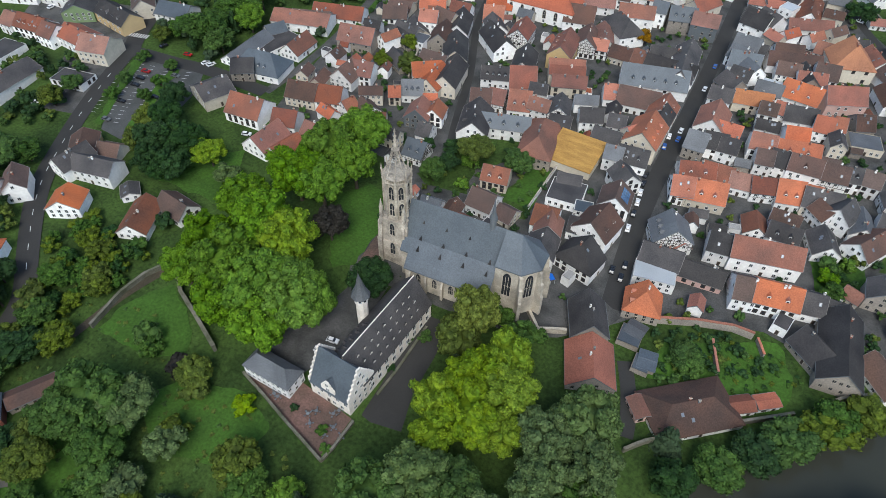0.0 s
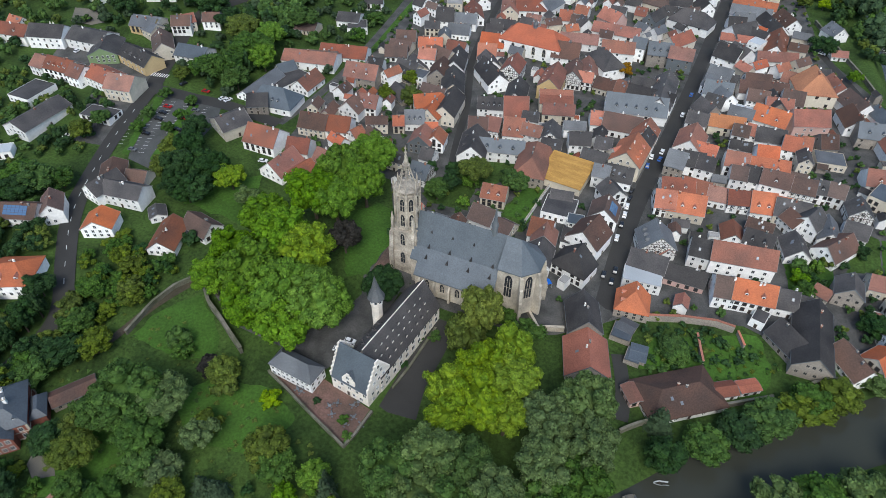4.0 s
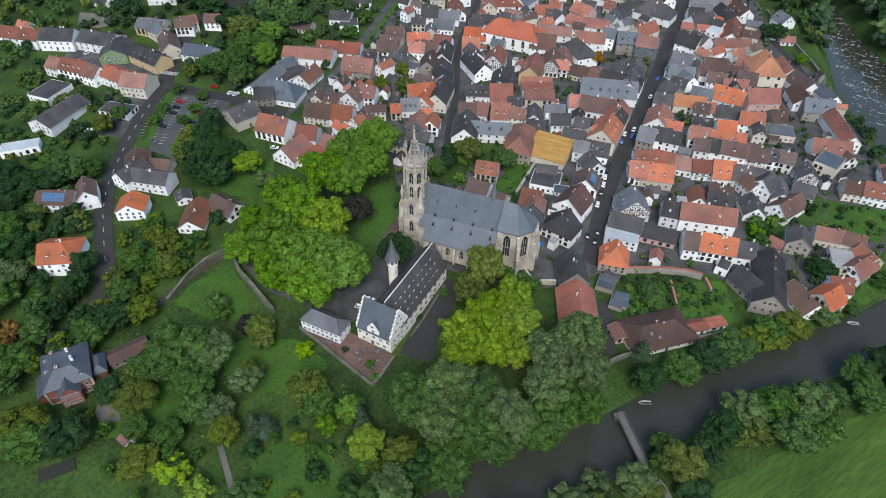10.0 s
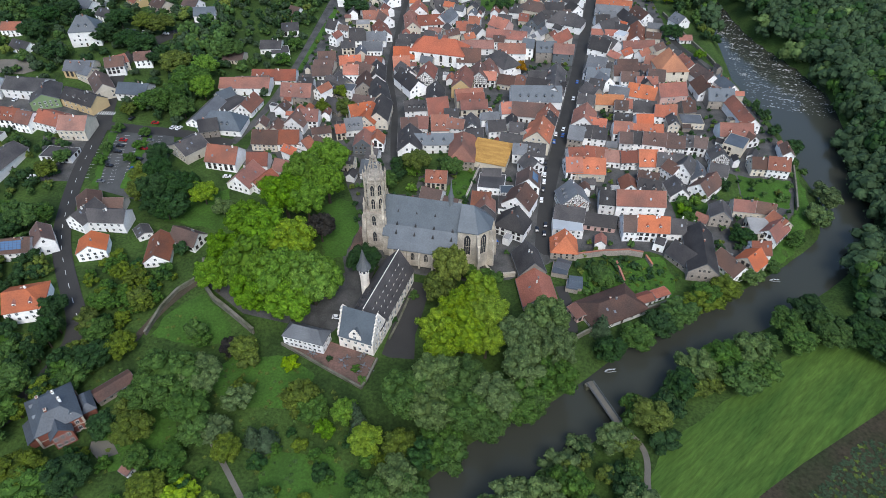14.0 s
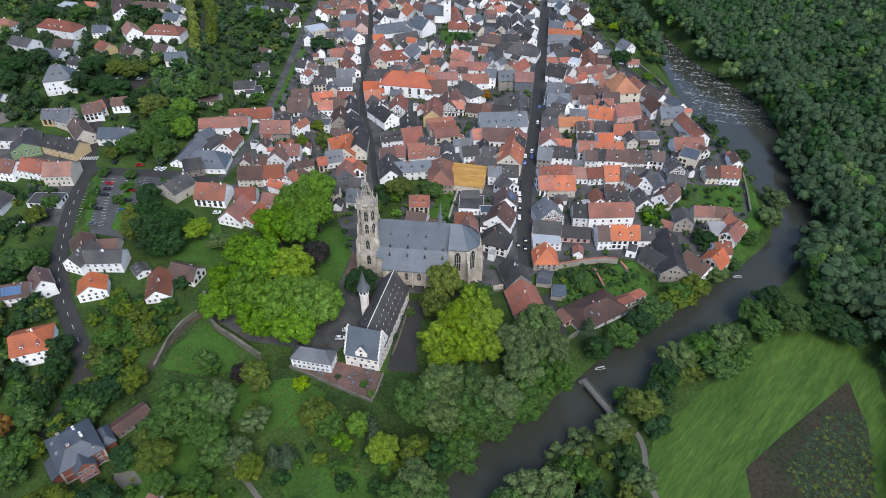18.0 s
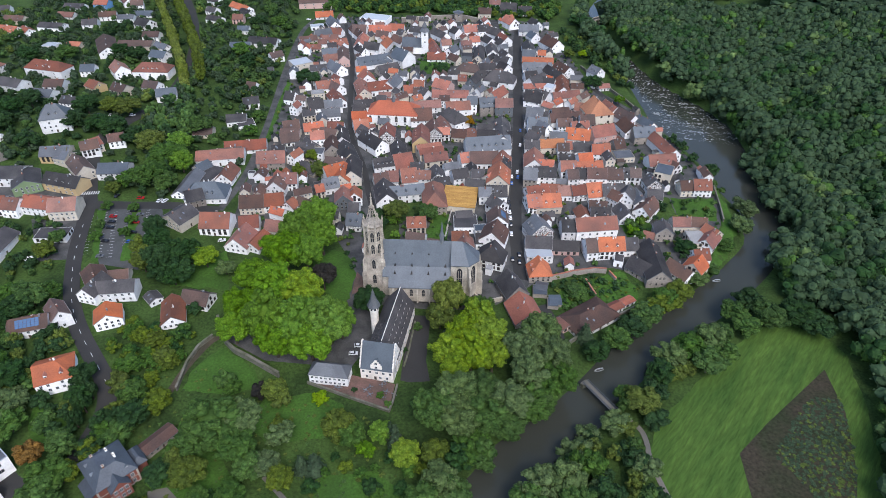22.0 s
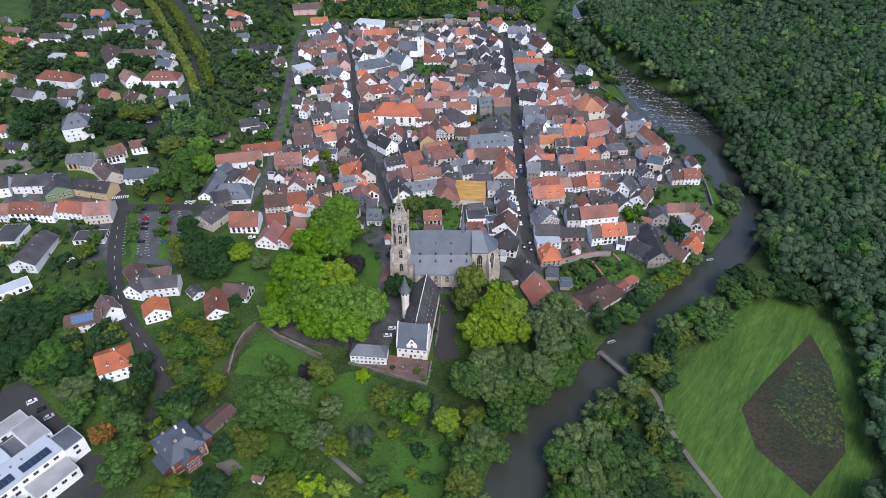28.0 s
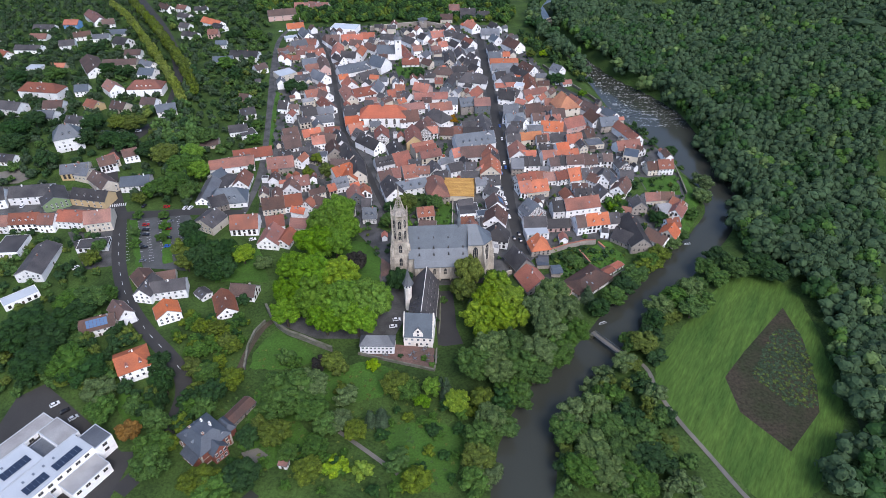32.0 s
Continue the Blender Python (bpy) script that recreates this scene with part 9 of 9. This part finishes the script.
def boat(x, y, turn):
    t = empty("rowing_boat", pose(x, y, WATER + 0.12, 0, 0, turn), "small white rowing boat moored at the bank", "boat", "moored boats")
    bm = bmesh.new()
    rows = []
    for u in range(9):
        k = u / 8 * 2 - 1
        w = 0.8 * (1 - max(0.0, k) ** 2.2 * 0.97) * (0.9 + 0.1 * k if k < 0 else 1)
        rows.append([bm.verts.new(p) for p in ((2.4 * k, -w, 0.5), (2.35 * k, -w * 0.75, -0.1), (2.35 * k, w * 0.75, -0.1), (2.4 * k, w, 0.5), (2.3 * k, w * 0.85, 0.48), (2.25 * k, w * 0.6, 0.02), (2.25 * k, -w * 0.6, 0.02), (2.3 * k, -w * 0.85, 0.48))])
    for a, b in zip(rows, rows[1:]):
        for k in range(8):
            bm.faces.new((a[k], b[k], b[(k + 1) % 8], a[(k + 1) % 8]))
    bm.faces.new(rows[0])
    bm.faces.new(rows[-1][::-1])
    part("hull", bm, ROOFS["white"], t)
    for k in (-1.0, 0.4):
        bm = bmesh.new()
        box(bm, k - 0.15, k + 0.15, -0.62, 0.62, 0.3, 0.34)
        part("thwart", bm, DARK_WOOD, t)


def greenhouse(x, y, turn):
    t = empty("greenhouse", pose(x, y, land(x, y), 0, 0, turn), "small pale glazed greenhouse in an allotment", "greenhouse")
    bm = bmesh.new()
    prism(bm, [(-1.3, 0), (1.3, 0), (1.3, 1.7), (0, 2.5), (-1.3, 1.7)], -2, 2)
    part("glazing", bm, SKYLIGHT, t)
    for k in range(5):
        bm = bmesh.new()
        for a, b in (((-1.3, 0), (-1.3, 1.7)), ((-1.3, 1.7), (0, 2.5)), ((0, 2.5), (1.3, 1.7)), ((1.3, 1.7), (1.3, 0))):
            d = Vector((0, b[0] - a[0], b[1] - a[1]))
            box(bm, -0.03, 0.03, -0.03, 0.03, 0, d.length, 0, Matrix.Translation((-2 + k, a[0], a[1])) @ d.to_track_quat("Z", "X").to_matrix().to_4x4())
        part("rib", bm, WHITE_WOOD, t)


def awning(x, y, turn):
    t = empty("awning", pose(x, y, land(x, y) + 2.4, 0, 0, turn), "bright blue fabric awning on four posts", "awning")
    bm = bmesh.new()
    prism(bm, [(-0.9, 0), (0, 0.35), (0.9, 0), (0.9, 0.06), (0, 0.41), (-0.9, 0.06)], -1.5, 1.5)
    part("cover", bm, BLUE_CLOTH, t)
    for i in (-1, 1):
        for j in (-1, 1):
            bm = bmesh.new()
            box(bm, i * 1.4 - 0.04, i * 1.4 + 0.04, j * 0.8 - 0.04, j * 0.8 + 0.04, -2.6, 0.02)
            part("post", bm, WHITE_WOOD, t)


BLUE_CLOTH = material("blue_cloth", (0.02, 0.16, 0.62), (0.02, 0.12, 0.45), 0.8, 0.1, 0.15, 2, 0.1)


# ---- walls, bridges, vehicles and small things ----
tower_block(2.8, 341.5, 3.2, 21, 9, "white plastered church tower with grey domed cap", WALLS["white"])
tower_block(31.7, 439.3, 4.2, 9, 0.8, "square rubble stone gate tower", WALLS["stone"])
hall(-11.4, 201.2, -3, 38.5, 19, 8.6, 16)
open_roof(42.7, 84.0, -6, 20.5, 18.4)
wall_line([(-75.0, -25.0), (-71.4, -32.5), (-66.7, -40.3), (-60.7, -45.4), (-51.3, -50.1), (-44.4, -53.9), (-36.4, -58.2)], 3.2, 1.1, OLD_STONE, OLD_STONE, "old mossy rubble stone garden wall")
wall_line([(-73.8, -36.8), (-78.1, -44.3), (-80.0, -54.3), (-79.5, -69.3)], 2.2, 0.8, OLD_STONE, OLD_STONE, "dark rubble wall along the garden path")
wall_line([(-22.7, -61.1), (-11.2, -65.3), (-0.4, -69.6), (16.2, -75.8)], 1.4, 0.6, OLD_STONE, OLD_STONE, "stone retaining wall of the terrace")
wall_line([(16.2, -75.8), (17.3, -70.8), (18.3, -60.7)], 1.2, 0.6, OLD_STONE, OLD_STONE, "stone side wall of the terrace")
wall_line([(20.2, -49.2), (21.4, -39.4), (22.4, -27.0), (22.9, -19.3)], 0.8, 0.6, OLD_STONE, OLD_STONE, "low stone wall beside the palace")
wall_line([(92.0, 17.2), (95.0, 17.6), (106.6, 21.8), (118.2, 24.3), (124.9, 23.7)], 3.4, 0.7, WALLS["stone"], ROOFS["orange"], "town wall with orange tile coping")
wall_line([(112.8, 17.1), (114.5, 11.6), (116.6, 5.1)], 2.2, 0.6, WALLS["stone"], ROOFS["orange"], "garden wall with orange tile coping")
wall_line([(208.4, 113.9), (206.1, 94.9), (203.2, 74.6)], 2.2, 0.6, OLD_STONE, OLD_STONE, "pale river wall along the garden")
wall_line([(126.3, 23.3), (129.1, 17.5)], 2.2, 0.6, WALLS["stone"], ROOFS["orange"], "garden wall with orange tile coping")
wall_line([(95.4, -34.4), (100.7, -28.8), (109.7, -22.3), (124.8, -10.2), (140.4, 0.1)], 2.2, 0.7, OLD_STONE, OLD_STONE, "pale stone garden wall by the river")
wall_line([(146.3, 5.1), (153.4, 11.4), (166.7, 19.8)], 2.0, 0.7, OLD_STONE, OLD_STONE, "pale stone quay wall by the river")
wall_line([(-113.4, 485.7), (-82.2, 278.2), (-63.7, 158.5), (-48.8, 106.1)], 2.2, 0.5, WALLS["stone"], PALE_STONE, "long stone garden wall along the lane")
wall_line([(-28.2, 429.9), (0.6, 437.4), (29.9, 443.5)], 5, 1.2, WALLS["stone"], PALE_STONE, "old town wall by the gate tower")
wall_line([(36.4, 443.1), (64.4, 425.7)], 5, 1.2, WALLS["stone"], PALE_STONE, "old town wall by the gate tower")
wall_line([(146.6, 314.6), (161.0, 276.2), (174.6, 242.8), (181.7, 220.5)], 2.4, 0.8, OLD_STONE, OLD_STONE, "stone quay wall above the river")
wall_line([(51.9, 1.9), (58.0, -4.6), (67.1, -0.9)], 2.5, 0.8, PALE_STONE, PALE_STONE, "stone wall round the church choir")
wall_line([(38.4, 82.6), (34.9, 47.6)], 2.2, 0.4, WALLS["white"], PALE_STONE, "white rendered yard wall")
footbridge(103.3, -55.0, 114.8, -72.4, -6.2)
stone_bridge(142.3, 433.9, 185.4, 470.9, -2.6)
modern_block(0, 45, -13.5, 0, 9.4, "white", (0.6, 1.7, 2.8, 3.9))
modern_block(14, 45, -28, -13.55, 9.4, "white", (0.2, 1.3, 2.4, 3.5))
modern_block(-2.5, 7, -29, -13.6, 8.6, "pale")
modern_block(7.05, 13.9, -27, -13.6, 6.4, "grey")
modern_block(-8.6, -0.05, -10.2, 1.2, 9.0, "grey")
modern_block(0.2, 18, 0.05, 9.6, 5.4, "pale")
modern_block(22, 45, 0.05, 9.6, 5.4, "pale")
modern_block(-2, 30, -40.5, -32.5, 5.0, "pale")
cafe_set(4.4, -64.6)
cafe_set(6.3, -62.7)
cafe_set(11.5, -61.3)
cafe_set(12.5, -59.5)
cafe_set(13.9, -65.1)
cafe_set(17.5, -66.4)
cafe_set(12.7, -68.4)
cafe_set(-9.3, -63.1)
cafe_set(-7.6, -63.5)
cafe_set(6.7, -67.1)
boat(111.3, -45.1, 200)
boat(185.9, 24.1, 190)
greenhouse(-92.5, -48.9, 60)
awning(55.0, 18.3, -50)
car(80.4, 124.1, 85, "white")
car(80.5, 117.1, 83, "blue")
car(73.1, 86.6, 83, "black")
car(73.4, 81.2, 83, "black")
car(73.5, 75.5, 93, "white")
car(73.8, 69.8, 93, "white")
car(73.9, 63.4, 93, "black")
car(73.9, 55.1, 93, "white")
car(73.9, 32.8, 93, "black")
car(77.7, 37.0, 93, "black")
car(77.7, 30.6, 93, "black")
car(84.3, 163.7, 85, "white")
car(85.5, 186.5, 88, "blue")
car(77.6, 219.0, 88, "black")
car(-2.4, -39.0, 5, "white")
car(-4.3, -43.8, 5, "white")
car(95.0, 66.6, -20, "white")
car(94.5, 71.2, -15, "silver")
car(118.4, 79.1, 5, "black")
car(-141.6, 69.4, 70, "white")
car(-138.2, 69.3, 70, "white")
car(-161.2, 49.7, 5, "red")
car(-159.7, 44.4, 5, "black")
car(-158.2, 39.3, 5, "black")
car(-146.9, 53.7, 5, "grey")
car(-146.2, 45.7, 5, "red")
car(-143.8, 36.4, 5, "black")
car(-142.1, 28.2, 5, "blue")
car(-155.9, 27.3, 5, "black")
car(-153.2, 15.0, 5, "grey")
car(-152.0, 56.9, 5, "black")
car(-154.0, 70.9, 5, "red")
car(-163.4, -88.7, 40, "white")
car(-157.7, -92.3, 40, "black")
car(-152.8, -95.8, 40, "silver")
car(-194.4, 33.0, 10, "white")
car(-190.1, 10.0, 50, "white")
car(-180.5, 200.5, 10, "white")
car(-200.0, 168.1, 10, "white")
car(-223.7, 161.6, 10, "black")
car(-220.5, 161.9, 10, "black")
car(-212.7, 163.0, 10, "white")
car(76.4, 117.4, 92, "white")
car(76.0, 108.9, 92, "blue")
car(-168.1, 70.2, 80, "black")
car(-246.2, 72.3, 90, "white")
car(-92.2, 35.0, 15, "white")
car(-127.6, 429.2, 10, "white")
car(151.4, 269.9, -20, "white")
car(153.0, 229.0, 0, "white")
zebra(-190.5, 70.6, -180.0, 72.6)
lane_marks(VILLA_ROAD[5:-1])
bay_marks([((-171, 52), (-158, 15)), ((-158.5, 56), (-144, 14)), ((-147.5, 58), (-133, 16))])
rapids([(182, 372), (190, 312), (196, 250), (202, 196), (262, 184), (264, 196), (256, 254), (232, 310), (212, 362)])


# ---- outbuildings that fill the yards behind the houses ----
def fill_yards(seed, most):
    rng = random.Random(seed)
    claim(26, 5, 0, 62, 30)
    claim(0, 4, 0, 14, 14)
    greens = [[(v.co.x, v.co.y) for v in ob.data.vertices] for ob in bpy.data.objects if ob.name.startswith(("lawn", "garden_ground"))]
    greens = [(min(p[0] for p in g), max(p[0] for p in g), min(p[1] for p in g), max(p[1] for p in g)) for g in greens]
    xs, ys = [p[0] for p in TOWN], [p[1] for p in TOWN]
    made = 0
    spots = [(x + rng.uniform(-2.5, 2.5), y + rng.uniform(-2.5, 2.5)) for y in np.arange(min(ys), max(ys), 5.5) for x in np.arange(min(xs), max(xs), 5.5)]
    rng.shuffle(spots)
    for x, y in spots:
        if made >= most or y > 436 or not inside(x, y, TOWN):
            continue
        near = FOOT[int(x // 40), int(y // 40)]
        if not near:
            continue
        c, s = min(near, key=lambda f: math.hypot(f[0] - x, f[1] - y))[2:4]
        turn = math.degrees(math.atan2(s, c)) + rng.choice((0, 90))
        for L, w in ((rng.uniform(8, 11), rng.uniform(6, 7.5)), (rng.uniform(5.5, 8), rng.uniform(4, 5.5)), (4.5, 3.4)):
            c, s = math.cos(radians(turn)), math.sin(radians(turn))
            grid = [(x + i * L * c - j * w * s, y + i * L * s + j * w * c) for i in (-0.5, -0.17, 0.17, 0.5) for j in (-0.5, 0, 0.5)]
            if any(built(px, py, -0.3) or not inside(px, py, TOWN) or any(a < px < b and e < py < d for a, b, e, d in greens) for px, py in grid):
                continue
            if any(any(math.hypot(px - cx, py - cy) < cr - 2.2 for px, py in grid) for cx, cy, cr in CLEAR if abs(cx - x) < 16 and abs(cy - y) < 16):
                continue
            e = rng.uniform(4.4, 6.2) if L > 8 else rng.uniform(2.6, 4.6)
            roof = rng.choices(("orange", "red", "brown", "dark", "grey"), (4, 4, 4, 5, 3))[0]
            flat = L < 5.5 and rng.random() < 0.5
            house(x, y, turn, L, w, e, e if flat else e + w * 0.42, "pale" if flat and rng.random() < 0.4 else roof, rng.choices(("white", "cream", "stone", "timber"), (6, 2, 2, 1))[0] if L < 8 else rng.choice(("white", "white", "cream")),
                  "flat" if flat else "gable", windows=e > 5.2 and y < 250, name="outbuilding", group="outbuildings in the yards")
            made += 1
            break
    return made


fill_yards(5, 195)
wood("shrubbery", TOWN, 7.5, 1.7, 3.2, [("green", 3), ("dark", 3), ("olive", 1)], "small shrubs and trees in the yards of the town", 21, 40, 1)
